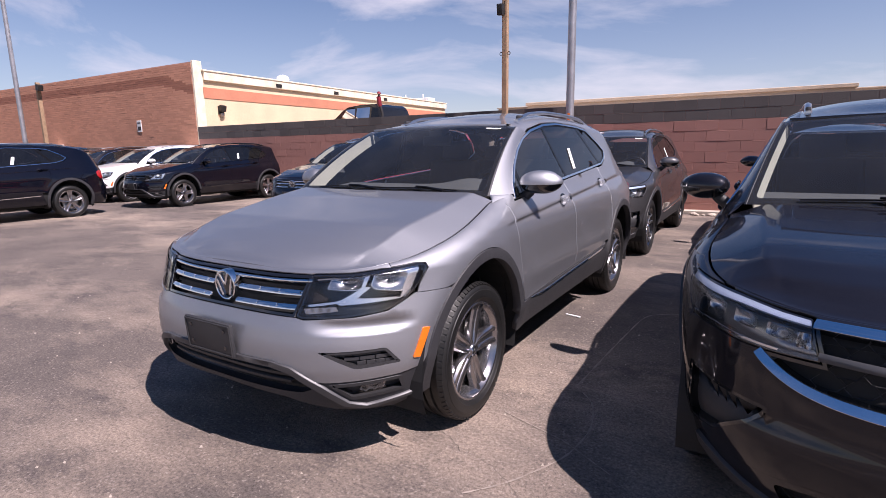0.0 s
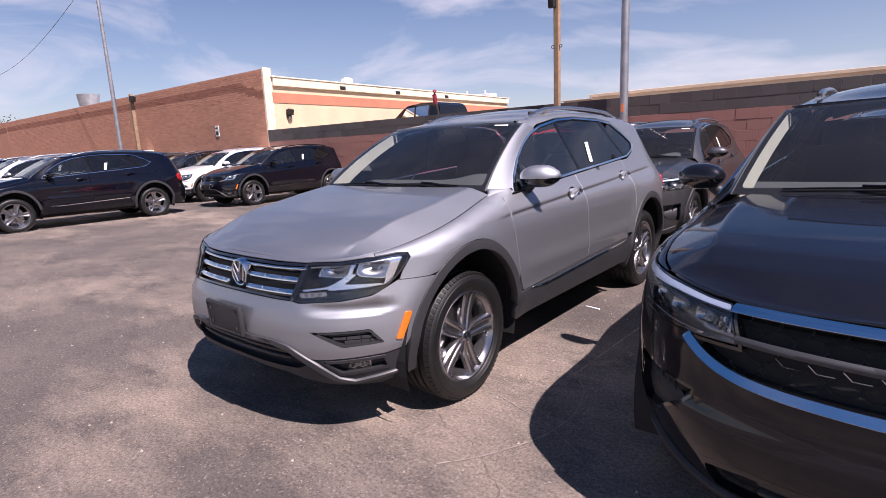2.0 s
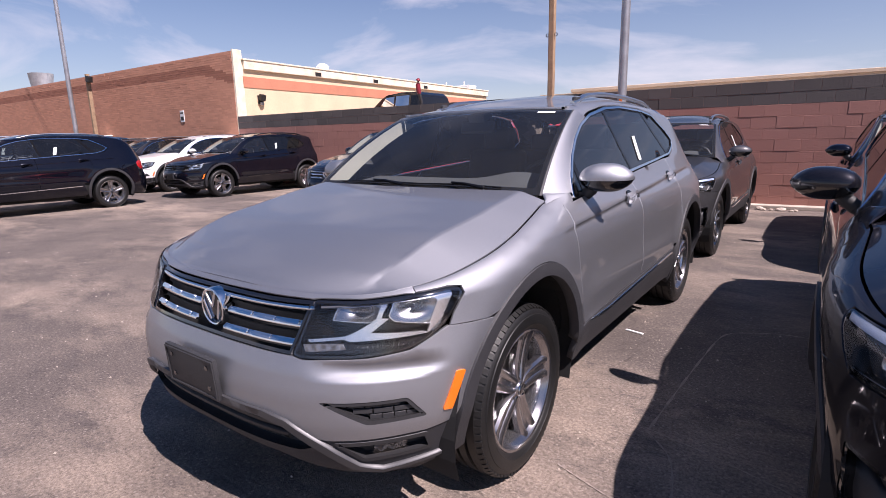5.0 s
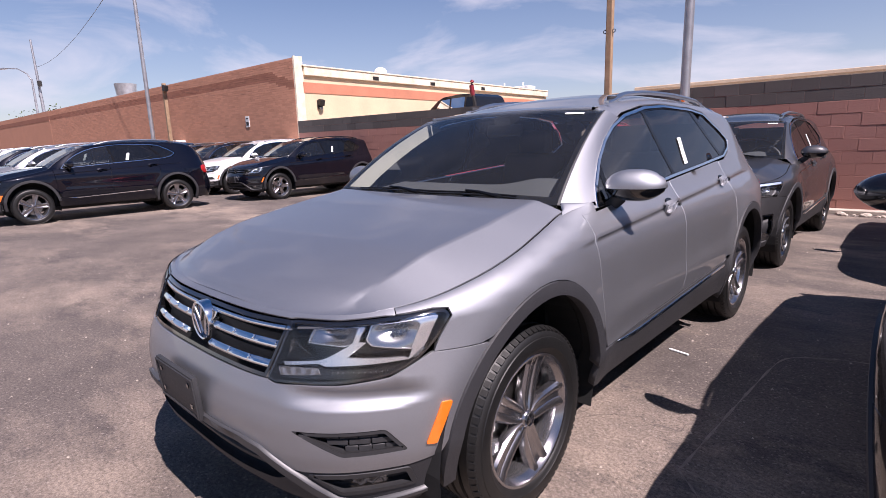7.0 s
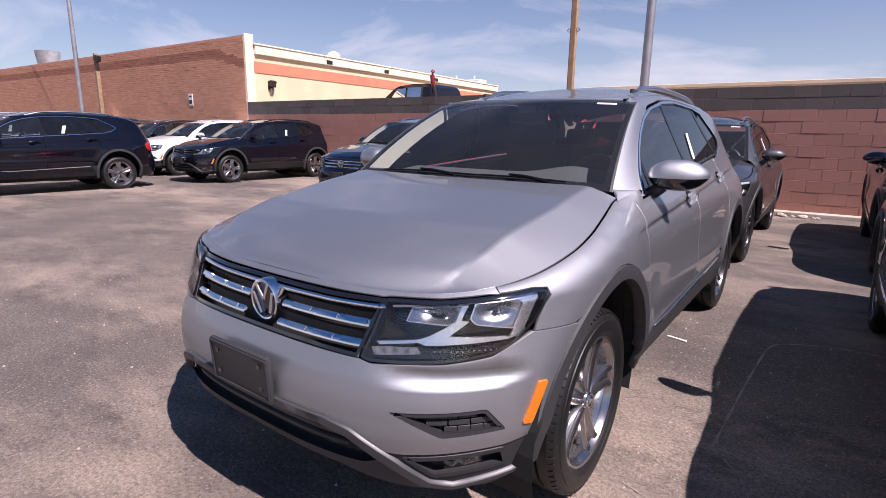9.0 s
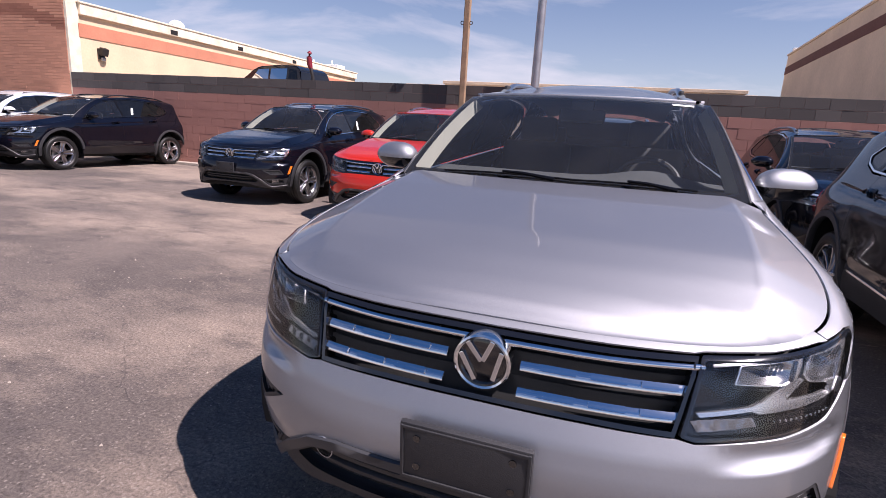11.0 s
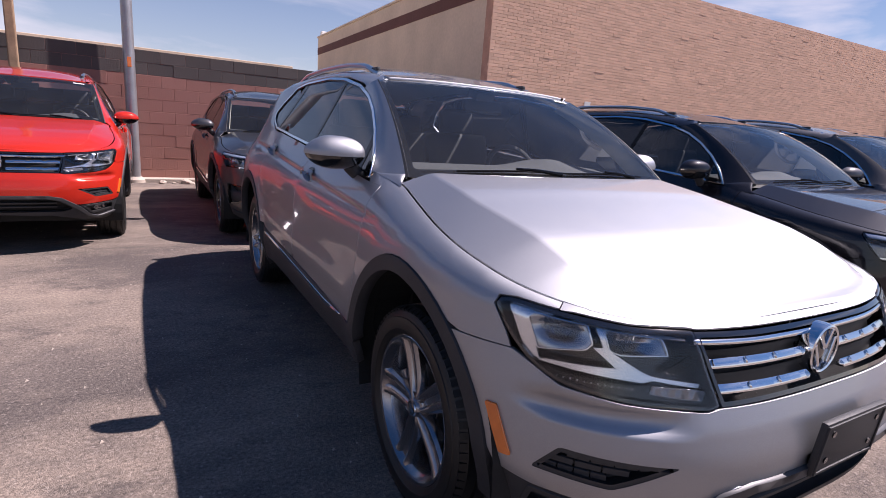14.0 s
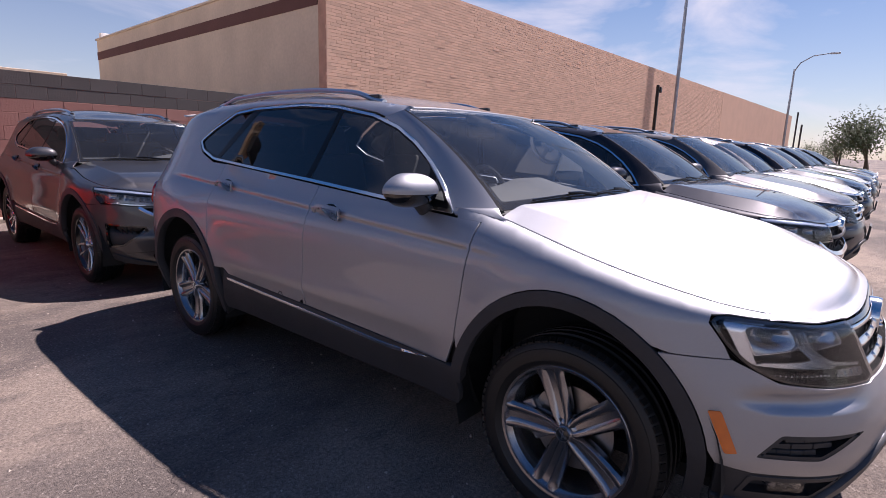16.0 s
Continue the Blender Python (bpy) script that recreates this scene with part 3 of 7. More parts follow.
def suv(kind, k, paint_, wheels, rails=CHROME, glassy=SIDEGLASS, interior=True):
    """A compact SUV facing -y with its middle at the origin, of many panels."""
    P = Shell(k)
    car = new(kind)
    S, X, ky, kz = P.sy, P.sx, k["ky"], k["kz"]
    sy = lambda pts: [(float(S(y)), z) for y, z in pts]
    ya, yb = k["ya"], k["yb"]
    RO, RI = 0.482, 0.430

    def crease_pts(y0, y1, n=64):
        ys = np.linspace(y0, y1, n)
        return [(float(S(y)), P.crease(y) + d) for y in ys for d in (0.014, 0.001, -0.007, -0.022, -0.044)]

    def both(name, poly, material, parents=(car, car), **kw):
        return [surface(name, P, poly, material, parents[i], flip=bool(i), **kw) for i in (0, 1)]

    tiguan = kind == "compact_suv"
    # head lamp outline
    if tiguan:
        gtop = 0.826
        lamp = [(X(0.462), 0.672), (X(0.494), 0.665), (X(0.683), 0.676), (X(0.789), 0.694), (S(-1.889), 0.727), (S(-1.83), 0.781), (S(-1.788), 0.842), (S(-1.796), 0.858), (S(-1.83), 0.862), (S(-1.96), 0.850), (X(0.683), 0.836), (X(0.515), 0.829)]
        lamp_top = [(float(X(0.52)), 0.831), (float(X(0.683)), 0.838), (float(S(-1.96)), 0.852)]
        lamp_r = [0.008, 0.01, 0.05, 0.05, 0.05, 0.03, 0.012, 0.012, 0.02, 0.05, 0.05, 0.006]
    else:
        gtop = 0.850
        lamp_top = [(float(X(0.535)), 0.853), (float(X(0.61)), 0.859), (float(X(0.72)), 0.873), (float(S(-1.934)), 0.882)]
        lamp = [(X(0.494), 0.745), (X(0.617), 0.741), (X(0.70), 0.744), (X(0.78), 0.753), (S(-1.835), 0.754), (S(-1.795), 0.80), (S(-1.740), 0.874), (S(-1.738), 0.888), (S(-1.934), 0.880), (X(0.719), 0.871), (X(0.609), 0.856), (X(0.533), 0.850)]
        lamp_r = [0.006, 0.03, 0.03, 0.03, 0.016, 0.04, 0.008, 0.008, 0.05, 0.05, 0.04, 0.006]
    lamp = rounded([tuple(map(float, p)) for p in lamp], lamp_r)
    lampc = np.mean(lamp, axis=0)
    grow = lambda poly, d: [tuple(np.array(p) + (np.array(p) - np.mean(poly, axis=0)) / np.linalg.norm(np.array(p) - np.mean(poly, axis=0)) * d) for p in poly]

    # wings
    shut = -1.928
    top = [(float(S(y)), float(P.ztop(y)) - 0.0015) for y in np.linspace(-0.85, shut, 36)]
    bump_line = [(-1.70, 0.742), (-1.840, 0.748)]
    wing = sy([(-0.985, 1.030), (-0.972, 0.90), (-0.946, 0.60)]) + sy(arc(ya, RO, 22, 128)) + sy(bump_line)
    wing += ([(float(S(-1.83)) + 0.007, 0.782), (float(S(-1.788)) + 0.007, 0.840), (float(S(-1.790)) + 0.004, 0.862), (float(S(-1.83)), 0.866), (float(S(shut)), 0.8575)] if tiguan else [(float(S(-1.795)) + 0.008, 0.80), (float(S(-1.740)) + 0.007, 0.874), (float(S(-1.738)) + 0.003, 0.892), (float(S(shut)), 0.8845)]) + top[::-1] + sy([(-0.87, 1.035)])
    wing = dedupe(wing)
    wings = both("front_wing", wing, paint_, step=0.03, extra=crease_pts(-1.14, -0.99, 10))
    # doors
    sill = lambda y: float(np.interp(y, [-1.0, 0.9], [0.478, 0.532]))
    fd = sy([(-0.978, 1.030), (-0.965, 0.90), (-0.938, 0.58), (-0.905, sill(-0.92)), (0.03, sill(0.03)), (0.050, 0.60), (0.052, belt(0.05) - 0.006), (-0.40, belt(-0.4) - 0.006), (-0.85, 1.035)])
    fdoor = both("front_door", fd, paint_, step=0.032, extra=crease_pts(-0.97, 0.045))
    rd = sy([(0.060, belt(0.06) - 0.006), (0.058, 0.60), (0.040, sill(0.03)), (0.80, sill(0.8)), (0.845, 0.56)]) + sy(arc(yb, RO + 0.006, 158, 140, 4)) + sy([(1.035, 0.80), (1.055, 0.95), (1.045, belt(1.04) - 0.006)])
    rdoor = both("rear_door", rd, paint_, step=0.032, extra=crease_pts(0.065, 1.05))
    # one pressing from the tail over the rear wheel, up the last pillar and along the roof
    dlo = [(-0.845, 1.045), (-0.40, belt(-0.4)), (0.15, 1.107), (0.7, belt(0.7)), (1.22, 1.175), (1.40, 1.225), (1.485, 1.288), (1.36, 1.375), (1.15, 1.478), (0.92, 1.503), (0.45, 1.515), (0.15, 1.498), (-0.17, 1.450), (-0.36, 1.393), (-0.505, 1.325), (-0.645, 1.237), (-0.757, 1.143)]
    roofedge = [(y, float(P.zroof(y)) - 0.001) for y in np.linspace(1.95, -0.36, 26)]
    q = sy([(1.062, 0.95), (1.042, 0.80)]) + sy(arc(yb, RO, 140, 4, 16)) + sy([(1.93, 0.62), (2.02, 0.66)])
    q += [(float(P.srx(0.83)), 0.76), (float(P.srx(0.82)), 0.96), (float(P.srx(0.80)), 1.08)]
    q += sy([(1.95, 1.2), (1.97, 1.40)]) + sy(roofedge) + sy([(-0.36, 1.407)])
    q += sy([(-0.17, 1.463), (0.15, 1.511), (0.45, 1.528), (0.92, 1.516), (1.16, 1.490), (1.375, 1.385), (1.502, 1.288), (1.41, 1.213), (1.22, 1.160), (1.05, 1.152)])
    quarters = both("quarter_panel", dedupe(q), paint_, step=0.04, extra=crease_pts(1.07, 1.7))
    # window surround, pillars and glass
    ring_o = rounded(sy(dlo), 0.02, 3)
    ring_i = rounded([tuple(p) for p in inset_poly(sy(dlo), 0.013)], 0.018, 3)
    bright = both("window_trim", ring_o, CHROME if rails is not GLOSSBLACK else GLOSSBLACK, holes=[ring_i], step=0.05, depth=0.008, off=0.004)
    dq = sy([(-0.655, 1.062), (0.165, 1.120), (0.090, 1.474), (-0.16, 1.436), (-0.35, 1.379), (-0.495, 1.311), (-0.618, 1.236), (-0.642, 1.212)])
    qq = sy([(-0.80, 1.058), (-0.690, 1.066), (-0.675, 1.188), (-0.745, 1.126)])
    rq = sy([(0.195, 1.122), (1.165, 1.184), (0.895, 1.488), (0.45, 1.500), (0.22, 1.487), (0.118, 1.471)])
    kq = sy([(1.20, 1.192), (1.39, 1.240), (1.462, 1.289), (1.34, 1.366), (1.14, 1.463), (0.955, 1.486)])
    both("quarter_light", rounded(qq, 0.01, 2), glassy, step=0.08, depth=0, off=-0.004, parents=fdoor)
    fwin = both("door_window", rounded(dq, 0.02, 3), glassy, step=0.08, depth=0, off=-0.004, parents=fdoor)
    both("door_window", rounded(rq, 0.02, 3), PRIVACY, step=0.08, depth=0, off=-0.004, parents=rdoor)
    both("quarter_window", rounded(kq, 0.03, 3), PRIVACY, step=0.08, depth=0, off=-0.004, parents=quarters)
    both("pillar_trim", inset_poly(sy(dlo), 0.010), PILLARBLACK, holes=[inset_poly(rounded(p, 0.02, 3), 0.004) for p in (qq, dq, rq, kq)], step=0.06, depth=0.01, off=-0.002)
    # cladding
    for yy, nm in ((ya, "front"), (yb, "rear")):
        a0, a1 = (6, 189) if nm == "front" else (-16, 194)
        ring = arc(yy, RO - 0.004, a0, a1, 30) + arc(yy, RI, a1, a0, 30)
        both("arch_trim", sy(ring), CLADDING, step=0.04, depth=0.05, off=0.007)
    sl = sy([(-0.962, 0.365), (-0.945, 0.47), (-0.93, sill(-0.93) - 0.006), (0.80, sill(0.80) - 0.006), (0.842, 0.550), (0.862, 0.44), (0.90, 0.36), (0.89, 0.315), (-0.945, 0.315)])
    sills = both("sill_trim", rounded(sl, 0.01, 2), CLADDING, step=0.05, depth=0.03, off=0.004)
    strip = sy([(-0.80, sill(-0.8) - 0.012), (-0.60, sill(-0.6) - 0.040), (0.80, sill(0.8) - 0.034), (0.81, sill(0.81) - 0.020), (-0.55, sill(-0.55) - 0.026)])
    both("bright_strip", strip, CHROME, parents=sills, step=0.06, depth=0.006, off=0.009)
    # nose
    x0 = 0.0
    mir = lambda pts: [(float(x), z) for x, z in pts] + [(-float(x), z) for x, z in pts[::-1]]
    if tiguan:
        nose_top = [(X(0.462) - 0.006, 0.667), (X(0.494), 0.660), (X(0.683), 0.671), (X(0.789), 0.689), (S(-1.893), 0.722), (S(-1.845), 0.745)]
        grille = [(0.0, 0.675), (X(0.25), 0.674), (X(0.45), 0.670), (X(0.508), 0.828), (X(0.30), 0.824), (0.0, 0.822)]
        intake = [(0.0, 0.458), (X(0.34), 0.458), (X(0.43), 0.440), (X(0.53), 0.378), (X(0.47), 0.356), (0.0, 0.360)]
        fogu = [(X(0.560), 0.540), (X(0.778), 0.545), (X(0.812), 0.474), (X(0.690), 0.466)]
        fogl = [(X(0.592), 0.400), (X(0.812), 0.412), (X(0.825), 0.345), (X(0.672), 0.328)]
        lower_edge = [(X(0.05), 0.490), (X(0.36), 0.488), (X(0.445), 0.470), (X(0.548), 0.412), (X(0.580), 0.409), (X(0.81), 0.423), (S(-1.835), 0.440)]
        swoop = []
    else:
        nose_top = [(X(0.640), 0.737), (X(0.70), 0.739), (X(0.78), 0.748), (S(-1.845), 0.749)]
        swoop = [(X(0.612), 0.706), (X(0.57), 0.680), (X(0.52), 0.660), (X(0.45), 0.645), (X(0.354), 0.636), (X(0.20), 0.630), (X(0.06), 0.628)]
        grille = [(0.0, 0.632)] + [(a, b + 0.004) for a, b in swoop[::-1]] + [(X(0.630), 0.736), (X(0.488), 0.738), (X(0.526), 0.848), (X(0.30), 0.848), (0.0, 0.848)]
        intake = [(0.0, 0.352), (X(0.45), 0.352), (X(0.58), 0.330), (X(0.55), 0.262), (0.0, 0.255)]
        fogu = [(S(-1.875), 0.595), (X(0.745), 0.580), (X(0.657), 0.575), (X(0.602), 0.572), (X(0.602), 0.550), (X(0.653), 0.492), (X(0.754), 0.405), (S(-1.875), 0.385)]
        fogl = None
        lower_edge = [(X(0.05), 0.375), (X(0.45), 0.375), (X(0.60), 0.355), (X(0.75), 0.345), (S(-1.835), 0.40)]
    # front bumper skin from side to side
    half = [tuple(map(float, p)) for p in (lower_edge + sy(arc(ya, RO, 168, 131, 8)) + sy([(-1.702, 0.738)]) + nose_top[::-1] + swoop)]
    if tiguan:
        half += [(float(X(0.25)), 0.669), (0.0, 0.670)]
    half = dedupe([(s, z) for s, z in half if s > 1e-6 or z > 0.44] if tiguan else [(s, z) for s, z in half])
    left = [p for p in half if p[0] > 1e-6]
    whole = left + [(-s, z) for s, z in left[::-1]]
    PP = two_sided(P)
    fholes = []
    for hole in (fogu,):
        hh = rounded([tuple(map(float, p)) for p in hole], 0.012, 3)
        fholes += [hh, [(-s, z) for s, z in hh]]
    bumper = surface("front_bumper", PP, whole, paint_, car, holes=fholes, step=0.026, depth=0.02, extra=[(sg * u, z) for sg in (1, -1) for u in np.linspace(0.48, 1.0, 40) for z in (0.597, 0.606, 0.615, 0.624, 0.633, 0.642, 0.654)] if tiguan else ())
    for sgn in (1, -1):
        fu = [(sgn * s, z) for s, z in rounded([tuple(map(float, p)) for p in fogu], 0.012, 3)]
        gr = surface("air_vent", PP, grow(fu, 0.004), PLASTIC, bumper, step=0.04, depth=0.0, off=-0.03)
        # frame and slats of the vent
        surface("vent_frame", PP, grow(fu, 0.003), GLOSSBLACK if not tiguan else PLASTIC, gr, holes=[inset_poly(fu, 0.012)], step=0.04, depth=0.03, off=-0.002)
        z0, z1 = min(p[1] for p in fu), max(p[1] for p in fu)
        if tiguan:
            for j in range(3):
                zc = z0 + (z1 - z0) * (0.25 + 0.25 * j)
                ss = [p[0] for p in fu if abs(p[1] - zc) < 0.03]
                a, b = min(ss), max(ss)
                a, b = a + 0.10 * (b - a), b - 0.10 * (b - a)
                n = 4
                for i in range(n):
                    c0, c1 = a + (b - a) * i / n, a + (b - a) * (i + 0.92) / n
                    if all(inside(np.array([(c0, zc), (c1, zc)]), fu)):
                        surface("vent_slat", PP, [(c0, zc - 0.006), (c1, zc - 0.006), (c1, zc + 0.008), (c0, zc + 0.008)], PLASTIC, gr, step=0.06, depth=0.015, off=-0.012)
    # lower apron with intake, fog lamps
    apron_top = [p for p in lower_edge]
    ah = [tuple(map(float, p)) for p in [(X(0.05), 0.335 if tiguan else 0.215), (X(0.38), 0.326 if tiguan else 0.22), (X(0.62), 0.275 if tiguan else 0.235), (X(0.80), 0.262), (S(-1.846), 0.290), (S(-1.842), 0.432)] + [(s, z - 0.005) for s, z in apron_top[::-1]]]
    apron = ah + [(-s, z) for s, z in ah[::-1]]
    ih = [tuple(map(float, p)) for p in intake if p[0] > 1e-6]
    ipoly = ih + [(-s, z) for s, z in ih[::-1]]
    ipoly = rounded(ipoly, 0.02, 3)
    aho = [ipoly]
    if fogl:
        fl = rounded([tuple(map(float, p)) for p in fogl], 0.012, 3)
        aho += [fl, [(-s, z) for s, z in fl]]
    apr = surface("bumper_apron", PP, apron, CLADDING if tiguan else paint_, car, holes=aho, step=0.03, depth=0.03, off=-0.004)
    surface("intake_mesh", PP, grow(ipoly, 0.01), UNDER, apr, step=0.06, depth=0.0, off=-0.05)
    for zc in ((0.385, 0.415) if tiguan else (0.285, 0.325)):
        surface("intake_slat", PP, [(-0.42, zc), (0.42, zc), (0.42, zc + 0.012), (-0.42, zc + 0.012)], PLASTIC, apr, step=0.06, depth=0.02, off=-0.02)
    if tiguan:
        lip = [tuple(map(float, p)) for p in [(X(0.05), 0.466), (X(0.35), 0.465), (X(0.44), 0.447), (X(0.555), 0.376), (X(0.64), 0.310), (X(0.72), 0.288), (X(0.85), 0.322), (X(0.85), 0.333), (X(0.72), 0.303), (X(0.663), 0.322), (X(0.572), 0.397), (X(0.45), 0.470), (X(0.36), 0.487), (X(0.05), 0.488)]]
        surface("bumper_lip", PP, lip_loop(lip), SATINGREY, apr, step=0.05, depth=0.02, off=0.012)
        for sgn in (1, -1):
            f2 = [(sgn * s, z) for s, z in fl]
            fog = surface("fog_lamp", PP, grow(f2, 0.003), PLASTIC, car, step=0.05, depth=0, off=-0.03)
            surface("fog_bezel", PP, grow(f2, 0.002), PLASTIC, fog, holes=[inset_poly(f2, 0.013)], step=0.05, depth=0.03, off=0.0)
            c = np.mean(f2, axis=0)
            lamp_poly = rounded([(c[0] - sgn * 0.055, c[1] - 0.022), (c[0] + sgn * 0.055, c[1] - 0.012), (c[0] + sgn * 0.055, c[1] + 0.024), (c[0] - sgn * 0.045, c[1] + 0.014)], 0.01, 3)
            surface("fog_reflector", PP, lamp_poly, REFLECTOR, fog, step=0.02, depth=0.01, off=lambda u, w: -0.018 + 0.006 * np.sin(u * 160))
            surface("fog_lens", PP, grow(lamp_poly, 0.004), LENS, fog, step=0.05, depth=0.0, off=-0.005)
    else:
        sk = [tuple(map(float, p)) for p in [(X(0.05), 0.215), (X(0.50), 0.220), (X(0.78), 0.262), (S(-1.90), 0.30), (S(-1.90), 0.34), (X(0.76), 0.315), (X(0.56), 0.252), (X(0.05), 0.245)]]
        surface("skid_trim", PP, lip_loop(sk), CLADDING, apr, step=0.05, depth=0.02, off=0.010)
    # grille
    gh = [tuple(map(float, p)) for p in grille if p[0] > 1e-6]
    gpoly = gh + [(-s, z) for s, z in gh[::-1]]
    gset = surface("grille", PP, grow(gpoly, 0.006), UNDER, car, step=0.05, depth=0.0, off=-0.045)
    surface("grille_frame", PP, gpoly, GLOSSBLACK, gset, holes=[inset_poly(gpoly, 0.010)], step=0.05, depth=0.045, off=-0.004)
    ztopg = lambda s: np.interp(np.abs(s), [0, X(0.30), X(0.53)], [0.815, 0.817, 0.823])

    def bar(name, s0, s1, zc, h, material, out=0.0, parent=gset, bulge=0.006, depth=0.02, tilt=0.0):
        n = 24
        ss = np.linspace(s0, s1, n)
        poly = [(s, zc(s) - h) for s in ss] + [(s, zc(s) + h) for s in ss[::-1]]
        return surface(name, PP, poly, material, parent, step=0.012 if h < 0.015 else 0.02, depth=depth, off=lambda u, w: out + bulge * (1 - np.clip((w - zc(u)) / h, -1, 1) ** 2) - tilt * (w - zc(u)))

    if tiguan:
        e = float(X(0.505))
        bar("chrome_bar", -e - 0.012, e + 0.012, lambda s: ztopg(s) - 0.013, 0.006, CHROME, -0.006)
        for zz, ee in ((0.758, X(0.482)), (0.704, X(0.462))):
            zb = lambda s, zz=zz: zz + 0.004 * np.abs(s)
            for sgn in (1, -1):
                bar("chrome_bar", *sorted((sgn * 0.092, sgn * float(ee))), zb, 0.0100, CHROME, -0.012, tilt=0.25)
                # pointed end pieces on each bar
                for j in range(3):
                    s1 = sgn * (0.14 + 0.118 * j)
                    bar("chrome_fin", *sorted((s1, s1 + sgn * 0.085)), lambda s, zb=zb: zb(s) + 0.004, 0.0070, CHROME, -0.008, depth=0.01, bulge=0.001, tilt=0.35)
        for zz in (0.782, 0.731):
            bar("grille_slat", -e + 0.02, e - 0.02, lambda s, zz=zz: zz + 0 * s, 0.005, UNDER, -0.032, bulge=0.0)
    else:
        bar("chrome_bar", -float(X(0.525)), float(X(0.525)), lambda s: np.interp(np.abs(s), [0, X(0.52)], [0.836, 0.841]), 0.0105, CHROME, 0.002, bulge=0.004, tilt=0.15)
        bar("grille_bar", -float(X(0.50)), float(X(0.50)), lambda s: np.interp(np.abs(s), [0, X(0.5)], [0.746, 0.759]), 0.012, SATINGREY, -0.004)
        tt = np.linspace(-1, 1, 81)
        cs = tt * float(X(0.646))
        cz = np.array([float(sm(abs(a), [0, X(0.20), X(0.354), X(0.45), X(0.52), X(0.57), X(0.612), X(0.648), 1.2], [0.627, 0.630, 0.636, 0.645, 0.660, 0.680, 0.706, 0.735, 1.17], w=0.05)) for a in cs])
        surface("chrome_sweep", PP, ribbon(cs, cz, 0.0130 - 0.002 * np.abs(tt) ** 3), CHROME, car, step=0.011, depth=0.02, off=lambda u, w: 0.006 - 0.5 * (w - np.interp(np.abs(u), cs[40:], cz[40:])))
        bm = bmesh.new()
        for row in range(7):
            for col in range(-7, 8):
                s, z = col * 0.078 + (row % 2) * 0.039, 0.60 + row * 0.042
                if inside(np.array([(s, z)]), inset_poly(gpoly, 0.02))[0]:
                    p = PP(np.array([s]), np.array([z]))[0]
                    ringv = [bm.verts.new(Vector(p) + Vector((rr * math.cos(t), 0.036 - dd, rr * math.sin(t) * 0.60))) for rr, dd in ((0.0405, 0.0), (0.0435, 0.004)) for t in (math.pi / 3 * i for i in range(6))]
                    for i in range(6):
                        bm.faces.new((ringv[i], ringv[(i + 1) % 6], ringv[6 + (i + 1) % 6], ringv[6 + i]))
        part("grille_mesh", bm, PLASTIC, gset)
    # emblem
    ez = 0.748 if tiguan else 0.792
    ep = PP(np.array([0.0]), np.array([ez]))[0]
    emb = new("emblem")
    emb.parent = car
    emb.matrix_basis = pose(0, float(ep[1]) + 0.018, ez * kz, 8, 0, -90)
    bm = bmesh.new()
    lathe(bm, [(0.0005, 0.012), (0.05, 0.010), (0.066, 0.004), (0.066, -0.035)], 48)
    part("emblem_disc", bm, GLOSSBLACK, emb, smooth=True)
    bm = bmesh.new()
    lathe(bm, [(0.060, 0.006), (0.061, 0.016), (0.066, 0.0185), (0.071, 0.016), (0.0735, 0.004), (0.0735, -0.02)], 56)
    part("emblem_ring", bm, CHROME, emb, smooth=True)
    for sgn in (-1, 1):
        for at, rot, ln in (((0.012, sgn * 0.0165, 0.028), -sgn * 31, 0.058), ((0.012, sgn * 0.037, -0.010), -sgn * 22, 0.078)):
            bm = bmesh.new()
            box(bm, (0.010, 0.0125, ln), at, (rot, 0, 0), 0.002)
            part("emblem_stroke", bm, CHROME, emb)
    # head lamps
    for sgn in (1, -1):
        lp = [(sgn * s, z) for s, z in lamp]
        hl = surface("headlight", PP, grow(lp, 0.002), LAMPDARK if tiguan else LAMPGREY, car, step=0.05, depth=0.0, off=-0.055, label="clear-lensed headlight with chrome reflectors")
        surface("lamp_rim", PP, grow(lp, 0.001), GLOSSBLACK, hl, holes=[inset_poly(lp, 0.008 if tiguan else 0.0025)], step=0.05, depth=0.06, off=-0.002)
        q = lambda pts: [(sgn * float(s), z) for s, z in pts]
        if tiguan:
            # a bright blade that forks under two reflector bowls, a bright outer end, and a strip of light-emitting dots below
            blade = q([(0.504, 0.719), (0.639, 0.734), (0.670, 0.743), (0.742, 0.776), (0.757, 0.785), (0.779, 0.833), (0.796, 0.834), (0.772, 0.787), (0.797, 0.785), (0.735, 0.745), (0.906, 0.740), (0.926, 0.733), (0.687, 0.721), (0.664, 0.7195), (0.640, 0.726), (0.514, 0.711)])
            surface("bright_blade", PP, blade, BLADE, hl, step=0.010, depth=0.014, off=-0.013)
            outer = q([(0.907, 0.854), (1.008, 0.861), (1.018, 0.846), (0.956, 0.740), (0.922, 0.735), (0.966, 0.830), (0.952, 0.841), (0.905, 0.846)])
            surface("outer_blade", PP, outer, BLADE, hl, step=0.007, depth=0.014, off=lambda u, w: -0.012 + 0.0007 * np.sin(u * 900) * np.sin(w * 900), label="bright ribbed end of the lamp")
            topline = q([(0.545, 0.8175), (0.683, 0.831), (0.820, 0.843), (0.903, 0.8515), (0.905, 0.8465), (0.820, 0.838), (0.683, 0.826), (0.545, 0.812)])
            surface("chrome_line", PP, topline, LAMPGREY, hl, step=0.014, depth=0.008, off=-0.008)
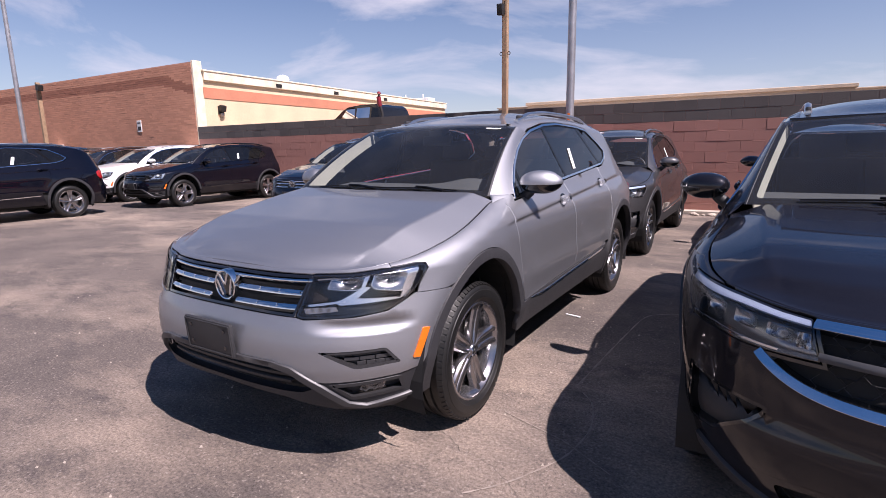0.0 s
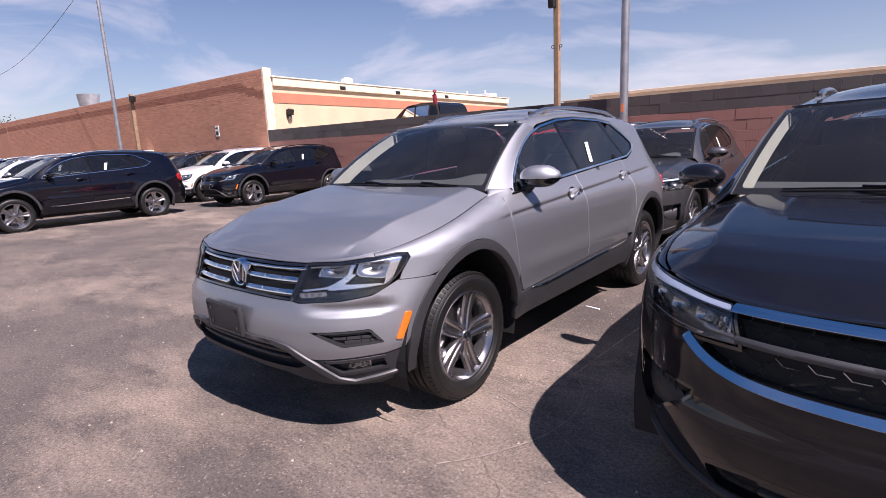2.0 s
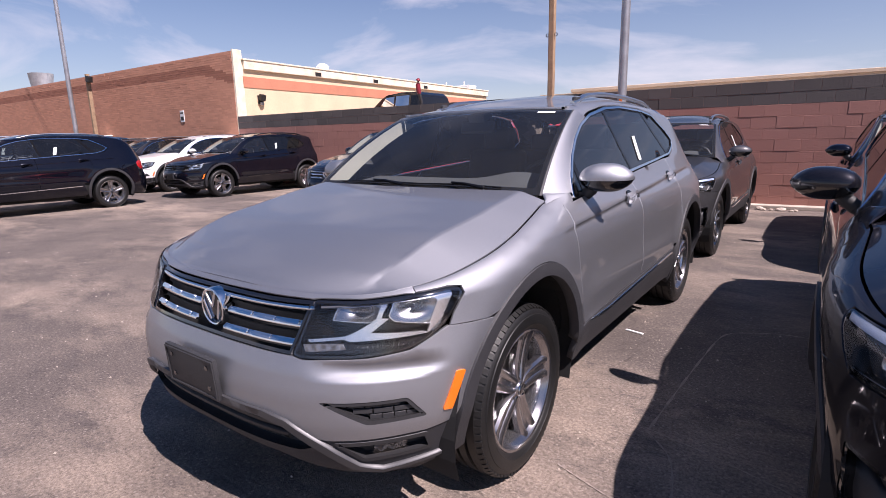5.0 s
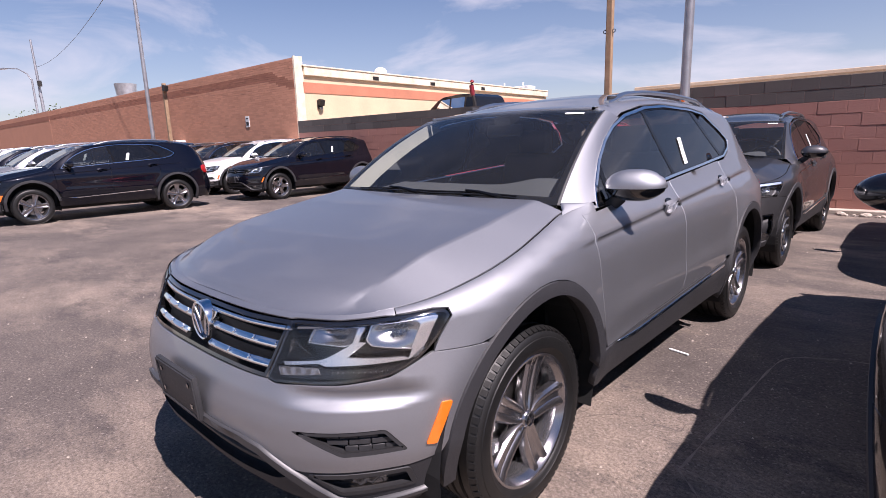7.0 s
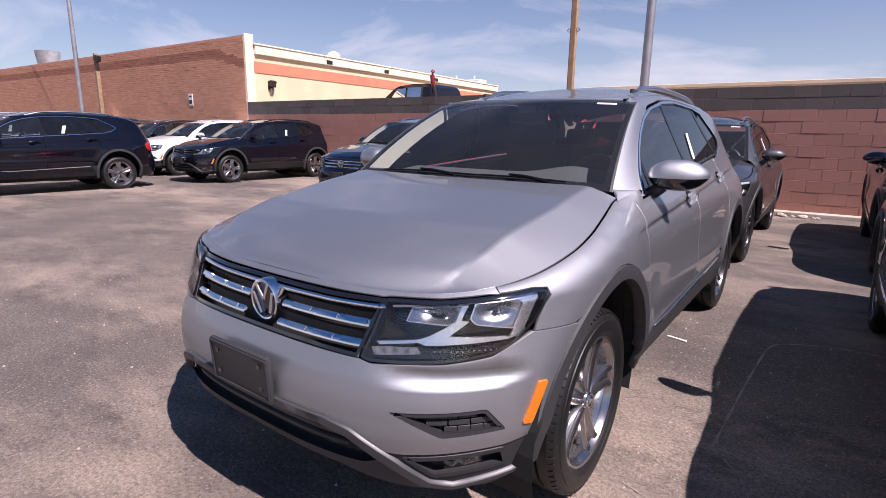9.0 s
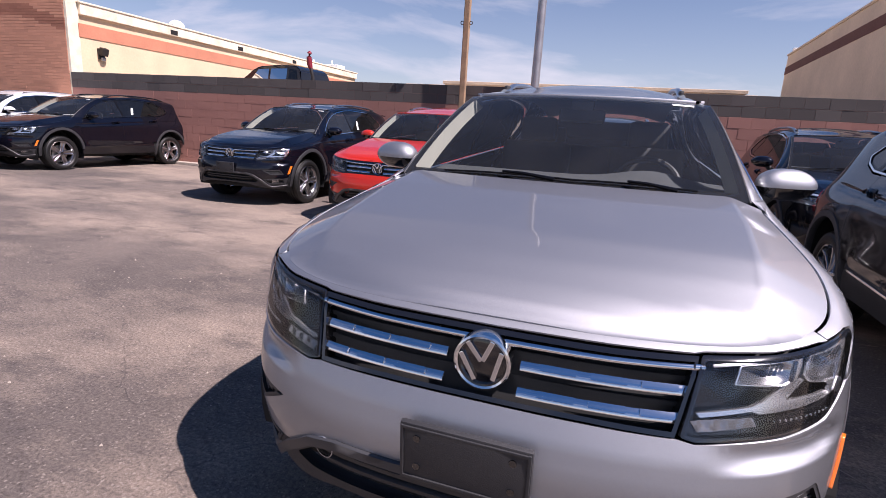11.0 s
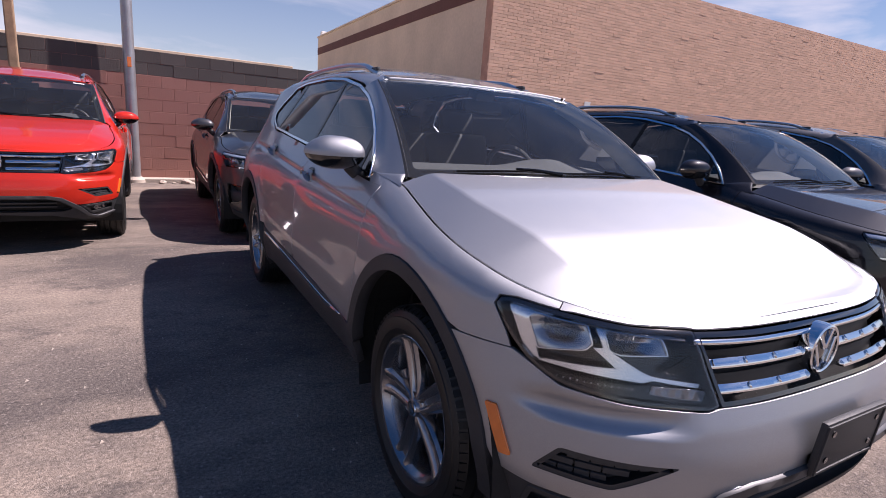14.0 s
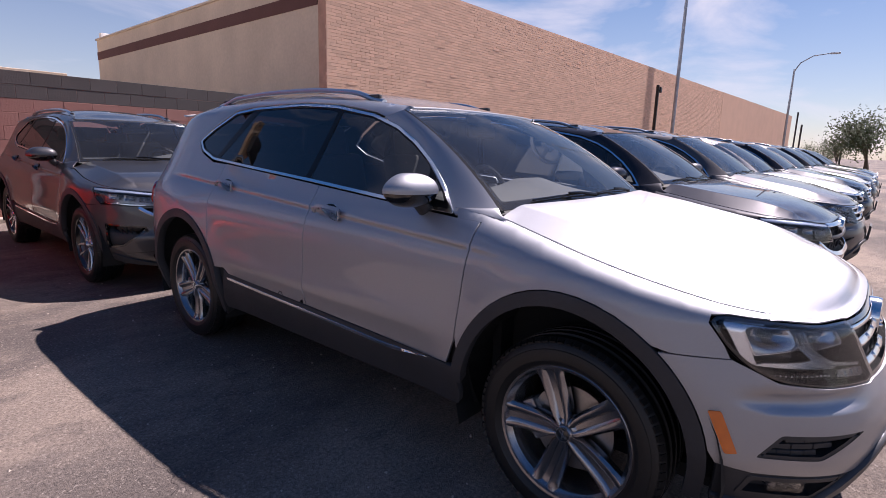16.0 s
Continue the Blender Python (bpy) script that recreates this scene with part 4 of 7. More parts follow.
            facet = q([(0.506, 0.783), (0.540, 0.765), (0.592, 0.744), (0.582, 0.735), (0.500, 0.727), (0.487, 0.735)])
            surface("lamp_facet", PP, facet, LAMPDARK, hl, step=0.02, depth=0.01, off=lambda u, w: -0.030 + 0.25 * (w - 0.755))
            strip = q([(0.472, 0.700), (0.530, 0.709), (0.640, 0.716), (0.687, 0.711), (0.864, 0.717), (0.914, 0.726), (0.893, 0.703), (0.829, 0.695), (0.703, 0.688), (0.498, 0.677), (0.478, 0.682)])
            surface("running_light", PP, strip, LAMPDARK, hl, step=0.010, depth=0.02, off=-0.014)
            surface("signal_reflector", PP, q([(0.490, 0.703), (0.530, 0.708), (0.640, 0.714), (0.650, 0.697), (0.505, 0.683)]), LAMPGREY, hl, step=0.007, depth=0.004, off=lambda u, w: -0.0115 + 0.0012 * np.sin(u * 700) * np.sin(w * 700))
            bm = bmesh.new()
            for u in np.linspace(0.690, 0.885, 13):
                at = PP(np.array([sgn * u]), np.array([0.7035 + 0.03 * (u - 0.69)]))[0]
                box(bm, (0.004, 0.004, 0.005), (float(at[0]), float(at[1]) + 0.008, float(at[2])), (0, 0, 0), 0.001)
            part("light_dots", bm, BLADE, hl)
            for bowl in ([(0.617, 0.818), (0.776, 0.831), (0.756, 0.783), (0.729, 0.776), (0.599, 0.779)], [(0.819, 0.836), (0.950, 0.843), (0.964, 0.829), (0.930, 0.762), (0.817, 0.778), (0.801, 0.793)]):
                bowl = rounded(q(bowl), 0.006, 3)
                c = np.mean(bowl, axis=0)
                surface("reflector_bowl", PP, bowl, REFLECTOR, hl, step=0.008, depth=0.004, off=lambda u, w, c=c: -0.014 - 0.028 * np.exp(-(((u - c[0]) / 0.055) ** 2 + ((w - c[1] - 0.010) / 0.026) ** 2)))
                surface("bowl_rim", PP, grow(bowl, 0.003), BLADE, hl, holes=[inset_poly(bowl, 0.0005)], step=0.02, depth=0.010, off=-0.010)
                bm = bmesh.new()
                for j in range(4):
                    at = PP(np.array([c[0] + sgn * (0.012 * j - 0.014)]), np.array([c[1] + 0.012]))[0]
                    box(bm, (0.004, 0.022, 0.024 - 0.003 * j), (float(at[0]), float(at[1]) + 0.030, float(at[2])), (14, 0, sgn * 20), 0.001)
                part("reflector_fins", bm, CHROME, hl)
        else:
            blade = q([(X(0.533), 0.847), (X(0.609), 0.853), (X(0.719), 0.868), (X(0.801), 0.876), (S(-1.746), 0.885), (S(-1.765), 0.866), (X(0.801), 0.857), (X(0.719), 0.853), (X(0.617), 0.841), (X(0.530), 0.834)])
            surface("bright_blade", PP, blade, DIFFUSER, hl, step=0.010, depth=0.012, off=-0.003)
            low_b = q([(X(0.60), 0.747), (X(0.70), 0.750), (X(0.78), 0.759), (S(-1.832), 0.760), (S(-1.830), 0.768), (X(0.78), 0.767), (X(0.70), 0.757), (X(0.60), 0.753)])
            surface("running_light", PP, low_b, CHROME, hl, step=0.012, depth=0.01, off=-0.004)
            shelf = q([(X(0.51), 0.752), (X(0.62), 0.752), (X(0.62), 0.822), (X(0.525), 0.820)])
            surface("lamp_shelf", PP, shelf, LAMPGREY, hl, step=0.02, depth=0.01, off=lambda u, w: -0.034 + 0.002 * np.sin(w * 700))
            for a, b in (((X(0.575), 0.776), (X(0.645), 0.822)), ((X(0.675), 0.784), (X(0.740), 0.834)), ((X(0.770), 0.792), (X(0.822), 0.842))):
                bowl = rounded(q([(a[0], a[1]), (b[0], a[1] + 0.006), (b[0], b[1]), (a[0], b[1] - 0.008)]), 0.008, 3)
                c = np.mean(bowl, axis=0)
                surface("reflector_bowl", PP, bowl, REFLECTOR, hl, step=0.010, depth=0.004, off=lambda u, w, c=c: -0.022 - 0.024 * np.exp(-(((u - c[0]) / 0.03) ** 2 + ((w - c[1]) / 0.018) ** 2)))
            surface("inner_reflector", PP, rounded(q([(X(0.522), 0.768), (X(0.562), 0.768), (X(0.565), 0.815), (X(0.530), 0.815)]), 0.004, 2), REFLECTOR, hl, step=0.008, depth=0.005, off=lambda u, w: -0.024 + 0.002 * np.sin(u * 600) * np.sin(w * 600))
        surface("lens", PP, inset_poly(lp, 0.003), LENS, hl, step=0.03, depth=0.0, off=0.001)
        # side marker
        if tiguan:
            mk = sy([(-1.878, 0.482), (-1.850, 0.478), (-1.802, 0.597), (-1.832, 0.600)])
            surface("side_marker", PP, rounded([(sgn * s, z) for s, z in mk], 0.005, 2), AMBER, car, step=0.008, depth=0.010, off=0.007, label="amber side marker")
    # plate holder
    if k.get("plate", True) and tiguan:
        bm = bmesh.new()
        box(bm, (0.318, 0.018, 0.158), (0, 0, 0), (0, 0, 0), 0.006)
        pl = part("plate_holder", bm, PLASTIC, car, "empty black plastic plate holder", True)
        pl.matrix_basis = pose(0, float(PP(np.array([0.0]), np.array([0.53]))[0][1]) - 0.016, 0.543, 4)
        bm = bmesh.new()
        for sx in (-0.152, 0.152):
            box(bm, (0.008, 0.010, 0.146), (sx, -0.008, 0), (0, 0, 0), 0.002)
        for sz in (-0.068, 0.068):
            box(bm, (0.30, 0.010, 0.008), (0, -0.008, sz), (0, 0, 0), 0.002)
        part("holder_frame", bm, PLASTIC, pl)
        for sx in (-0.115, 0.115):
            for sz in (-0.035, 0.042):
                bm = bmesh.new()
                tube(bm, [(sx, -0.006, sz), (sx, -0.0125, sz)], 0.009, 12)
                part("screw", bm, GLOSSBLACK, pl)
        # tow-eye cover: a fine ring groove
        c0 = float(X(0.40))
        circ = lambda r: [(-c0 + r * math.cos(t), 0.452 + 0.0 + r * math.sin(t)) for t in np.linspace(0, 2 * math.pi, 25)[:-1]]
        surface("tow_cover", PP, circ(0.030), paint_, bumper, holes=[circ(0.0275)], step=0.02, depth=0.004, off=0.0025)
    # bonnet
    yb_ = np.linspace(float(P.y[0]) + 0.001, -0.74, 500)
    ss = np.linspace(0.0, float(S(-0.70)), 700)
    edge = P(ss, P.ztop(np.interp(ss, P.s, P.y)) - 0.001)
    ex, ey, ez_ = edge[:, 0], edge[:, 1] / ky, edge[:, 2] / kz
    ey = np.maximum.accumulate(ey + np.arange(len(ey)) * 1e-7)
    o = np.argsort(ey)
    ex, ey, ez_ = ex[o], ey[o], ez_[o]

    ridge = lambda y: np.interp(y, [-2.09, -2.0, -1.8, -1.4, -1.0], [0.515, 0.575, 0.640, 0.665, 0.655])

    def hood(x, y):
        x, y = np.asarray(x, float), np.asarray(y, float)
        xb, zb = np.maximum(np.interp(y, ey, ex), 0.25), np.interp(y, ey, ez_)
        # the bend over the nose follows the front edge
        yq = y - np.minimum(np.interp(np.abs(x), ex, ey) - ey[0], 0.085) * step01((-1.60 - y) / 0.35)
        zc = sm(yq, *k["zhood"], w=0.014 + 0.02 * step01((yq + 2.02) / 0.1))
        t = np.clip(np.abs(x) / xb, 0, 1)
        # a crowned middle, a sharp line, and a facet that falls from it to the wing
        tc = np.clip(ridge(y) / xb, 0.3, 0.885)
        a, b = 1 - 0.11 * (t / tc) ** 2, 0.89 * (1 - t) / (1 - tc)
        h = np.clip(0.5 + (b - a) / 0.08, 0, 1)
        sharp = b + (a - b) * h - 0.04 * h * (1 - h)
        fade = step01((yq + 2.055) / 0.08)
        z = zb + np.maximum(zc - zb, 0) * (fade * sharp + (1 - fade) * (1 - t**2.9))
        return np.stack([x, y * ky, z * kz], -1)

    cowl = lambda x: -1.096 + 0.060 * (x / 0.74) ** 2
    fr = [(float(x) - (0.0055 if y > shut else 0.0003) * np.sign(x), float(y)) for x, y in zip(np.concatenate([-ex[::-1], ex]), np.concatenate([ey[::-1], ey]))]
    lim = [(x, y) for x, y in fr if y < cowl(x) - 0.004]
    lim = thin(lim, 0.008)
    back = [(x, cowl(x)) for x in np.linspace(lim[-1][0], lim[0][0], 30)[1:-1]]
    cre = [(sg * (float(ridge(y)) + d), y) for y in np.linspace(-2.04, -1.08, 60) for sg in (1, -1) for d in (-0.03, -0.015, 0.0, 0.012, 0.024)]
    cre += [(x, y) for d in (0.014, 0.024, 0.034, 0.046, 0.060) for x in np.linspace(-0.60, 0.60, 61) for y in [float(np.interp(abs(x), ex, ey)) + d]]
    bonnet = surface("bonnet", hood, lim + back, paint_, car, step=0.03, depth=0.010, extra=cre)
    send = float(S(shut)) - 0.003
    under = [(float(X(0.30)), gtop), (float(X(0.50)), gtop + (0.002 if tiguan else -0.002))] + lamp_top
    ssx = np.linspace(0, send, 90)
    zlow = lambda q: np.interp(np.abs(q), [0.0] + [p[0] for p in under], [gtop + 0.002] + [p[1] + 0.003 for p in under])
    zup = lambda q: P.ztop(np.interp(np.abs(q), P.s, P.y)) + 0.0008
    up = [(q, float(max(zup(q), zlow(q) + 0.003))) for q in ssx]
    lo = [(q, float(zlow(q))) for q in ssx]
    lipp = lo + up[::-1] + [(-a, b) for a, b in up[1:]] + [(-a, b) for a, b in lo[::-1][:-1]]
    surface("bonnet_edge", PP, dedupe(lipp, 1e-4), paint_, bonnet, step=0.02, depth=0.006)
    # scuttle, windscreen, wipers
    wsb = lambda x: np.stack([x, (-1.066 + 0.050 * (x / 0.728) ** 2) * ky, (1.080 - 0.010 * (x / 0.73) ** 2) * kz + 0 * x], -1)
    wst = lambda x: np.stack([x, (-0.412 + 0.05 * (x / 0.61) ** 2) * ky, (1.488 - 0.018 * (x / 0.61) ** 2) * kz + 0 * x], -1)

    def screen(u, v):
        u, v = np.asarray(u, float), np.asarray(v, float)
        a, b = wsb(0.738 * u), wst(0.614 * u)
        p = a + (b - a) * v[:, None]
        bow = 4 * v * (1 - v)
        return p + np.stack([0 * u, -0.022 * bow, 0.022 * bow], -1)

    surface("scuttle", lambda u, v: np.stack([u, (cowl(u) + 0.002 + v * (0.30 - 0.0 * u)) * ky, (1.058 - 0.05 * np.abs(v) - 0.012 * (u / 0.7) ** 2) * kz], -1), [(-0.70, -0.03), (0.70, -0.03), (0.70, 0.30), (-0.70, 0.30)], PLASTIC, car, step=0.08, depth=0)
    ws = surface("windscreen", screen, [(-1, 0), (1, 0), (1, 1), (-1, 1)], WSGLASS, car, step=0.12, depth=0)
    surface("screen_border", screen, [(-1, 0), (1, 0), (1, 1), (-1, 1)], GLOSSBLACK, ws, holes=[rounded([(-0.958, 0.06), (0.958, 0.06), (0.958, 0.965), (-0.958, 0.965)], 0.03, 3)], step=0.08, depth=0, off=-0.004)
    for sgn in (1, -1):
        edge_in = lambda v, sgn=sgn: screen(np.full_like(v, 1.0), v)
        # A pillar between glass edge and side window line

        def pillar(u, v):
            v = np.asarray(v, float)
            a = edge_in(np.clip(v, 0, 1))
            yl, zl = np.interp(v, [0, 0.70, 0.90, 1.0], [-0.850, -0.505, -0.36, -0.24]), np.interp(v, [0, 0.70, 0.90, 1.0], [1.046, 1.326, 1.394, 1.432])
            b = P(S(yl), zl)
            m = (a + b) / 2 + np.stack([0.008 + 0 * v, -0.012 + 0 * v, 0.008 + 0 * v], -1)
            u = np.asarray(u, float)[:, None]
            return (1 - u) ** 2 * a + 2 * u * (1 - u) * m + u**2 * b

        surface("a_pillar", pillar, [(0.06, -0.0), (1.0, -0.0), (1.0, 1.0), (0.06, 1.0)], paint_, car, step=0.08, depth=0.01, flip=sgn < 0)
        surface("pillar_seal", pillar, [(-0.02, 0), (0.055, 0), (0.055, 1), (-0.02, 1)], PLASTIC, car, step=0.05, depth=0.004, flip=sgn < 0)
        corner = np.array(hood(np.array([lim[-1][0] - 0.004]), np.array([lim[-1][1]]))[0])

        def foot(u, v):
            u, v = np.asarray(u, float), np.asarray(v, float)[:, None]
            yl = -1.07 + 0.225 * u
            low = P(S(yl), P.ztop(yl) - 0.004)
            t = np.clip((u - 0.34) / 0.66, 0, 1)
            w = step01(u / 0.34)[:, None]
            high = w * pillar(0.05 + 0.95 * t, 0.02 + 0 * u) + (1 - w) * corner
            return low + (high - low) * v + np.stack([0 * u, 0 * u, 0.006 * np.sin(np.pi * v[:, 0])], -1)

        surface("pillar_foot", foot, [(0, 0), (1, 0), (1, 1), (0, 1)], paint_, car, step=0.1, depth=0, flip=sgn < 0)
    for sgn in (1, -1):
        vv = np.linspace(0.0, 0.98, 10)
        aa, bb = screen(np.full(10, 0.965 * sgn), vv) + (0, 0.010, -0.012), screen(np.full(10, 0.93 * sgn), vv) + (0, 0.105, -0.05)
        vs = np.concatenate([aa, bb])
        link("pillar_lining", vs, [(i, i + 1, 11 + i, 10 + i) for i in range(9)], HEADLINER, car)
    surface("screen_tag", screen, [(0.70, 0.925), (0.86, 0.925), (0.86, 0.95), (0.70, 0.95)], PAPER, ws, step=0.1, depth=0, off=0.003)
    surface("paper_tag", P, [(float(S(0.405)), 1.165), (float(S(0.465)), 1.168), (float(S(0.525)), 1.322), (float(S(0.465)), 1.319)], PAPER, rdoor[0], step=0.05, depth=0, off=0.0015)
    # roof
    rs = np.linspace(float(S(-0.46)), float(S(1.98)), 300)
    re_ = P(rs, P.zroof(np.interp(rs, P.s, P.y)) - 0.001)
    rxx, ryy, rzz = re_[:, 0], re_[:, 1] / ky, re_[:, 2] / kz

    def roof(x, y):
        x, y = np.asarray(x, float), np.asarray(y, float)
        xb, zb = np.interp(y, ryy, rxx), np.interp(y, ryy, rzz)
        zc = sm(y, *k["zcrown"], w=0.15)
        t = np.clip(np.abs(x) / xb, 0, 1)
        return np.stack([x, y * ky, (zb + (zc - zb) * (1 - t**2.6)) * kz], -1)

    fy = lambda x: -0.404 + 0.05 * (x / 0.61) ** 2
    rl = [(float(np.interp(y, ryy, rxx)) - 0.004, float(y)) for y in np.linspace(1.97, -0.35, 43)]
    rpoly = [(x, y) for x, y in rl] + [(x, fy(x)) for x in np.linspace(0.585, -0.585, 16)] + [(-x, y) for x, y in rl[::-1]] + [(x, 2.02 + 0.08 * (1 - (x / 0.6) ** 2)) for x in np.linspace(-0.56, 0.56, 12)]
    surface("roof", roof, dedupe(rpoly), paint_, car, step=0.07, depth=0.012)
    surface("roof_lining", lambda x, y: roof(x, y) - np.array([0, 0, 0.035]), [(-0.52, -0.3), (0.52, -0.3), (0.52, 1.9), (-0.52, 1.9)], HEADLINER, car, step=0.15, depth=0)
    for sgn in (1, -1):
        # roof rail: a flattened tube that rises off the roof
        yy = np.linspace(-0.10, 1.58, 26)
        bm = bmesh.new()
        rings = []
        for i, y in enumerate(yy):
            t = i / (len(yy) - 1)
            lift = 0.034 * step01(t / 0.16) * step01((1 - t) / 0.14)
            x = float(np.interp(y, ryy, rxx)) - 0.035
            z = float(roof(np.array([x]), np.array([y]))[0][2])
            c = Vector((sgn * x, y * ky, z + lift - 0.004))
            a, b = 0.019, 0.014
            rings.append([bm.verts.new(c + Vector((a * math.cos(t2), 0, b * math.sin(t2)))) for t2 in (2 * math.pi * j / 12 for j in range(12))])
        for p_, q_ in zip(rings, rings[1:]):
            for j in range(12):
                bm.faces.new((p_[j], p_[(j + 1) % 12], q_[(j + 1) % 12], q_[j]))
        bm.faces.new(rings[0]), bm.faces.new(rings[-1])
        rail = part("roof_rail", bm, rails if rails is not CHROME else SATIN, car, smooth=True)
        for y in (-0.02, 1.49):
            bm = bmesh.new()
            x = float(np.interp(y, ryy, rxx)) - 0.035
            z = float(roof(np.array([x]), np.array([y]))[0][2])
            box(bm, (0.026, 0.09, 0.036), (sgn * x, y * ky, z + 0.010), (0, 0, 0), 0.01)
            part("rail_foot", bm, PLASTIC, rail)
        # door mirror
        mz, my = 1.122, (-0.68 if tiguan else -0.66)
        mx = sgn * (0.925 if tiguan else 0.95)
        mir_ = new("door_mirror")
        mir_.parent = car
        mir_.matrix_basis = pose(mx, my * ky, mz * kz, 0, 0, sgn * 6)
        bm = bmesh.new()
        bmesh.ops.create_uvsphere(bm, u_segments=32, v_segments=20, radius=1.0)
        for v in bm.verts:
            x, y, z = v.co
            t = x * sgn
            sx_ = math.copysign(abs(x) ** 0.8, x) * 0.125
            hz = 0.070 * (1.0 - 0.28 * max(t, 0) ** 2)
            yy_ = math.copysign(abs(y) ** 0.85, y) * (0.085 if y < 0 else 0.028)
            v.co = (sx_, yy_ + (0.02 * t if y < 0 else 0), z * hz + 0.008)
        lowv = [f for f in bm.faces if f.calc_center_median().z < -0.028]
        bm2 = bm.copy()
        bmesh.ops.delete(bm, geom=[f for f in bm.faces if f.calc_center_median().z < -0.004], context="FACES")
        part("mirror_cap", bm, paint_, mir_, smooth=True)
        bmesh.ops.delete(bm2, geom=[f for f in bm2.faces if f.calc_center_median().z >= -0.004], context="FACES")
        bmesh.ops.scale(bm2, vec=(0.985, 0.985, 0.985), verts=bm2.verts)
        part("mirror_base", bm2, GLOSSBLACK, mir_, smooth=True)
        bm = bmesh.new()
        tube(bm, [(-sgn * 0.145, 0.02, -0.105), (-sgn * 0.11, 0.01, -0.085), (-sgn * 0.07, 0.0, -0.050), (-sgn * 0.045, 0.0, -0.015)], [0.034, 0.03, 0.03, 0.03], 12)
        part("mirror_arm", bm, PLASTIC, mir_, smooth=True)
        bm = bmesh.new()
        rim_ = [bm.verts.new((0.094 * math.cos(a), 0.0285, 0.005 + 0.050 * math.sin(a))) for a in np.linspace(0, 2 * math.pi, 33)[:-1]]
        bm.faces.new(rim_)
        part("mirror_glass", bm, MIRROR, mir_)
        # door handles
        for (hy, hz, dd) in ((-0.12, P.crease(-0.12) + 0.004, fdoor), (0.915, P.crease(0.915) + 0.004, rdoor)):
            s0 = float(S(hy))
            # no hollow: its shade is a black oval laid on the door
            cup = [(s0 + 0.046 * math.cos(t) + 0.01, hz + 0.008 + 0.022 * math.sin(t)) for t in np.linspace(0, 2 * math.pi, 25)[:-1]]
            surface("handle_cup", P, cup, PILLARBLACK, dd[0 if sgn > 0 else 1], step=0.012, depth=0.006, off=0.006, flip=sgn < 0)
            hb = rounded([(s0 - 0.085, hz - 0.013), (s0 + 0.105, hz - 0.012), (s0 + 0.105, hz + 0.013), (s0 - 0.085, hz + 0.011)], 0.012, 4)
            surface("door_handle", P, hb, paint_, dd[0 if sgn > 0 else 1], step=0.012, depth=0.012, flip=sgn < 0, off=lambda u, w, s0=s0: 0.024 + 0.014 * (1 - ((u - s0 - 0.01) / 0.10) ** 2))
        # wiper
        bm = bmesh.new()
        us = np.linspace(-0.72, 0.10, 14) if sgn < 0 else np.linspace(0.06, 0.74, 14)
        pts = screen(us, 0.030 + 0.014 * np.cos(np.linspace(-1.2, 1.2, 14)))
        tube(bm, [(p[0], p[1] - 0.006, p[2] + 0.006) for p in pts], 0.0042, 6)
        piv = pts[4]
        tube(bm, [(pts[11][0], pts[11][1] - 0.03, pts[11][2] + 0.0), (pts[8][0], pts[8][1] - 0.022, pts[8][2] + 0.014), (pts[6][0], pts[6][1] - 0.014, pts[6][2] + 0.016)], [0.010, 0.006, 0.005], 8)
        part("wiper", bm, PILLARBLACK, car, smooth=True)
    # tail
    R = P.srx
    tl = [(float(S(2.02)), 0.86), (float(S(2.10)), 0.80), (float(R(0.60)), 0.80), (float(R(0.60)), 0.965), (float(S(2.10)), 0.985), (float(S(2.02)), 0.955)]
    for f_ in (False, True):
        surface("tail_lamp", P, rounded(tl, 0.02, 3), TAILRED, car, step=0.05, depth=0.02, off=0.012, flip=f_)
        surface("rear_pillar", P, [(float(S(1.93)), 1.42), (float(S(1.93)), 0.98), (float(R(0.66)), 0.98), (float(R(0.70)), 1.44)], paint_, car, step=0.06, depth=0.01, flip=f_)
        surface("rear_bumper", P, sy(arc(yb, RO, 6, -22, 4)) + [(float(S(1.9)), 0.28), (float(R(0.6)), 0.25), (float(R(0.002)), 0.25), (float(R(0.002)), 0.64), (float(R(0.6)), 0.66), (float(S(2.0)), 0.655), (float(S(1.90)), 0.61)], CLADDING, car, step=0.06, depth=0.02, flip=f_)
    PR = lambda s, z: np.where((np.asarray(s) <= P.end)[:, None], P(np.minimum(s, P.end), z), P(np.minimum(2 * P.end - np.asarray(s), P.end), z) * (-1, 1, 1))
    e2 = 2 * P.end
    gate = [(float(R(0.80)), 0.665), (e2 - float(R(0.80)), 0.665), (e2 - float(R(0.70)), 0.975), (float(R(0.70)), 0.975)]
    surface("tailgate", PR, gate, paint_, car, step=0.06, depth=0.01)
    surface("rear_window", PR, [(float(R(0.66)), 0.985), (e2 - float(R(0.66)), 0.985), (e2 - float(R(0.66)), 1.43), (float(R(0.66)), 1.43)], PRIVACY, car, step=0.08, depth=0)
    # inner shell, floor, wheel houses
    inner = sy([(-0.93, 1.02), (-0.93, 0.33)]) + [(float(S(0.93)), 0.33)] + sy(arc(yb, RI + 0.03, 197, -17, 18)) + [(float(S(1.95)), 0.25), (float(R(0.02)), 0.25), (float(R(0.02)), 0.96), (float(S(1.6)), 1.12)] + sy([(1.2, 1.14), (0.1, 1.07), (-0.8, 1.01)])
    both("inner_panel", dedupe(inner), UNDER, step=0.10, depth=0, off=-0.03)
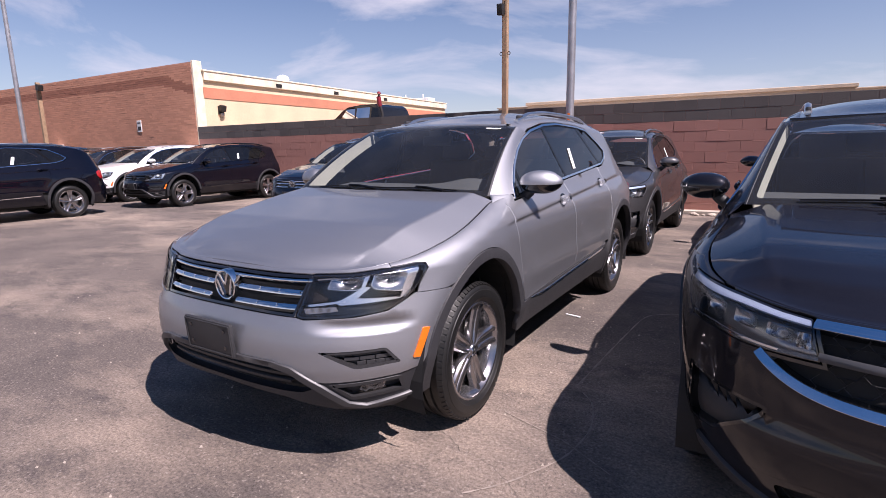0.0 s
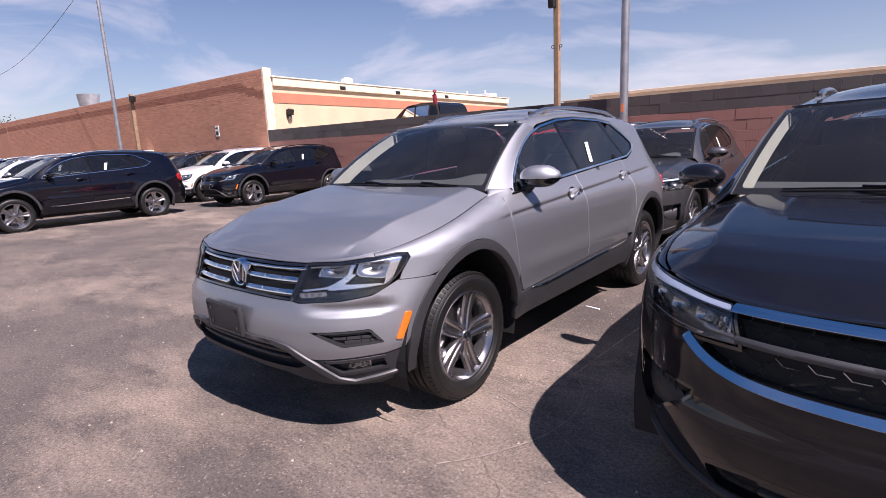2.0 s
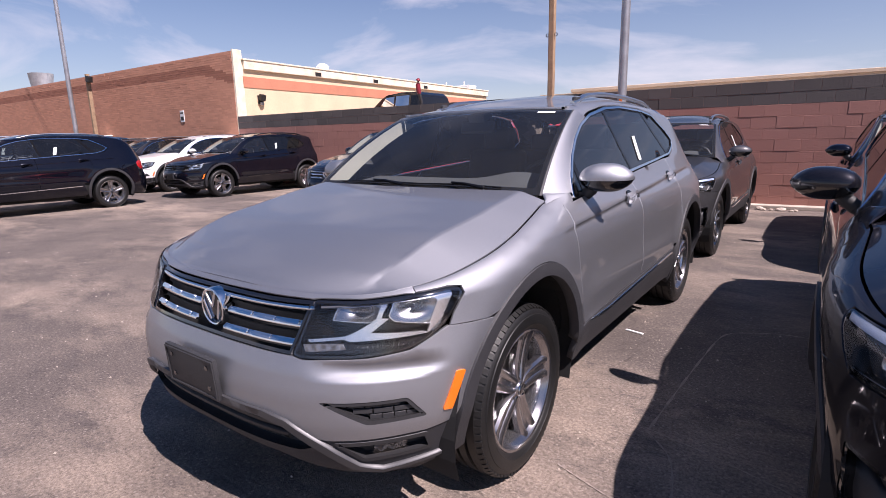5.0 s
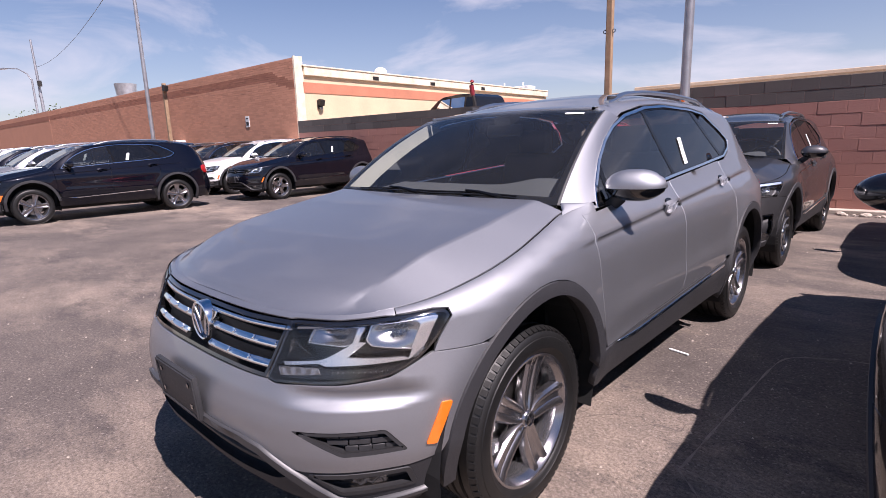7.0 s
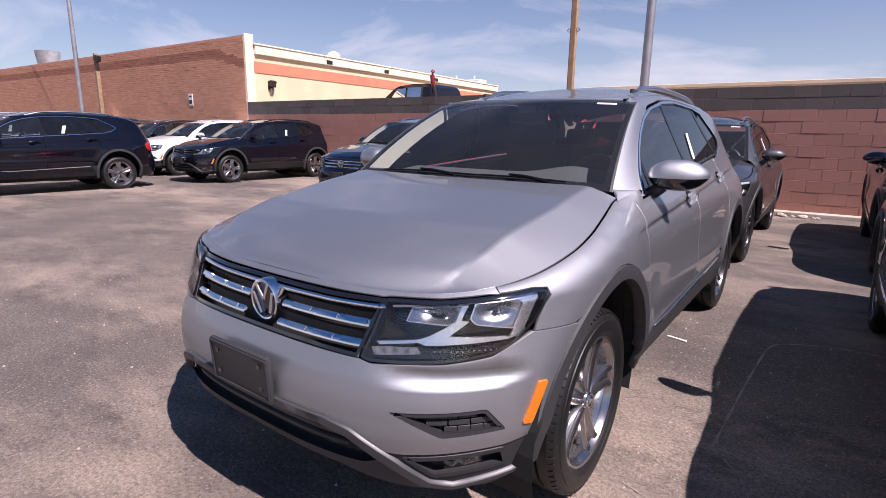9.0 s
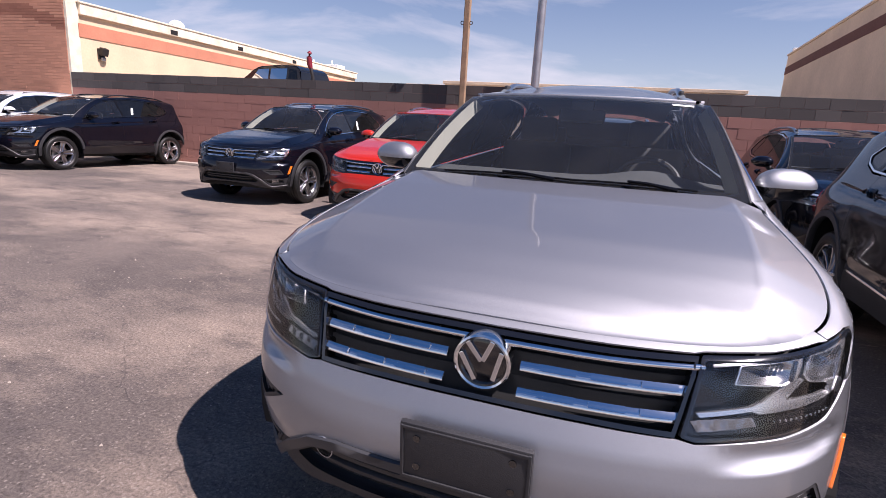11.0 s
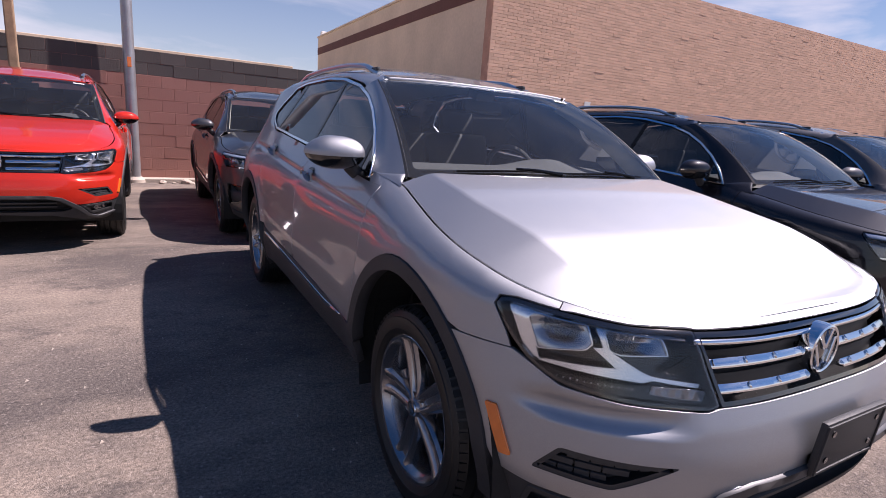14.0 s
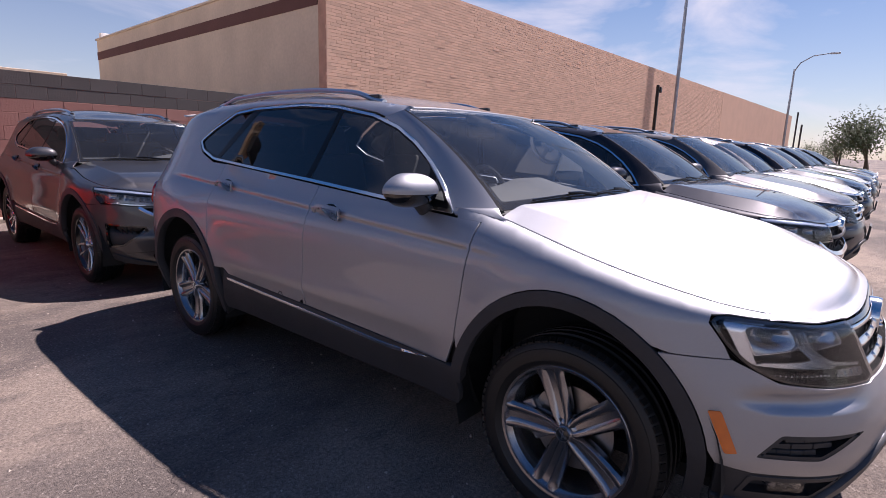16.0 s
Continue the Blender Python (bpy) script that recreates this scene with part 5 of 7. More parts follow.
    nosei = sy(arc(ya, RI + 0.03, -17, 197, 18)) + [(float(S(-1.88)), 0.27), (float(X(0.5)), 0.33), (float(X(0.01)), 0.35), (float(X(0.01)), 0.79), (float(X(0.5)), 0.80), (float(S(-1.75)), 0.85), (float(S(-1.4)), 0.90), (float(S(-0.95)), 0.98), (float(S(-0.93)), 0.23)]
    both("inner_wing", dedupe(nosei), UNDER, step=0.08, depth=0, off=-0.10)
    bm = bmesh.new()
    box(bm, (1.30, 4.0 * ky, 0.05), (0, 0.05, 0.27))
    box(bm, (1.66, 1.75 * ky, 0.05), (0, 0.0, 0.345))
    box(bm, (1.35, 0.04, 0.60), (0, -0.98 * ky, 0.60))
    box(bm, (1.05, 0.04, 0.52), (0, -1.72 * ky, 0.54), (0, 0, 0))
    part("underbody", bm, UNDER, car)
    for yy in (ya, yb):
        for sgn in (1, -1):
            bm = bmesh.new()
            a = [bm.verts.new((sgn * 0.875, (yy + 0.47 * math.cos(t)) * ky, 0.36 + 0.47 * math.sin(t))) for t in np.linspace(-0.3, math.pi + 0.3, 24)]
            b = [bm.verts.new((sgn * 0.58, (yy + 0.47 * math.cos(t)) * ky, 0.36 + 0.47 * math.sin(t))) for t in np.linspace(-0.3, math.pi + 0.3, 24)]
            for i in range(23):
                bm.faces.new((a[i], a[i + 1], b[i + 1], b[i]))
            bm.faces.new(b)
            part("wheel_house", bm, UNDER, car)
    for yy in (ya, yb):
        for sgn in (1, -1):
            place_wheel(wheels, car, sgn * 0.760, yy * ky, 20 + 37 * (sgn > 0) + 17 * (yy > 0))
    # cabin
    cabin(car, ky, kz)
    stretch(car, ya * ky, kz)
    return car


STRETCH_Z = ([0.0, 0.30, 0.45, 0.60, 0.75, 0.85, 1.05, 1.12, 1.47, 1.62, 1.80], [0.0, 0.305, 0.470, 0.624, 0.779, 0.884, 1.085, 1.157, 1.508, 1.660, 1.840])


def stretch(car, axle, kz):
    """Brings the body to its full height, and the nose to its full reach before the front axle."""
    def at(p):
        p = np.asarray(p, float).copy()
        p[:, 1] += np.minimum(p[:, 1] - axle, 0) * 0.09
        p[:, 2] = np.interp(p[:, 2] / kz, *STRETCH_Z) * kz
        return p

    for o in car.children_recursive:
        if o.name.split(".")[0] == "wheel" or (o.parent is not car and o.parent.matrix_basis != Matrix()) or (o.parent.parent is not None and o.parent.parent.name.startswith("wheel")):
            continue
        if o.matrix_basis != Matrix():
            o.matrix_basis.translation = Vector(at([o.matrix_basis.translation])[0])
        elif o.type == "MESH":
            co = np.empty(len(o.data.vertices) * 3)
            o.data.vertices.foreach_get("co", co)
            o.data.vertices.foreach_set("co", at(co.reshape(-1, 3)).ravel())
            o.data.update()


def cabin(car, ky, kz):
    """Dashboard, steering wheel, seats and mirror."""
    bm = bmesh.new()
    n = 24
    prof = [(-1.03, 1.040), (-0.78, 1.075), (-0.52, 1.092), (-0.40, 1.080), (-0.35, 1.02), (-0.38, 0.70)]
    rows = []
    for y, z in prof:
        rows.append([bm.verts.new((x, (y + 0.09 * (x / 0.7) ** 2 * (y < -0.7)) * ky, (z + 0.045 * math.exp(-(((x - 0.37) / 0.19) ** 2)) * (-0.6 < y < -0.3)) * kz)) for x in np.linspace(-0.70, 0.70, n)])
    for a, b in zip(rows, rows[1:]):
        for i in range(n - 1):
            bm.faces.new((a[i], a[i + 1], b[i + 1], b[i]))
    part("dashboard", bm, DASH, car, smooth=True)
    bm = bmesh.new()
    c, tilt = Vector((0.37, -0.19 * ky, 1.02 * kz)), pose(0, 0, 0, 66, 0, 0)
    ring = [c + tilt @ Vector((0.182 * math.cos(t), 0.175 * math.sin(t), 0)) for t in np.linspace(0, 2 * math.pi, 33)]
    tube(bm, ring, 0.0165, 8, cap=False)
    box(bm, (0.15, 0.05, 0.11), tuple(c), (-24, 0, 0), 0.02)
    box(bm, (0.34, 0.02, 0.035), tuple(c), (-24, 0, 0), 0.005)
    part("steering_wheel", bm, PLASTIC, car, smooth=True)
    for x in (-0.37, 0.37):
        bm = bmesh.new()
        box(bm, (0.50, 0.52, 0.16), (x, 0.18 * ky, 0.62), (6, 0, 0), 0.05, 3)
        box(bm, (0.48, 0.14, 0.62), (x, 0.46 * ky, 0.93), (-14, 0, 0), 0.055, 3)
        box(bm, (0.26, 0.10, 0.19), (x, 0.545 * ky, 1.31 * kz), (-10, 0, 0), 0.045, 3)
        part("front_seat", bm, CABIN, car, smooth=True)
    bm = bmesh.new()
    box(bm, (1.25, 0.5, 0.16), (0, 1.05 * ky, 0.64), (4, 0, 0), 0.05, 3)
    box(bm, (1.25, 0.14, 0.60), (0, 1.34 * ky, 0.92), (-16, 0, 0), 0.05, 3)
    for x in (-0.40, 0.40):
        box(bm, (0.25, 0.09, 0.17), (x, 1.43 * ky, 1.27 * kz), (-10, 0, 0), 0.04, 3)
    part("rear_bench", bm, CABIN, car, smooth=True)
    bm = bmesh.new()
    box(bm, (0.24, 0.035, 0.07), (0, -0.36 * ky, 1.39 * kz), (-12, 0, 0), 0.015, 3)
    box(bm, (0.12, 0.10, 0.05), (0, -0.34 * ky, 1.455 * kz), (20, 0, 0), 0.015, 2)
    part("inside_mirror", bm, PLASTIC, car, smooth=True)


def dedupe(poly, eps=2e-3):
    out = []
    for p in poly:
        p = (float(p[0]), float(p[1]))
        if not out or math.hypot(p[0] - out[-1][0], p[1] - out[-1][1]) > eps:
            out.append(p)
    if math.hypot(out[0][0] - out[-1][0], out[0][1] - out[-1][1]) < eps:
        out.pop()
    return out


def thin(poly, gap):
    out = [poly[0]]
    for p in poly[1:-1]:
        if math.hypot(p[0] - out[-1][0], p[1] - out[-1][1]) > gap:
            out.append(p)
    return out + [poly[-1]]


def inset_poly(poly, d):
    """The polygon drawn in by d."""
    q = np.array(poly, float)
    area = np.sum(q[:, 0] * np.roll(q[:, 1], -1) - np.roll(q[:, 0], -1) * q[:, 1])
    sg = 1 if area > 0 else -1
    e = np.roll(q, -1, 0) - q
    e /= np.linalg.norm(e, axis=1, keepdims=True) + 1e-12
    nrm = np.stack([-e[:, 1], e[:, 0]], -1) * sg
    m = nrm + np.roll(nrm, 1, 0)
    l = np.linalg.norm(m, axis=1, keepdims=True)
    m = m / (l + 1e-9)
    cosh = np.clip((m * nrm).sum(1, keepdims=True), 0.45, 1)
    return [tuple(p) for p in q + m * d / cosh]


def lip_loop(half):
    n = len(half) // 2
    lo, hi = half[:n], half[n:]
    return lo + hi + [(-s, z) for s, z in hi[::-1]] + [(-s, z) for s, z in lo[::-1]]


def ribbon(s, z, half):
    """A band of the given half widths along a line."""
    p = np.stack([s, z], -1)
    d = np.gradient(p, axis=0)
    d /= np.linalg.norm(d, axis=1, keepdims=True)
    n = np.stack([-d[:, 1], d[:, 0]], -1) * np.asarray(half)[:, None]
    return [tuple(q) for q in p - n] + [tuple(q) for q in (p + n)[::-1]]


def two_sided(P):
    def f(s, z):
        s = np.asarray(s, float)
        p = P(np.abs(s), z)
        return p * np.stack([np.where(s < 0, -1.0, 1.0), np.ones_like(s), np.ones_like(s)], -1)
    return f


def repaint(car, swaps):
    """Other materials for a copied car, object by object."""
    for o in car.children_recursive:
        if o.type == "MESH":
            m = o.material_slots[0].material
            if m in swaps:
                o.material_slots[0].link = "OBJECT"
                o.material_slots[0].material = swaps[m]
    return car


SATINGREY = mat("grey_satin_trim", (0.06, 0.06, 0.063), 0.45, 0.3, var=0.06)
DIFFUSER = mat("pale_light_bar", (0.42, 0.49, 0.62), 0.3, 0.5, coat=0.6)
MIRROR = mat("mirror_glass", (0.85, 0.87, 0.88), 0.01, 1.0)


# ---- setting materials ----
def asphalt():
    m = mat("old_dusty_asphalt", (0.17, 0.142, 0.128), 0.86, spec=0.3)
    n, l = m.node_tree.nodes, m.node_tree.links
    b = n["Principled BSDF"]
    tc = n.new("ShaderNodeTexCoord")

    def noise_(scale, detail, rough=0.6, stretch=None):
        t = n.new("ShaderNodeTexNoise")
        t.inputs["Scale"].default_value, t.inputs["Detail"].default_value, t.inputs["Roughness"].default_value = scale, detail, rough
        if stretch:
            mp = n.new("ShaderNodeMapping")
            mp.inputs["Scale"].default_value = stretch
            mp.inputs["Rotation"].default_value = (0, 0, 0.25)
            l.new(tc.outputs["Object"], mp.inputs["Vector"])
            l.new(mp.outputs[0], t.inputs["Vector"])
        else:
            l.new(tc.outputs["Object"], t.inputs["Vector"])
        return t.outputs["Fac"]

    def ramp(fac, lo, hi, a, c):
        r = n.new("ShaderNodeMapRange")
        r.inputs["From Min"].default_value, r.inputs["From Max"].default_value = lo, hi
        r.inputs["To Min"].default_value, r.inputs["To Max"].default_value = a, c
        l.new(fac, r.inputs["Value"])
        return r.outputs[0]

    def blend(fac, a, c):
        x = n.new("ShaderNodeMix")
        x.data_type = "RGBA"
        l.new(fac, x.inputs[0])
        for s, v in ((6, a), (7, c)):
            if hasattr(v, "links"):
                l.new(v, x.inputs[s])
            else:
                x.inputs[s].default_value = (*v, 1)
        return x.outputs[2]

    col = blend(ramp(noise_(0.55, 8, 0.62), 0.38, 0.62, 0, 1), (0.098, 0.082, 0.074), (0.155, 0.127, 0.110))
    col = blend(ramp(noise_(0.28, 9, 0.7, (0.7, 1.35, 1)), 0.47, 0.61, 0, 0.9), col, (0.30, 0.238, 0.19))
    col = blend(ramp(noise_(1.1, 10, 0.78, (0.8, 1.25, 1)), 0.53, 0.64, 0, 0.75), col, (0.07, 0.060, 0.058))
    grains = n.new("ShaderNodeTexVoronoi")
    grains.inputs["Scale"].default_value = 120
    l.new(tc.outputs["Object"], grains.inputs["Vector"])
    g = n.new("ShaderNodeVectorMath")
    g.operation = "MULTIPLY"
    gr = ramp(noise_(62, 6, 0.85), 0.32, 0.68, 0.30, 1.70)
    sc = n.new("ShaderNodeVectorMath")
    sc.operation = "SCALE"
    l.new(col, sc.inputs[0])
    l.new(gr, sc.inputs["Scale"])
    st = n.new("ShaderNodeSeparateColor")
    l.new(grains.outputs["Color"], st.inputs[0])
    pale = ramp(st.outputs[0], 0.955, 0.975, 0, 0.4)
    col2 = blend(pale, sc.outputs[0], (0.42, 0.36, 0.31))
    # fine cracks
    v = n.new("ShaderNodeTexVoronoi")
    v.feature = "DISTANCE_TO_EDGE"
    v.inputs["Scale"].default_value = 0.33
    wob = n.new("ShaderNodeVectorMath")
    wob.operation = "ADD"
    wn_ = n.new("ShaderNodeTexNoise")
    wn_.inputs["Scale"].default_value, wn_.inputs["Detail"].default_value = 1.6, 8
    l.new(tc.outputs["Object"], wn_.inputs["Vector"])
    l.new(tc.outputs["Object"], wob.inputs[0])
    l.new(wn_.outputs["Color"], wob.inputs[1])
    l.new(wob.outputs[0], v.inputs["Vector"])
    crack = ramp(v.outputs["Distance"], 0.0, 0.003, 0.45, 0.0)
    col3 = blend(crack, col2, (0.06, 0.052, 0.05))
    l.new(col3, b.inputs["Base Color"])
    bp = n.new("ShaderNodeBump")
    bp.inputs["Strength"].default_value, bp.inputs["Distance"].default_value = 0.85, 0.008
    add = n.new("ShaderNodeMath")
    add.operation = "SUBTRACT"
    l.new(noise_(140, 4, 0.75), add.inputs[0])
    l.new(crack, add.inputs[1])
    l.new(add.outputs[0], bp.inputs["Height"])
    l.new(bp.outputs[0], b.inputs["Normal"])
    return m


def masonry(name, color, var=0.16, rough=0.88, bump=0.5):
    """Brick or block whose tone changes from piece to piece."""
    m = mat(name, color, rough, spec=0.25, bump=bump, bump_scale=38)
    n, l = m.node_tree.nodes, m.node_tree.links
    b = n["Principled BSDF"]
    geo, oi, tc, no = n.new("ShaderNodeNewGeometry"), n.new("ShaderNodeObjectInfo"), n.new("ShaderNodeTexCoord"), n.new("ShaderNodeTexNoise")
    no.inputs["Scale"].default_value, no.inputs["Detail"].default_value = 1.1, 9
    l.new(geo.outputs["Position"], no.inputs["Vector"])
    a1, a2 = n.new("ShaderNodeMath"), n.new("ShaderNodeMath")
    a1.operation = a2.operation = "ADD"
    l.new(geo.outputs["Random Per Island"], a1.inputs[0])
    l.new(oi.outputs["Random"], a1.inputs[1])
    fr = n.new("ShaderNodeMath")
    fr.operation = "FRACT"
    l.new(a1.outputs[0], fr.inputs[0])
    l.new(fr.outputs[0], a2.inputs[0])
    l.new(no.outputs["Fac"], a2.inputs[1])
    r = n.new("ShaderNodeMapRange")
    r.inputs["From Min"].default_value, r.inputs["From Max"].default_value = 0.2, 1.8
    r.inputs["To Min"].default_value, r.inputs["To Max"].default_value = 1 - var * 1.5, 1 + var * 1.5
    l.new(a2.outputs[0], r.inputs["Value"])
    s = n.new("ShaderNodeVectorMath")
    s.operation = "SCALE"
    s.inputs[0].default_value = color
    l.new(r.outputs[0], s.inputs["Scale"])
    l.new(s.outputs[0], b.inputs["Base Color"])
    return m


ASPHALT = asphalt()
BLOCKBROWN = masonry("brown_painted_block", (0.315, 0.157, 0.127), 0.06, 0.8)
BLOCKDARK = masonry("charcoal_painted_block", (0.095, 0.083, 0.078), 0.14, 0.8)
MORTARDARK = mat("brown_mortar", (0.285, 0.143, 0.115), 0.9, var=0.2)
BRICK = masonry("red_brick", (0.52, 0.255, 0.165), 0.10)
BRICKBAND = masonry("dark_brick_band", (0.33, 0.145, 0.095), 0.13)
SLUMP = masonry("tan_pink_brick", (0.74, 0.475, 0.335), 0.10, bump=0.12)
MORTAR = mat("mortar", (0.47, 0.26, 0.18), 0.92, var=0.2, scale=3)
STUCCO = mat("cream_stucco", (0.66, 0.50, 0.33), 0.9, var=0.10, scale=1.2, bump=0.4, bump_scale=90)
STUCCOSALMON = mat("salmon_stucco_band", (0.50, 0.20, 0.12), 0.9, var=0.10, scale=1.5, bump=0.4, bump_scale=90)
STUCCOTAN = mat("tan_stucco", (0.60, 0.475, 0.35), 0.9, var=0.12, scale=0.8, bump=0.4, bump_scale=90)
STUCCOBROWN = mat("maroon_stucco_band", (0.13, 0.055, 0.042), 0.9, var=0.10, scale=1.5, bump=0.4, bump_scale=90)
COPING = mat("weathered_coping", (0.72, 0.63, 0.48), 0.8, var=0.25, scale=3)
ROOFWHITE = mat("white_roofing", (0.75, 0.74, 0.71), 0.7, var=0.08)
GALV = mat("galvanised_steel", (0.36, 0.36, 0.37), 0.45, 0.7, var=0.2, scale=4)
WOOD = mat("weathered_wood", (0.30, 0.20, 0.12), 0.85, var=0.25, scale=6, bump=0.4, bump_scale=60)
DARKMETAL = mat("dark_bronze_metal", (0.03, 0.027, 0.025), 0.5, 0.4, var=0.2)
CONCRETE = mat("pale_concrete", (0.42, 0.36, 0.30), 0.9, var=0.2, scale=2, bump=0.4, bump_scale=70)
REDMETAL = mat("dark_red_metal", (0.22, 0.012, 0.02), 0.4, 0.2, coat=0.3)
SIGNWHITE = mat("white_sign", (0.7, 0.7, 0.68), 0.6, var=0.05)
SIGNBLACK = mat("black_sign_print", (0.03, 0.03, 0.03), 0.6)
LEAF = mat("dusty_green_leaves", (0.06, 0.085, 0.022), 0.7, var=0.3, scale=1.5)
BARK = mat("tree_bark", (0.13, 0.10, 0.07), 0.9, var=0.3, bump=0.5, bump_scale=30)

# ---- large structure ----
LOT = pose(0, 8.2, 0, 0, 0, 2.2)


def thing(name, label, category, m=None, group="", kind=""):
    e = new(name)
    e.matrix_basis = m or Matrix()
    return tagged(e, label, category, group, kind)


bm = bmesh.new()
bmesh.ops.create_grid(bm, x_segments=2, y_segments=2, size=450)
ground = tagged(part("ground", bm, ASPHALT), "old sun-bleached dusty grey-brown asphalt lot", "ground", kind="structure")

# block wall along the back of the lot
WALL_X0, WALL_X1, BL, BH = -14.70, 5.62, 0.406, 0.2055
wall = thing("wall_north", "painted concrete block wall, brown below a charcoal band", "wall", LOT, kind="structure")
bm = bmesh.new()
box(bm, (WALL_X1 - WALL_X0, 0.225, 2.255), ((WALL_X0 + WALL_X1) / 2, 0.0985, 1.1275))
part("wall_core", bm, MORTARDARK, wall)


def brick_mesh(name, w, d, h, mats, bevel=0.006):
    bm = bmesh.new()
    box(bm, (w, d, h), (0, 0, 0), (0, 0, 0), bevel, 1)
    me = bpy.data.meshes.new(name)
    bm.to_mesh(me)
    bm.free()
    me.materials.append(mats)
    return me


def joined_boxes(name, boxes, material, parent, kind=""):
    """Many boxes (centre, size) in one mesh with slightly broken edges."""
    vs, fs = [], []
    cube = np.array([(x, y, z) for x in (-0.5, 0.5) for y in (-0.5, 0.5) for z in (-0.5, 0.5)])
    quads = ((0, 1, 3, 2), (4, 6, 7, 5), (0, 4, 5, 1), (2, 3, 7, 6), (0, 2, 6, 4), (1, 5, 7, 3))
    for c, s in boxes:
        o = len(vs)
        vs += list(cube * s + c)
        fs += [tuple(o + i for i in q) for q in quads]
    ob = link(name, vs, fs, material, parent, smooth=False)
    if kind:
        tagged(ob, kind=kind)
    return ob


rng = random.Random(7)

# brick building A: corner meets the wall's far end, brick front along the lot, stucco side behind the wall
A0 = Matrix(LOT) @ pose(WALL_X0, 0, 0)
house_a = thing("brick_building", "long flat-roofed red brick building with a cream stucco side", "building", A0)
AH, AL, AD = 4.40, 62.0, 17.0
bm = bmesh.new()
box(bm, (AL - 0.08, 0.3, AH), (-AL / 2 - 0.04, 0.165, AH / 2))
part("wall", bm, MORTAR, house_a)
bm = bmesh.new()
box(bm, (0.3, AD, 4.0), (-0.15, AD / 2 + 0.32, 2.0))
part("side_wall", bm, STUCCO, house_a)
bm = bmesh.new()
box(bm, (0.02, AD, 0.36), (0.011, AD / 2 + 0.32, 3.42))
part("painted_band", bm, STUCCOSALMON, house_a, "salmon painted band")
bm = bmesh.new()
box(bm, (0.40, AD, 0.30), (-0.10, AD / 2 + 0.35, 3.98), (0, 0, 0), 0.02)
box(bm, (0.46, AD + 0.1, 0.05), (-0.10, AD / 2 + 0.35, 4.15), (0, 0, 0), 0.01)
part("coping", bm, COPING, house_a, "weathered peeling cream coping")
bm = bmesh.new()
box(bm, (0.08, 0.34, AH + 0.05), (-0.035, 0.175, AH / 2 + 0.025))
part("corner_pier", bm, COPING, house_a)
bm = bmesh.new()
box(bm, (AL - 0.4, AD - 0.3, 0.1), (-AL / 2, AD / 2 + 0.2, 3.9))
part("roof", bm, ROOFWHITE, house_a)
bm = bmesh.new()
box(bm, (AL - 0.2, 0.3, AH - 0.3), (-AL / 2, AD + 0.3, (AH - 0.3) / 2))
box(bm, (0.3, AD - 0.4, AH - 0.3), (-AL + 0.1, AD / 2 + 0.2, (AH - 0.3) / 2))
part("far_wall", bm, STUCCO, house_a)

# brick building B: corner meets the wall's near end
B0 = Matrix(LOT) @ pose(WALL_X1 + 0.20, 0.05, 0, 0, 0, -3.9)
house_b = thing("brick_building", "tall flat-roofed tan-pink brick building with a tan stucco side", "building", B0)
BH_, BLN, BD = 5.60, 62.0, 16.2
bm = bmesh.new()
box(bm, (BLN, 0.3, BH_), (BLN / 2, 0.165, BH_ / 2))
part("wall", bm, MORTAR, house_b)
bm = bmesh.new()
box(bm, (0.3, BD, BH_ - 0.26), (0.15, BD / 2 + 0.32, BH_ / 2 - 0.13))
part("side_wall", bm, STUCCOTAN, house_b)
bm = bmesh.new()
box(bm, (0.02, BD, 0.32), (-0.011, BD / 2 + 0.32, BH_ - 0.90))
part("painted_band", bm, STUCCOBROWN, house_b, "maroon painted band")
bm = bmesh.new()
box(bm, (0.40, BD + 0.1, 0.07), (0.15, BD / 2 + 0.3, BH_ - 0.22), (0, 0, 0), 0.01)
part("coping", bm, STUCCOTAN, house_b)
bm = bmesh.new()
box(bm, (3.0, 0.3, 0.55), (1.65, BD + 0.35, BH_ - 0.18), (0, 0, 0), 0.02)
part("parapet", bm, ROOFWHITE, house_b)
bm = bmesh.new()
box(bm, (BLN - 0.5, BD - 0.2, 0.1), (BLN / 2, BD / 2 + 0.3, BH_ - 0.3))
part("roof", bm, ROOFWHITE, house_b)
bm = bmesh.new()
box(bm, (BLN - 0.2, 0.3, BH_ - 0.4), (BLN / 2, BD + 0.4, (BH_ - 0.4) / 2))
box(bm, (0.3, BD - 0.4, BH_ - 0.4), (BLN - 0.1, BD / 2 + 0.2, (BH_ - 0.4) / 2))
part("far_wall", bm, STUCCOTAN, house_b)

# low tan building far behind the wall
far = thing("tan_building", "low flat-roofed tan building behind the block wall", "building", LOT @ pose(-3, 24, 0))
bm = bmesh.new()
box(bm, (22, 10, 4.15), (0, 5, 2.075))
part("wall", bm, STUCCOTAN, far)
bm = bmesh.new()
box(bm, (22.2, 10.2, 0.08), (0, 5, 4.19), (0, 0, 0), 0.02)
part("roof", bm, STUCCOTAN, far)

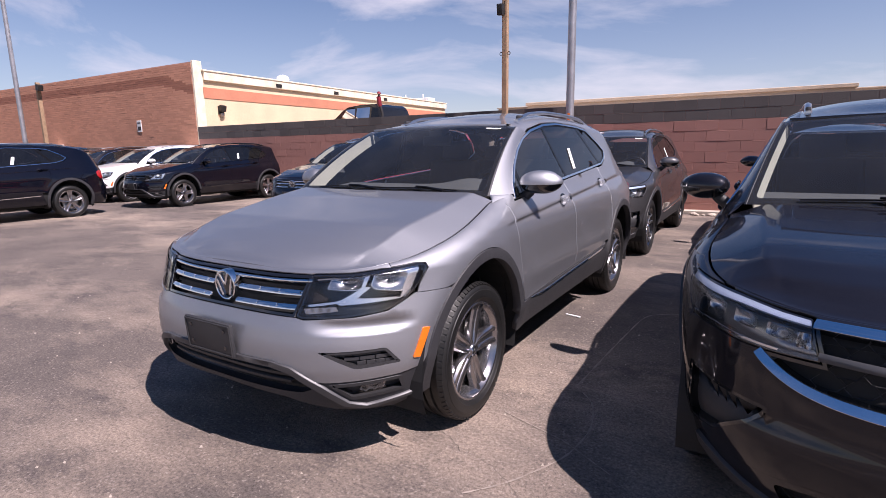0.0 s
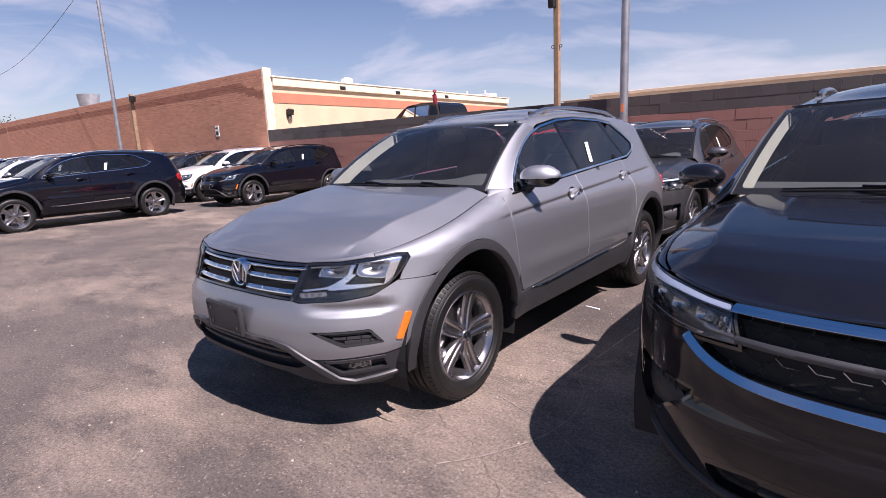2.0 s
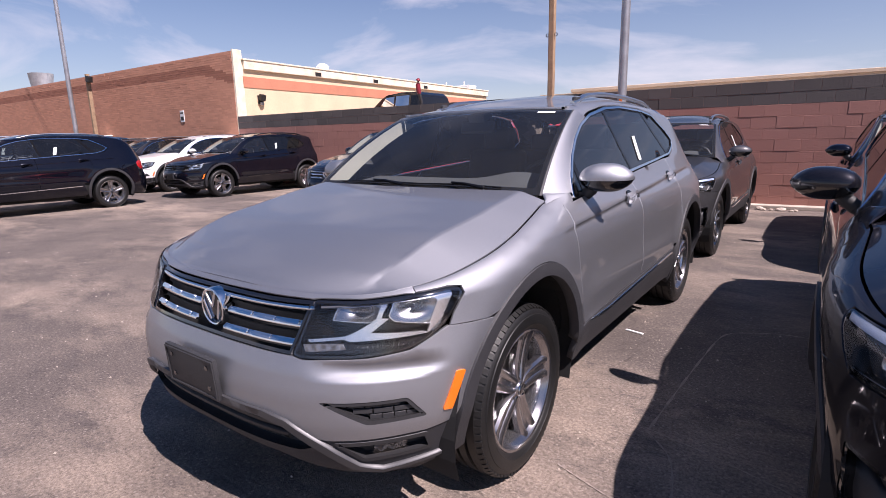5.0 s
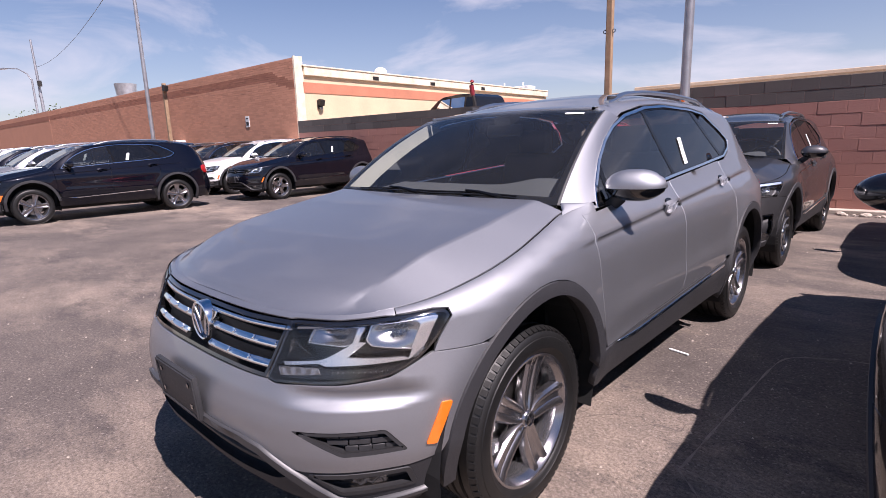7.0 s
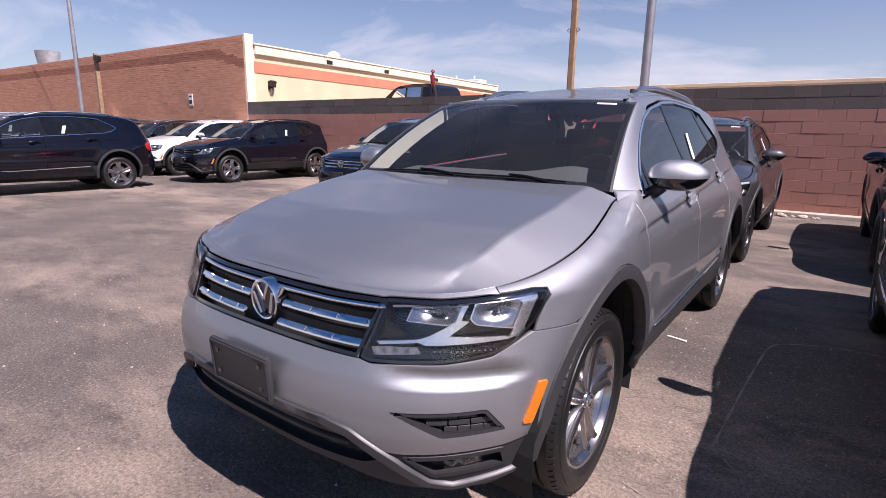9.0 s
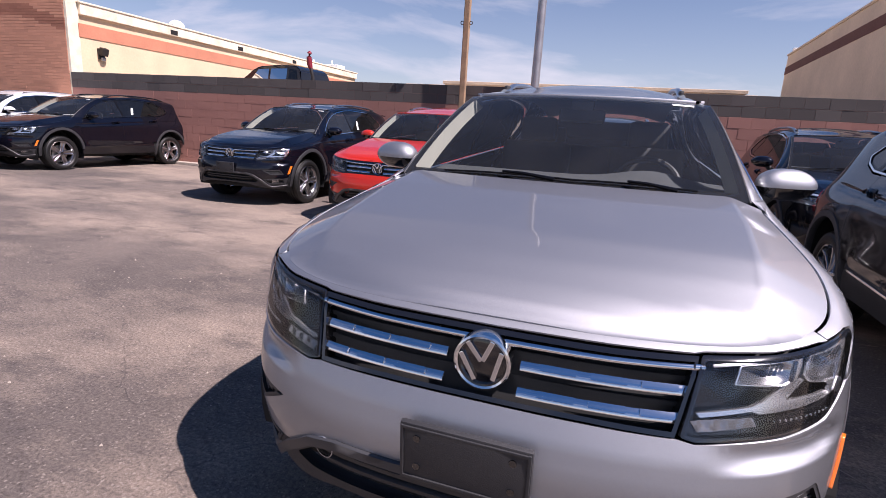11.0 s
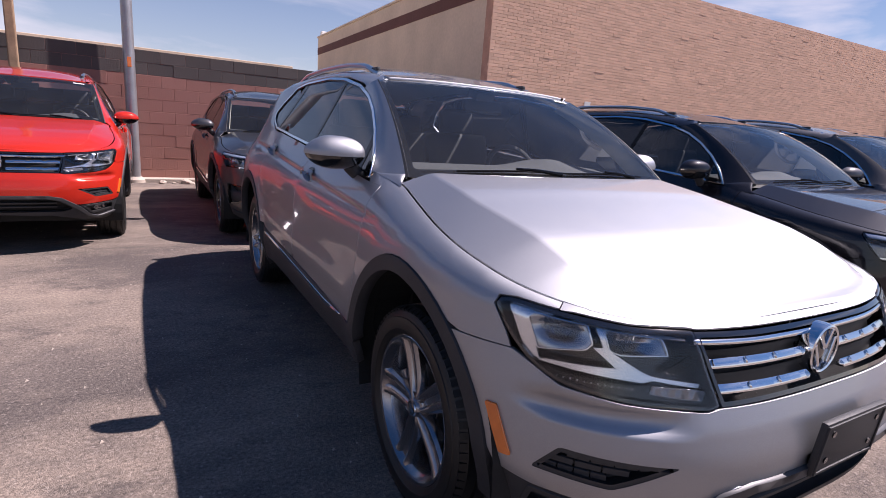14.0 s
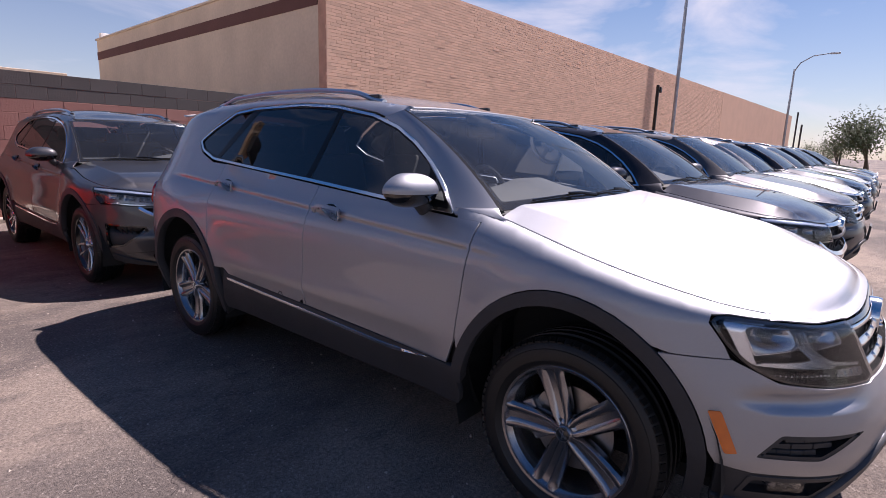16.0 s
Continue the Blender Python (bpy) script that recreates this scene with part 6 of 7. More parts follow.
# ---- cars ----
W5 = wheel_set(5, GUNMETAL, ALLOY, GUNMETAL)
W10 = wheel_set(10, ALLOY, ALLOYDARK, ALLOYBLACK)
main = suv("compact_suv", TIGUAN, SILVER, W5)
tagged(main, "silver compact SUV with chrome grille and empty black plate holder", "car", "parked SUVs")
taos = suv("small_suv", TAOS, BLACK, W10)
taos.matrix_basis = pose(2.72, 0.20, 0)
tagged(taos, "glossy black small SUV with a chrome sweep round its grille", "car", "parked SUVs")
for w in (W5, W10):
    for o in (*w.children_recursive, w):
        bpy.data.objects.remove(o)


def again(src, x, y, label, swaps, rz=0.0):
    c = copy_thing(src, pose(x, y, 0, 0, 0, rz))
    tagged(c, label, "car", "parked SUVs")
    return repaint(c, swaps)


again(taos, -0.05, 4.75, "dark grey small SUV parked nose out against the block wall", {BLACK: GREY})
again(taos, 2.80, 5.0, "black small SUV parked behind another against the block wall", {BLACK: NAVY})
red = again(main, -2.70, 4.85, "bright red compact SUV with chrome grille against the wall", {SILVER: RED})
for o in list(red.children_recursive):
    if o.name.split(".")[0] in ("plate_holder", "holder_frame", "screw"):
        bpy.data.objects.remove(o)
again(main, -5.48, 5.42, "black compact SUV with chrome grille against the wall", {SILVER: NAVY, ALLOYDARK: ALLOYBLACK})
again(main, -11.85, 5.95, "black compact SUV with black wheels and black trim", {SILVER: NAVY, ALLOY: ALLOYBLACK, SATIN: ALLOYBLACK, CHROME: GLOSSBLACK})
again(main, -12.15, 0.63, "dark blue-black compact SUV with bright five-spoke wheels", {SILVER: NAVY})
again(main, -14.75, 6.1, "white compact SUV parked in the row by the brick building", {SILVER: WHITE})
again(main, -17.6, 6.1, "black compact SUV parked in the row by the brick building", {SILVER: BLACK})
again(main, -20.4, 6.0, "dark grey compact SUV parked in the row by the brick building", {SILVER: GREY})
for i, (p, nm) in enumerate(((PALE, "pale silver"), (NAVY, "dark blue"), (WHITE, "white"), (GREY, "dark grey"))):
    again(main, -15.0 - 2.85 * i, 0.5, nm + " compact SUV parked in the front row", {SILVER: p})
for i, (p, nm) in enumerate(((GREY, "dark grey"), (PALE, "pale silver"), (NAVY, "dark blue"), (PALE, "pale silver"), (BLACK, "black"), (GREY, "dark grey"), (NAVY, "dark blue"), (BLACK, "black"))):
    again(main if i % 2 == 0 else taos, 4.82 + 2.12 * i, 0.2, nm + " SUV parked in the row by the tall brick building", {SILVER: p, BLACK: p})
# body-coloured sills and tail bumpers on the dark compact cars
for o in bpy.data.objects:
    if o.type == "MESH" and o.name.split(".")[0] in ("sill_trim", "rear_bumper") and o.parent and o.parent.name.startswith("compact_suv"):
        body = next(c for c in o.parent.children if c.name.startswith("front_wing")).material_slots[0].material
        if body in (BLACK, NAVY):
            o.material_slots[0].link = "OBJECT"
            o.material_slots[0].material = body


# ---- poles, lamps and things by the wall ----
def lot(x, y, z=0.0, rz=0.0):
    return LOT @ pose(x, y, z, 0, 0, rz)


steel = thing("steel_pole", "tall grey galvanised steel pole beside the block wall", "pole", lot(-1.78, -0.22))
bm = bmesh.new()
tube(bm, [(0, 0, 0), (0, 0, 3.2), (0, 0, 9.2)], [0.088, 0.086, 0.070], 20)
part("shaft", bm, GALV, steel, smooth=True)
bm = bmesh.new()
tube(bm, [(0, 0, 0), (0, 0, 0.05), (0, 0, 0.10)], [0.16, 0.155, 0.10], 16)
part("foot", bm, CONCRETE, steel, smooth=True)
bm = bmesh.new()
box(bm, (0.06, 0.012, 0.16), (0.0, -0.089, 2.02), (0, 0, 0), 0.004)
part("tag", bm, AMBER, steel, "faded yellow tag")

timber = thing("wooden_pole", "slim weathered wooden pole with a camera box on top", "pole", lot(-3.32, -0.20))
bm = bmesh.new()
box(bm, (0.125, 0.125, 4.85), (0, 0, 2.425), (0, 0, 0), 0.018)
part("shaft", bm, WOOD, timber)
bm = bmesh.new()
box(bm, (0.13, 0.20, 0.24), (-0.05, -0.14, 4.42), (10, 0, 0), 0.02)
tube(bm, [(0.0, -0.05, 4.56), (0.0, -0.05, 4.75), (0.08, -0.05, 4.80)], 0.018, 8)
part("camera_box", bm, DARKMETAL, timber, smooth=True)
for sx in (-1, 1):
    bm = bmesh.new()
    tube(bm, [(sx * 0.095 + 0.032 * math.cos(a), -0.02, 3.50 + 0.032 * math.sin(a)) for a in np.linspace(0, 2 * math.pi, 17)], 0.008, 6, cap=False)
    part("wire_eye", bm, DARKMETAL, timber, smooth=True)


def light_pole(name, label, m, h, r, lean=0.0):
    e = thing(name, label, "pole", m)
    bm = bmesh.new()
    tube(bm, [(0, 0, 0), (lean * h / 2, 0, h / 2), (lean * h, 0, h)], [r, r * 0.9, r * 0.7], 14)
    part("shaft", bm, GALV, e, smooth=True)
    bm = bmesh.new()
    box(bm, (0.32, 0.32, 0.06), (0, 0, 0.03), (0, 0, 0), 0.01)
    part("base_plate", bm, GALV, e)
    return e


lp = light_pole("light_pole", "tall grey light pole in front of the red brick building", lot(-23.4, -1.5), 9.5, 0.09)
bm = bmesh.new()
for sx in (-1, 1):
    tube(bm, [(0, 0, 9.3), (sx * 0.5, 0, 9.5), (sx * 1.1, 0, 9.45)], 0.03, 8)
    box(bm, (0.5, 0.22, 0.10), (sx * 1.25, 0, 9.42), (0, 0, 0), 0.02)
part("lamp_head", bm, GALV, lp, smooth=True)
lp = light_pole("light_pole", "tall thin grey light pole in front of the tan-pink brick building", lot(28.6, -2.0), 12.5, 0.10)
bm = bmesh.new()
for sx in (-1, 1):
    tube(bm, [(0, 0, 12.3), (sx * 0.5, 0, 12.5), (sx * 1.1, 0, 12.45)], 0.03, 8)
    box(bm, (0.5, 0.22, 0.10), (sx * 1.25, 0, 12.42), (0, 0, 0), 0.02)
part("lamp_head", bm, GALV, lp, smooth=True)


def flood_post(m, h, wood, label):
    e = thing("flood_light_post", label, "pole", m)
    bm = bmesh.new()
    box(bm, (0.14, 0.14, h), (0, 0, h / 2), (0, 0, 0), 0.02)
    part("post", bm, WOOD if wood else DARKMETAL, e)
    bm = bmesh.new()
    box(bm, (0.26, 0.18, 0.24), (0.20, -0.04, h - 0.22), (0, 12, 0), 0.03)
    tube(bm, [(0.02, 0, h - 0.2), (0.12, 0, h - 0.2)], 0.03, 8)
    part("flood_light", bm, DARKMETAL, e)
    return e


flood_post(lot(-23.1, -0.9), 4.25, True, "wooden post with a flood light by the red brick building")
flood_post(lot(25.7, -1.85), 4.66, False, "dark post with a flood light by the tan-pink brick building")


def street_lamp(m, h, reach):
    e = thing("street_lamp", "tall grey street lamp with a curved arm", "street lamp", m)
    bm = bmesh.new()
    tube(bm, [(0, 0, 0), (0, 0, h * 0.5), (0, 0, h * 0.88)], [0.12, 0.10, 0.075], 12)
    part("shaft", bm, GALV, e, smooth=True)
    bm = bmesh.new()
    tube(bm, [(0, 0, h * 0.86), (reach * 0.15, 0, h * 0.93), (reach * 0.5, 0, h * 0.985), (reach, 0, h)], [0.055, 0.05, 0.045, 0.04], 10)
    part("arm", bm, GALV, e, smooth=True)
    bm = bmesh.new()
    box(bm, (0.75, 0.28, 0.14), (reach + 0.3, 0, h - 0.02), (0, 0, 0), 0.05)
    part("lamp_head", bm, GALV, e, smooth=True)
    return e


street_lamp(pose(57.0, 5.66, 0, 0, 0, -82), 10.4, 2.6)
street_lamp(pose(-57.0, 8.2, 0, 0, 0, 205), 9.0, 3.0)
mast = thing("utility_pole", "far grey utility pole with fittings", "pole", pose(-57.6, 8.8, 0))
bm = bmesh.new()
tube(bm, [(0, 0, 0), (-0.1, 0, 6), (-0.5, 0, 11.4)], [0.16, 0.13, 0.08], 10)
part("shaft", bm, GALV, mast, smooth=True)
bm = bmesh.new()
box(bm, (0.35, 0.3, 0.5), (0.15, 0, 7.6), (0, 0, 0), 0.05)
box(bm, (0.25, 0.25, 0.35), (-0.25, 0, 6.6), (0, 0, 0), 0.05)
part("fittings", bm, DARKMETAL, mast)
for (x, y, hh) in ((66, 5.4, 4.6), (72, 6.6, 6.3), (68, -0.4, 3.6), (74, 2.1, 3.4)):
    e = thing("utility_pole", "thin far dark pole beyond the lot", "pole", pose(x, y, 0))
    bm = bmesh.new()
    tube(bm, [(0, 0, 0), (0, 0, hh)], 0.09, 8)
    part("shaft", bm, DARKMETAL, e, smooth=True)
    bm = bmesh.new()
    box(bm, (0.4, 0.15, 0.15), (0.1, 0, hh - 0.2), (0, 0, 0), 0.03)
    part("fitting", bm, DARKMETAL, e)

# overhead cable from the far light pole
cable = thing("overhead_cable", "thin dark overhead cable", "cable", Matrix())
bm = bmesh.new()
a, b = Vector((-23.2, 5.8, 9.2)), Vector((-57.4, 8.8, 9.0))
tube(bm, [a.lerp(b, t) - Vector((0, 0, 3.2 * t * (1 - t))) for t in np.linspace(0, 1, 17)], 0.012, 5)
part("wire", bm, DARKMETAL, cable)

# ---- fittings on the buildings ----


def wall_lamp(parent_m, label):
    e = thing("wall_lamp", label, "lamp", parent_m)
    bm = bmesh.new()
    box(bm, (0.05, 0.22, 0.30), (0.025, 0, 0), (0, 0, 0), 0.01)
    part("back_box", bm, DARKMETAL, e)
    bm = bmesh.new()
    box(bm, (0.17, 0.20, 0.22), (0.13, 0, 0.06), (0, 18, 0), 0.03)
    part("hood", bm, DARKMETAL, e)
    bm = bmesh.new()
    box(bm, (0.07, 0.14, 0.10), (0.09, 0, -0.14), (0, 10, 0), 0.02)
    part("lens", bm, LAMPGREY, e)


wall_lamp(A0 @ pose(0.005, 0.95, 2.86), "dark bronze wall lamp on cream stucco")
sign = thing("wall_sign", "small black and white sign on the red brick", "sign", A0 @ pose(-3.35, -0.02, 2.40))
bm = bmesh.new()
box(bm, (0.26, 0.02, 0.42), (0, 0, 0), (0, 0, 0), 0.004)
part("plate", bm, SIGNWHITE, sign)
bm = bmesh.new()
box(bm, (0.18, 0.006, 0.14), (0, -0.012, -0.08))
box(bm, (0.18, 0.006, 0.05), (0, -0.012, 0.12))
part("print", bm, SIGNBLACK, sign)
sign = thing("wall_sign", "small pale blank sign on the tan-pink brick", "sign", B0 @ pose(3.28, -0.03, 2.22))
bm = bmesh.new()
box(bm, (0.22, 0.02, 0.24), (0, 0, 0), (0, 0, 0), 0.004)
part("plate", bm, SIGNWHITE, sign)
ac = thing("wall_unit", "small pale air-conditioning unit on the red brick", "air conditioner", A0 @ pose(-9.2, -0.25, 1.62))
bm = bmesh.new()
box(bm, (0.6, 0.45, 0.42), (0, 0, 0), (0, 0, 0), 0.02)
part("case", bm, SIGNWHITE, ac)
bm = bmesh.new()
for k in range(6):
    box(bm, (0.5, 0.012, 0.02), (0, -0.228, -0.14 + 0.055 * k))
part("louvre", bm, LAMPGREY, ac)

vent = thing("roof_vent", "white turbine roof vent on the flat roof", "vent", A0 @ pose(-1.2, 5.2, 3.95))
bm = bmesh.new()
tube(bm, [(0, 0, 0), (0, 0, 0.36)], 0.15, 16)
part("neck", bm, ROOFWHITE, vent, smooth=True)
bm = bmesh.new()
bmesh.ops.create_uvsphere(bm, u_segments=20, v_segments=10, radius=0.26)
for i, v in enumerate(bm.verts):
    q = 1.0 + 0.07 * math.cos(10 * math.atan2(v.co.y, v.co.x))
    v.co = (v.co.x * q, v.co.y * q, v.co.z * 0.75 + 0.48)
part("turbine", bm, ROOFWHITE, vent, smooth=True)
duct = thing("roof_duct", "galvanised flared exhaust duct on the brick building's roof", "duct", lot(-34.4, 1.6, 3.9))
bm = bmesh.new()
tube(bm, [(0, 0, 0), (0, 0, 0.72), (0, 0, 0.80), (0, 0, 1.50)], [0.40, 0.40, 0.52, 0.60], 24)
part("cowl", bm, GALV, duct, smooth=True)
for (x, y, w, hh) in ((-0.8, 14.6, 1.0, 0.12), (-0.9, 16.4, 2.0, 0.30)):
    e = thing("roof_unit", "pale box of roof equipment on the flat roof", "roof unit", A0 @ pose(x - 0.5, y, 3.95))
    bm = bmesh.new()
    box(bm, (w, 0.8, hh + 0.2), (0, 0, (hh + 0.2) / 2), (0, 0, 0), 0.03)
    part("case", bm, ROOFWHITE, e)
    bm = bmesh.new()
    tube(bm, [(0.2 * w, 0, hh), (0.2 * w, 0, hh + 0.45)], 0.05, 8)
    part("pipe", bm, ROOFWHITE, e)
for x in (2.2, 5.6, 9.4):
    e = thing("scupper", "dark roof drain opening in the coping", "drain", A0 @ pose(0.105, x + 1.5, 3.94))
    bm = bmesh.new()
    box(bm, (0.02, 0.30, 0.14), (0, 0, 0), (0, 0, 0), 0.004)
    part("mouth", bm, DARKMETAL, e)
cool = thing("roof_unit", "dark roof cooler with slats at the end of the brick building", "roof unit", B0 @ pose(54.0, 3.0, 4.9))
bm = bmesh.new()
box(bm, (2.6, 2.0, 1.2), (0, 0, 0.6), (0, 0, 0), 0.1)
part("case", bm, DARKMETAL, cool)
for k in range(4):
    bm = bmesh.new()
    box(bm, (3.2, 2.4, 0.08), (0.2, 0, 0.45 + 0.28 * k), (0, 4, 0), 0.02)
    part("slat", bm, DARKMETAL, cool)

# ---- raised yard behind the wall, with a pickup ----
bm = bmesh.new()
box(bm, (19.2, 14.0, 1.22), (-4.35, 7.4, 0.61))
yard = part("yard", bm, CONCRETE)
yard.matrix_basis = LOT
tagged(yard, "raised concrete yard behind the block wall", "yard", kind="structure")


def pickup(m, label):
    e = thing("pickup_truck", label, "pickup truck", m)
    e["group"] = "parked SUVs"
    prof = [(-2.75, 0.55), (-2.78, 0.95), (-2.6, 1.08), (-1.35, 1.18), (-0.85, 1.66), (-0.55, 1.80), (0.2, 1.86), (0.95, 1.84), (1.12, 1.70), (1.18, 1.25), (2.85, 1.22), (2.88, 0.55)]
    bm = bmesh.new()
    n = len(prof)
    L = [bm.verts.new((x, -0.95 + 0.20 * max(0, z - 1.1), z)) for x, z in prof]
    R_ = [bm.verts.new((x, 0.95 - 0.20 * max(0, z - 1.1), z)) for x, z in prof]
    bm.faces.new(L), bm.faces.new(R_[::-1])
    for i in range(n):
        j = (i + 1) % n
        bm.faces.new((L[i], L[j], R_[j], R_[i]))
    bmesh.ops.bevel(bm, geom=list(bm.edges), offset=0.04, segments=2, affect="EDGES")
    part("body", bm, BLACK, e, smooth=True)
    for sy_ in (-1, 1):
        for pts in ([(-0.92, 1.24), (-0.12, 1.24), (-0.12, 1.72), (-0.55, 1.70)], [(-0.04, 1.24), (0.62, 1.24), (0.62, 1.74), (-0.04, 1.73)], [(0.70, 1.24), (1.08, 1.24), (1.0, 1.70), (0.70, 1.73)]):
            bm = bmesh.new()
            f = bm.faces.new([bm.verts.new((x, sy_ * (0.957 - 0.20 * max(0, z - 1.1)), z)) for x, z in pts])
            part("side_window", bm, PRIVACY, e)
        for x in (-1.75, 1.85):
            bm = bmesh.new()
            lathe(bm, [(0.01, 0.1), (0.22, 0.1), (0.25, 0.13), (0.36, 0.13), (0.385, 0.08), (0.385, -0.1), (0.3, -0.13)], 24)
            o = part("wheel", bm, RUBBER, e, smooth=True)
            o.matrix_basis = pose(x, sy_ * 0.83, 0.385, 0, 0, sy_ * 90)
    return e


pickup(LOT @ pose(-11.2, 5.2, 1.22, 0, 0, -4), "black pickup truck whose cab shows above the block wall")
boom = thing("lift_arm", "dark red padded lift arm standing behind the wall", "lift arm", LOT @ pose(-7.75, 0.95, 1.22))
bm = bmesh.new()
tube(bm, [(0.10, 0, 0), (0.09, 0, 1.2), (0.02, 0, 1.45)], 0.045, 10)
part("arm", bm, DARKMETAL, boom, smooth=True)
bm = bmesh.new()
tube(bm, [(0.03, 0, 1.40), (0.0, 0, 1.50), (-0.02, 0, 1.68), (-0.01, 0, 1.78), (0.02, 0, 1.82)], [0.05, 0.07, 0.065, 0.065, 0.03], 12)
part("pad", bm, REDMETAL, boom, smooth=True)

# ---- ground clutter ----
kerb = thing("kerb", "low pale concrete strip along the foot of the wall", "kerb", LOT, kind="structure")
for k in range(7):
    bm = bmesh.new()
    box(bm, (2.94, 0.26, 0.07), (WALL_X0 + 1.5 + 2.98 * k, -0.135, 0.03), (0, 0, rng.uniform(-0.2, 0.2)), 0.012)
    part("kerb_stone", bm, CONCRETE, kerb)


def stone(m, size, label):
    bm = bmesh.new()
    bmesh.ops.create_icosphere(bm, subdivisions=2, radius=size)
    for v in bm.verts:
        v.co *= 1 + 0.35 * noise.noise(v.co / size * 1.3 + m.translation * 3)
        v.co.z *= 0.6
    o = part("rubble_stone", bm, CONCRETE, None, smooth=False)
    o.matrix_basis = m
    tagged(o, label, "stone", "rubble at the wall")


for k in range(16):
    r = rng.uniform(0.03, 0.09)
    stone(lot(rng.choice((-1.0, 0.95, 1.25)) + rng.uniform(-0.45, 0.45), -0.38 - rng.uniform(0, 0.12), r * 0.35), r, "broken brown rubble at the foot of the wall")
vs, fs = [], []
for k in range(900):
    x, y = rng.uniform(-7, 3.5), rng.uniform(-4.2, 6.5)
    r = rng.uniform(0.003, 0.010)
    o = len(vs)
    vs += [(x + r * math.cos(a), y + r * math.sin(a), 0.0) for a in (0, 2.1, 4.2)] + [(x, y, r * 1.1)]
    fs += [(o, o + 1, o + 3), (o + 1, o + 2, o + 3), (o + 2, o, o + 3)]
gravel = link("gravel", vs, fs, CONCRETE, None, smooth=False)
tagged(gravel, "loose pale grit scattered over the asphalt", "gravel", kind="stuff")
stick = thing("stick", "short pale wooden splinter on the asphalt", "stick", pose(0.79, 0.43, 0.006, 0, 0, -12))
bm = bmesh.new()
box(bm, (0.13, 0.018, 0.010), (0, 0, 0), (0, 0, 0), 0.003)
part("splinter", bm, PAPER, stick)


def chalk(pts, w):
    """A faint scratched line on the ground."""
    p = np.array(pts, float)
    t = np.linspace(0, len(p) - 1, 40)
    q = np.stack([np.interp(t, range(len(p)), p[:, 0]), np.interp(t, range(len(p)), p[:, 1])], -1)
    for _ in range(6):
        q[1:-1] = (q[:-2] + 2 * q[1:-1] + q[2:]) / 4
    loop = ribbon(q[:, 0], q[:, 1], w * (0.6 + 0.4 * np.sin(np.arange(40) * 1.7)))
    n = len(loop) // 2
    o = link("ground_line", [(x, y, 0.004) for x, y in loop], [(i, i + 1, 2 * n - 2 - i, 2 * n - 1 - i) for i in range(n - 1)], SCRATCH, None, smooth=False)
    tagged(o, "faint pale scratched line on the asphalt", "line", "scratched lines")


SCRATCH = mat("pale_dust_line", (0.27, 0.225, 0.19), 0.9, var=0.3, scale=12)
chalk([(1.22, -0.80), (1.25, -0.1), (1.30, 0.75), (1.62, 0.93), (2.1, 0.95)], 0.008)
chalk([(1.20, -0.80), (1.45, -0.86), (1.80, -0.98)], 0.006)
chalk([(1.20, -0.81), (1.36, -0.98), (1.43, -1.25), (1.40, -1.55), (1.25, -1.85), (1.12, -2.0)], 0.006)
chalk([(0.98, -1.30), (1.15, -1.36), (1.34, -1.42), (1.6, -1.58)], 0.004)


# ---- trees ----
def tree(m, h, spread, label, leaves=2600, seed=1):
    r = random.Random(seed)
    e = thing("tree", label, "tree", m)
    bm = bmesh.new()
    tips = []

    def limb(p, d, length, rad, level):
        pts, rads = [p], [rad]
        for i in range(4):
            d = (d + Vector((r.uniform(-0.25, 0.25), r.uniform(-0.25, 0.25), r.uniform(-0.05, 0.2)))).normalized()
            p = p + d * length / 4
            pts.append(p), rads.append(rad * (1 - 0.16 * (i + 1)))
        tube(bm, pts, rads, 6)
        if level == 0:
            tips.extend(pts[2:])
            return
        for k in range(4):
            a = r.uniform(0, 6.28)
            limb(pts[2 + k % 3], (d + Vector((math.cos(a), math.sin(a), 0.25)) * 0.9).normalized(), length * r.uniform(0.55, 0.8), rad * 0.45, level - 1)

    limb(Vector((0, 0, 0)), Vector((0, 0, 1)), h * 0.42, h * 0.03, 2)
    part("trunk", bm, BARK, e, smooth=True)
    vs, fs = [], []
    for k in range(leaves):
        c = r.choice(tips) + Vector((r.gauss(0, 1), r.gauss(0, 1), r.gauss(0, 0.8))) * spread * 0.12
        s = h * r.uniform(0.012, 0.026)
        u = Vector((r.gauss(0, 1), r.gauss(0, 1), r.gauss(0, 1))).normalized()
        w = u.orthogonal().normalized()
        o = len(vs)
        vs += [c - u * s, c + w * s * 0.5, c + u * s, c - w * s * 0.5]
        fs.append((o, o + 1, o + 2, o + 3))
    link("crown", vs, fs, LEAF, e, smooth=False)
    return e


tree(pose(-72, 12.0, 0), 8.0, 6.0, "thin dusty desert tree behind the brick building", 1800, 3)
tree(pose(52, -1.0, 0), 5.6, 5.5, "dusty green tree at the far end of the lot", 3200, 5)
tree(pose(63, 1.6, 0), 4.2, 4.5, "small dark tree at the far end of the lot", 1800, 8)
tree(pose(70, 3.6, 0), 3.6, 3.5, "small dark tree at the far end of the lot", 1500, 9)
tree(pose(60, -6.0, 0), 5.0, 5.0, "dusty green tree at the far end of the lot", 2600, 11)
tree(pose(76, 5.2, 0), 3.4, 3.5, "small dark tree at the far end of the lot", 1200, 12)

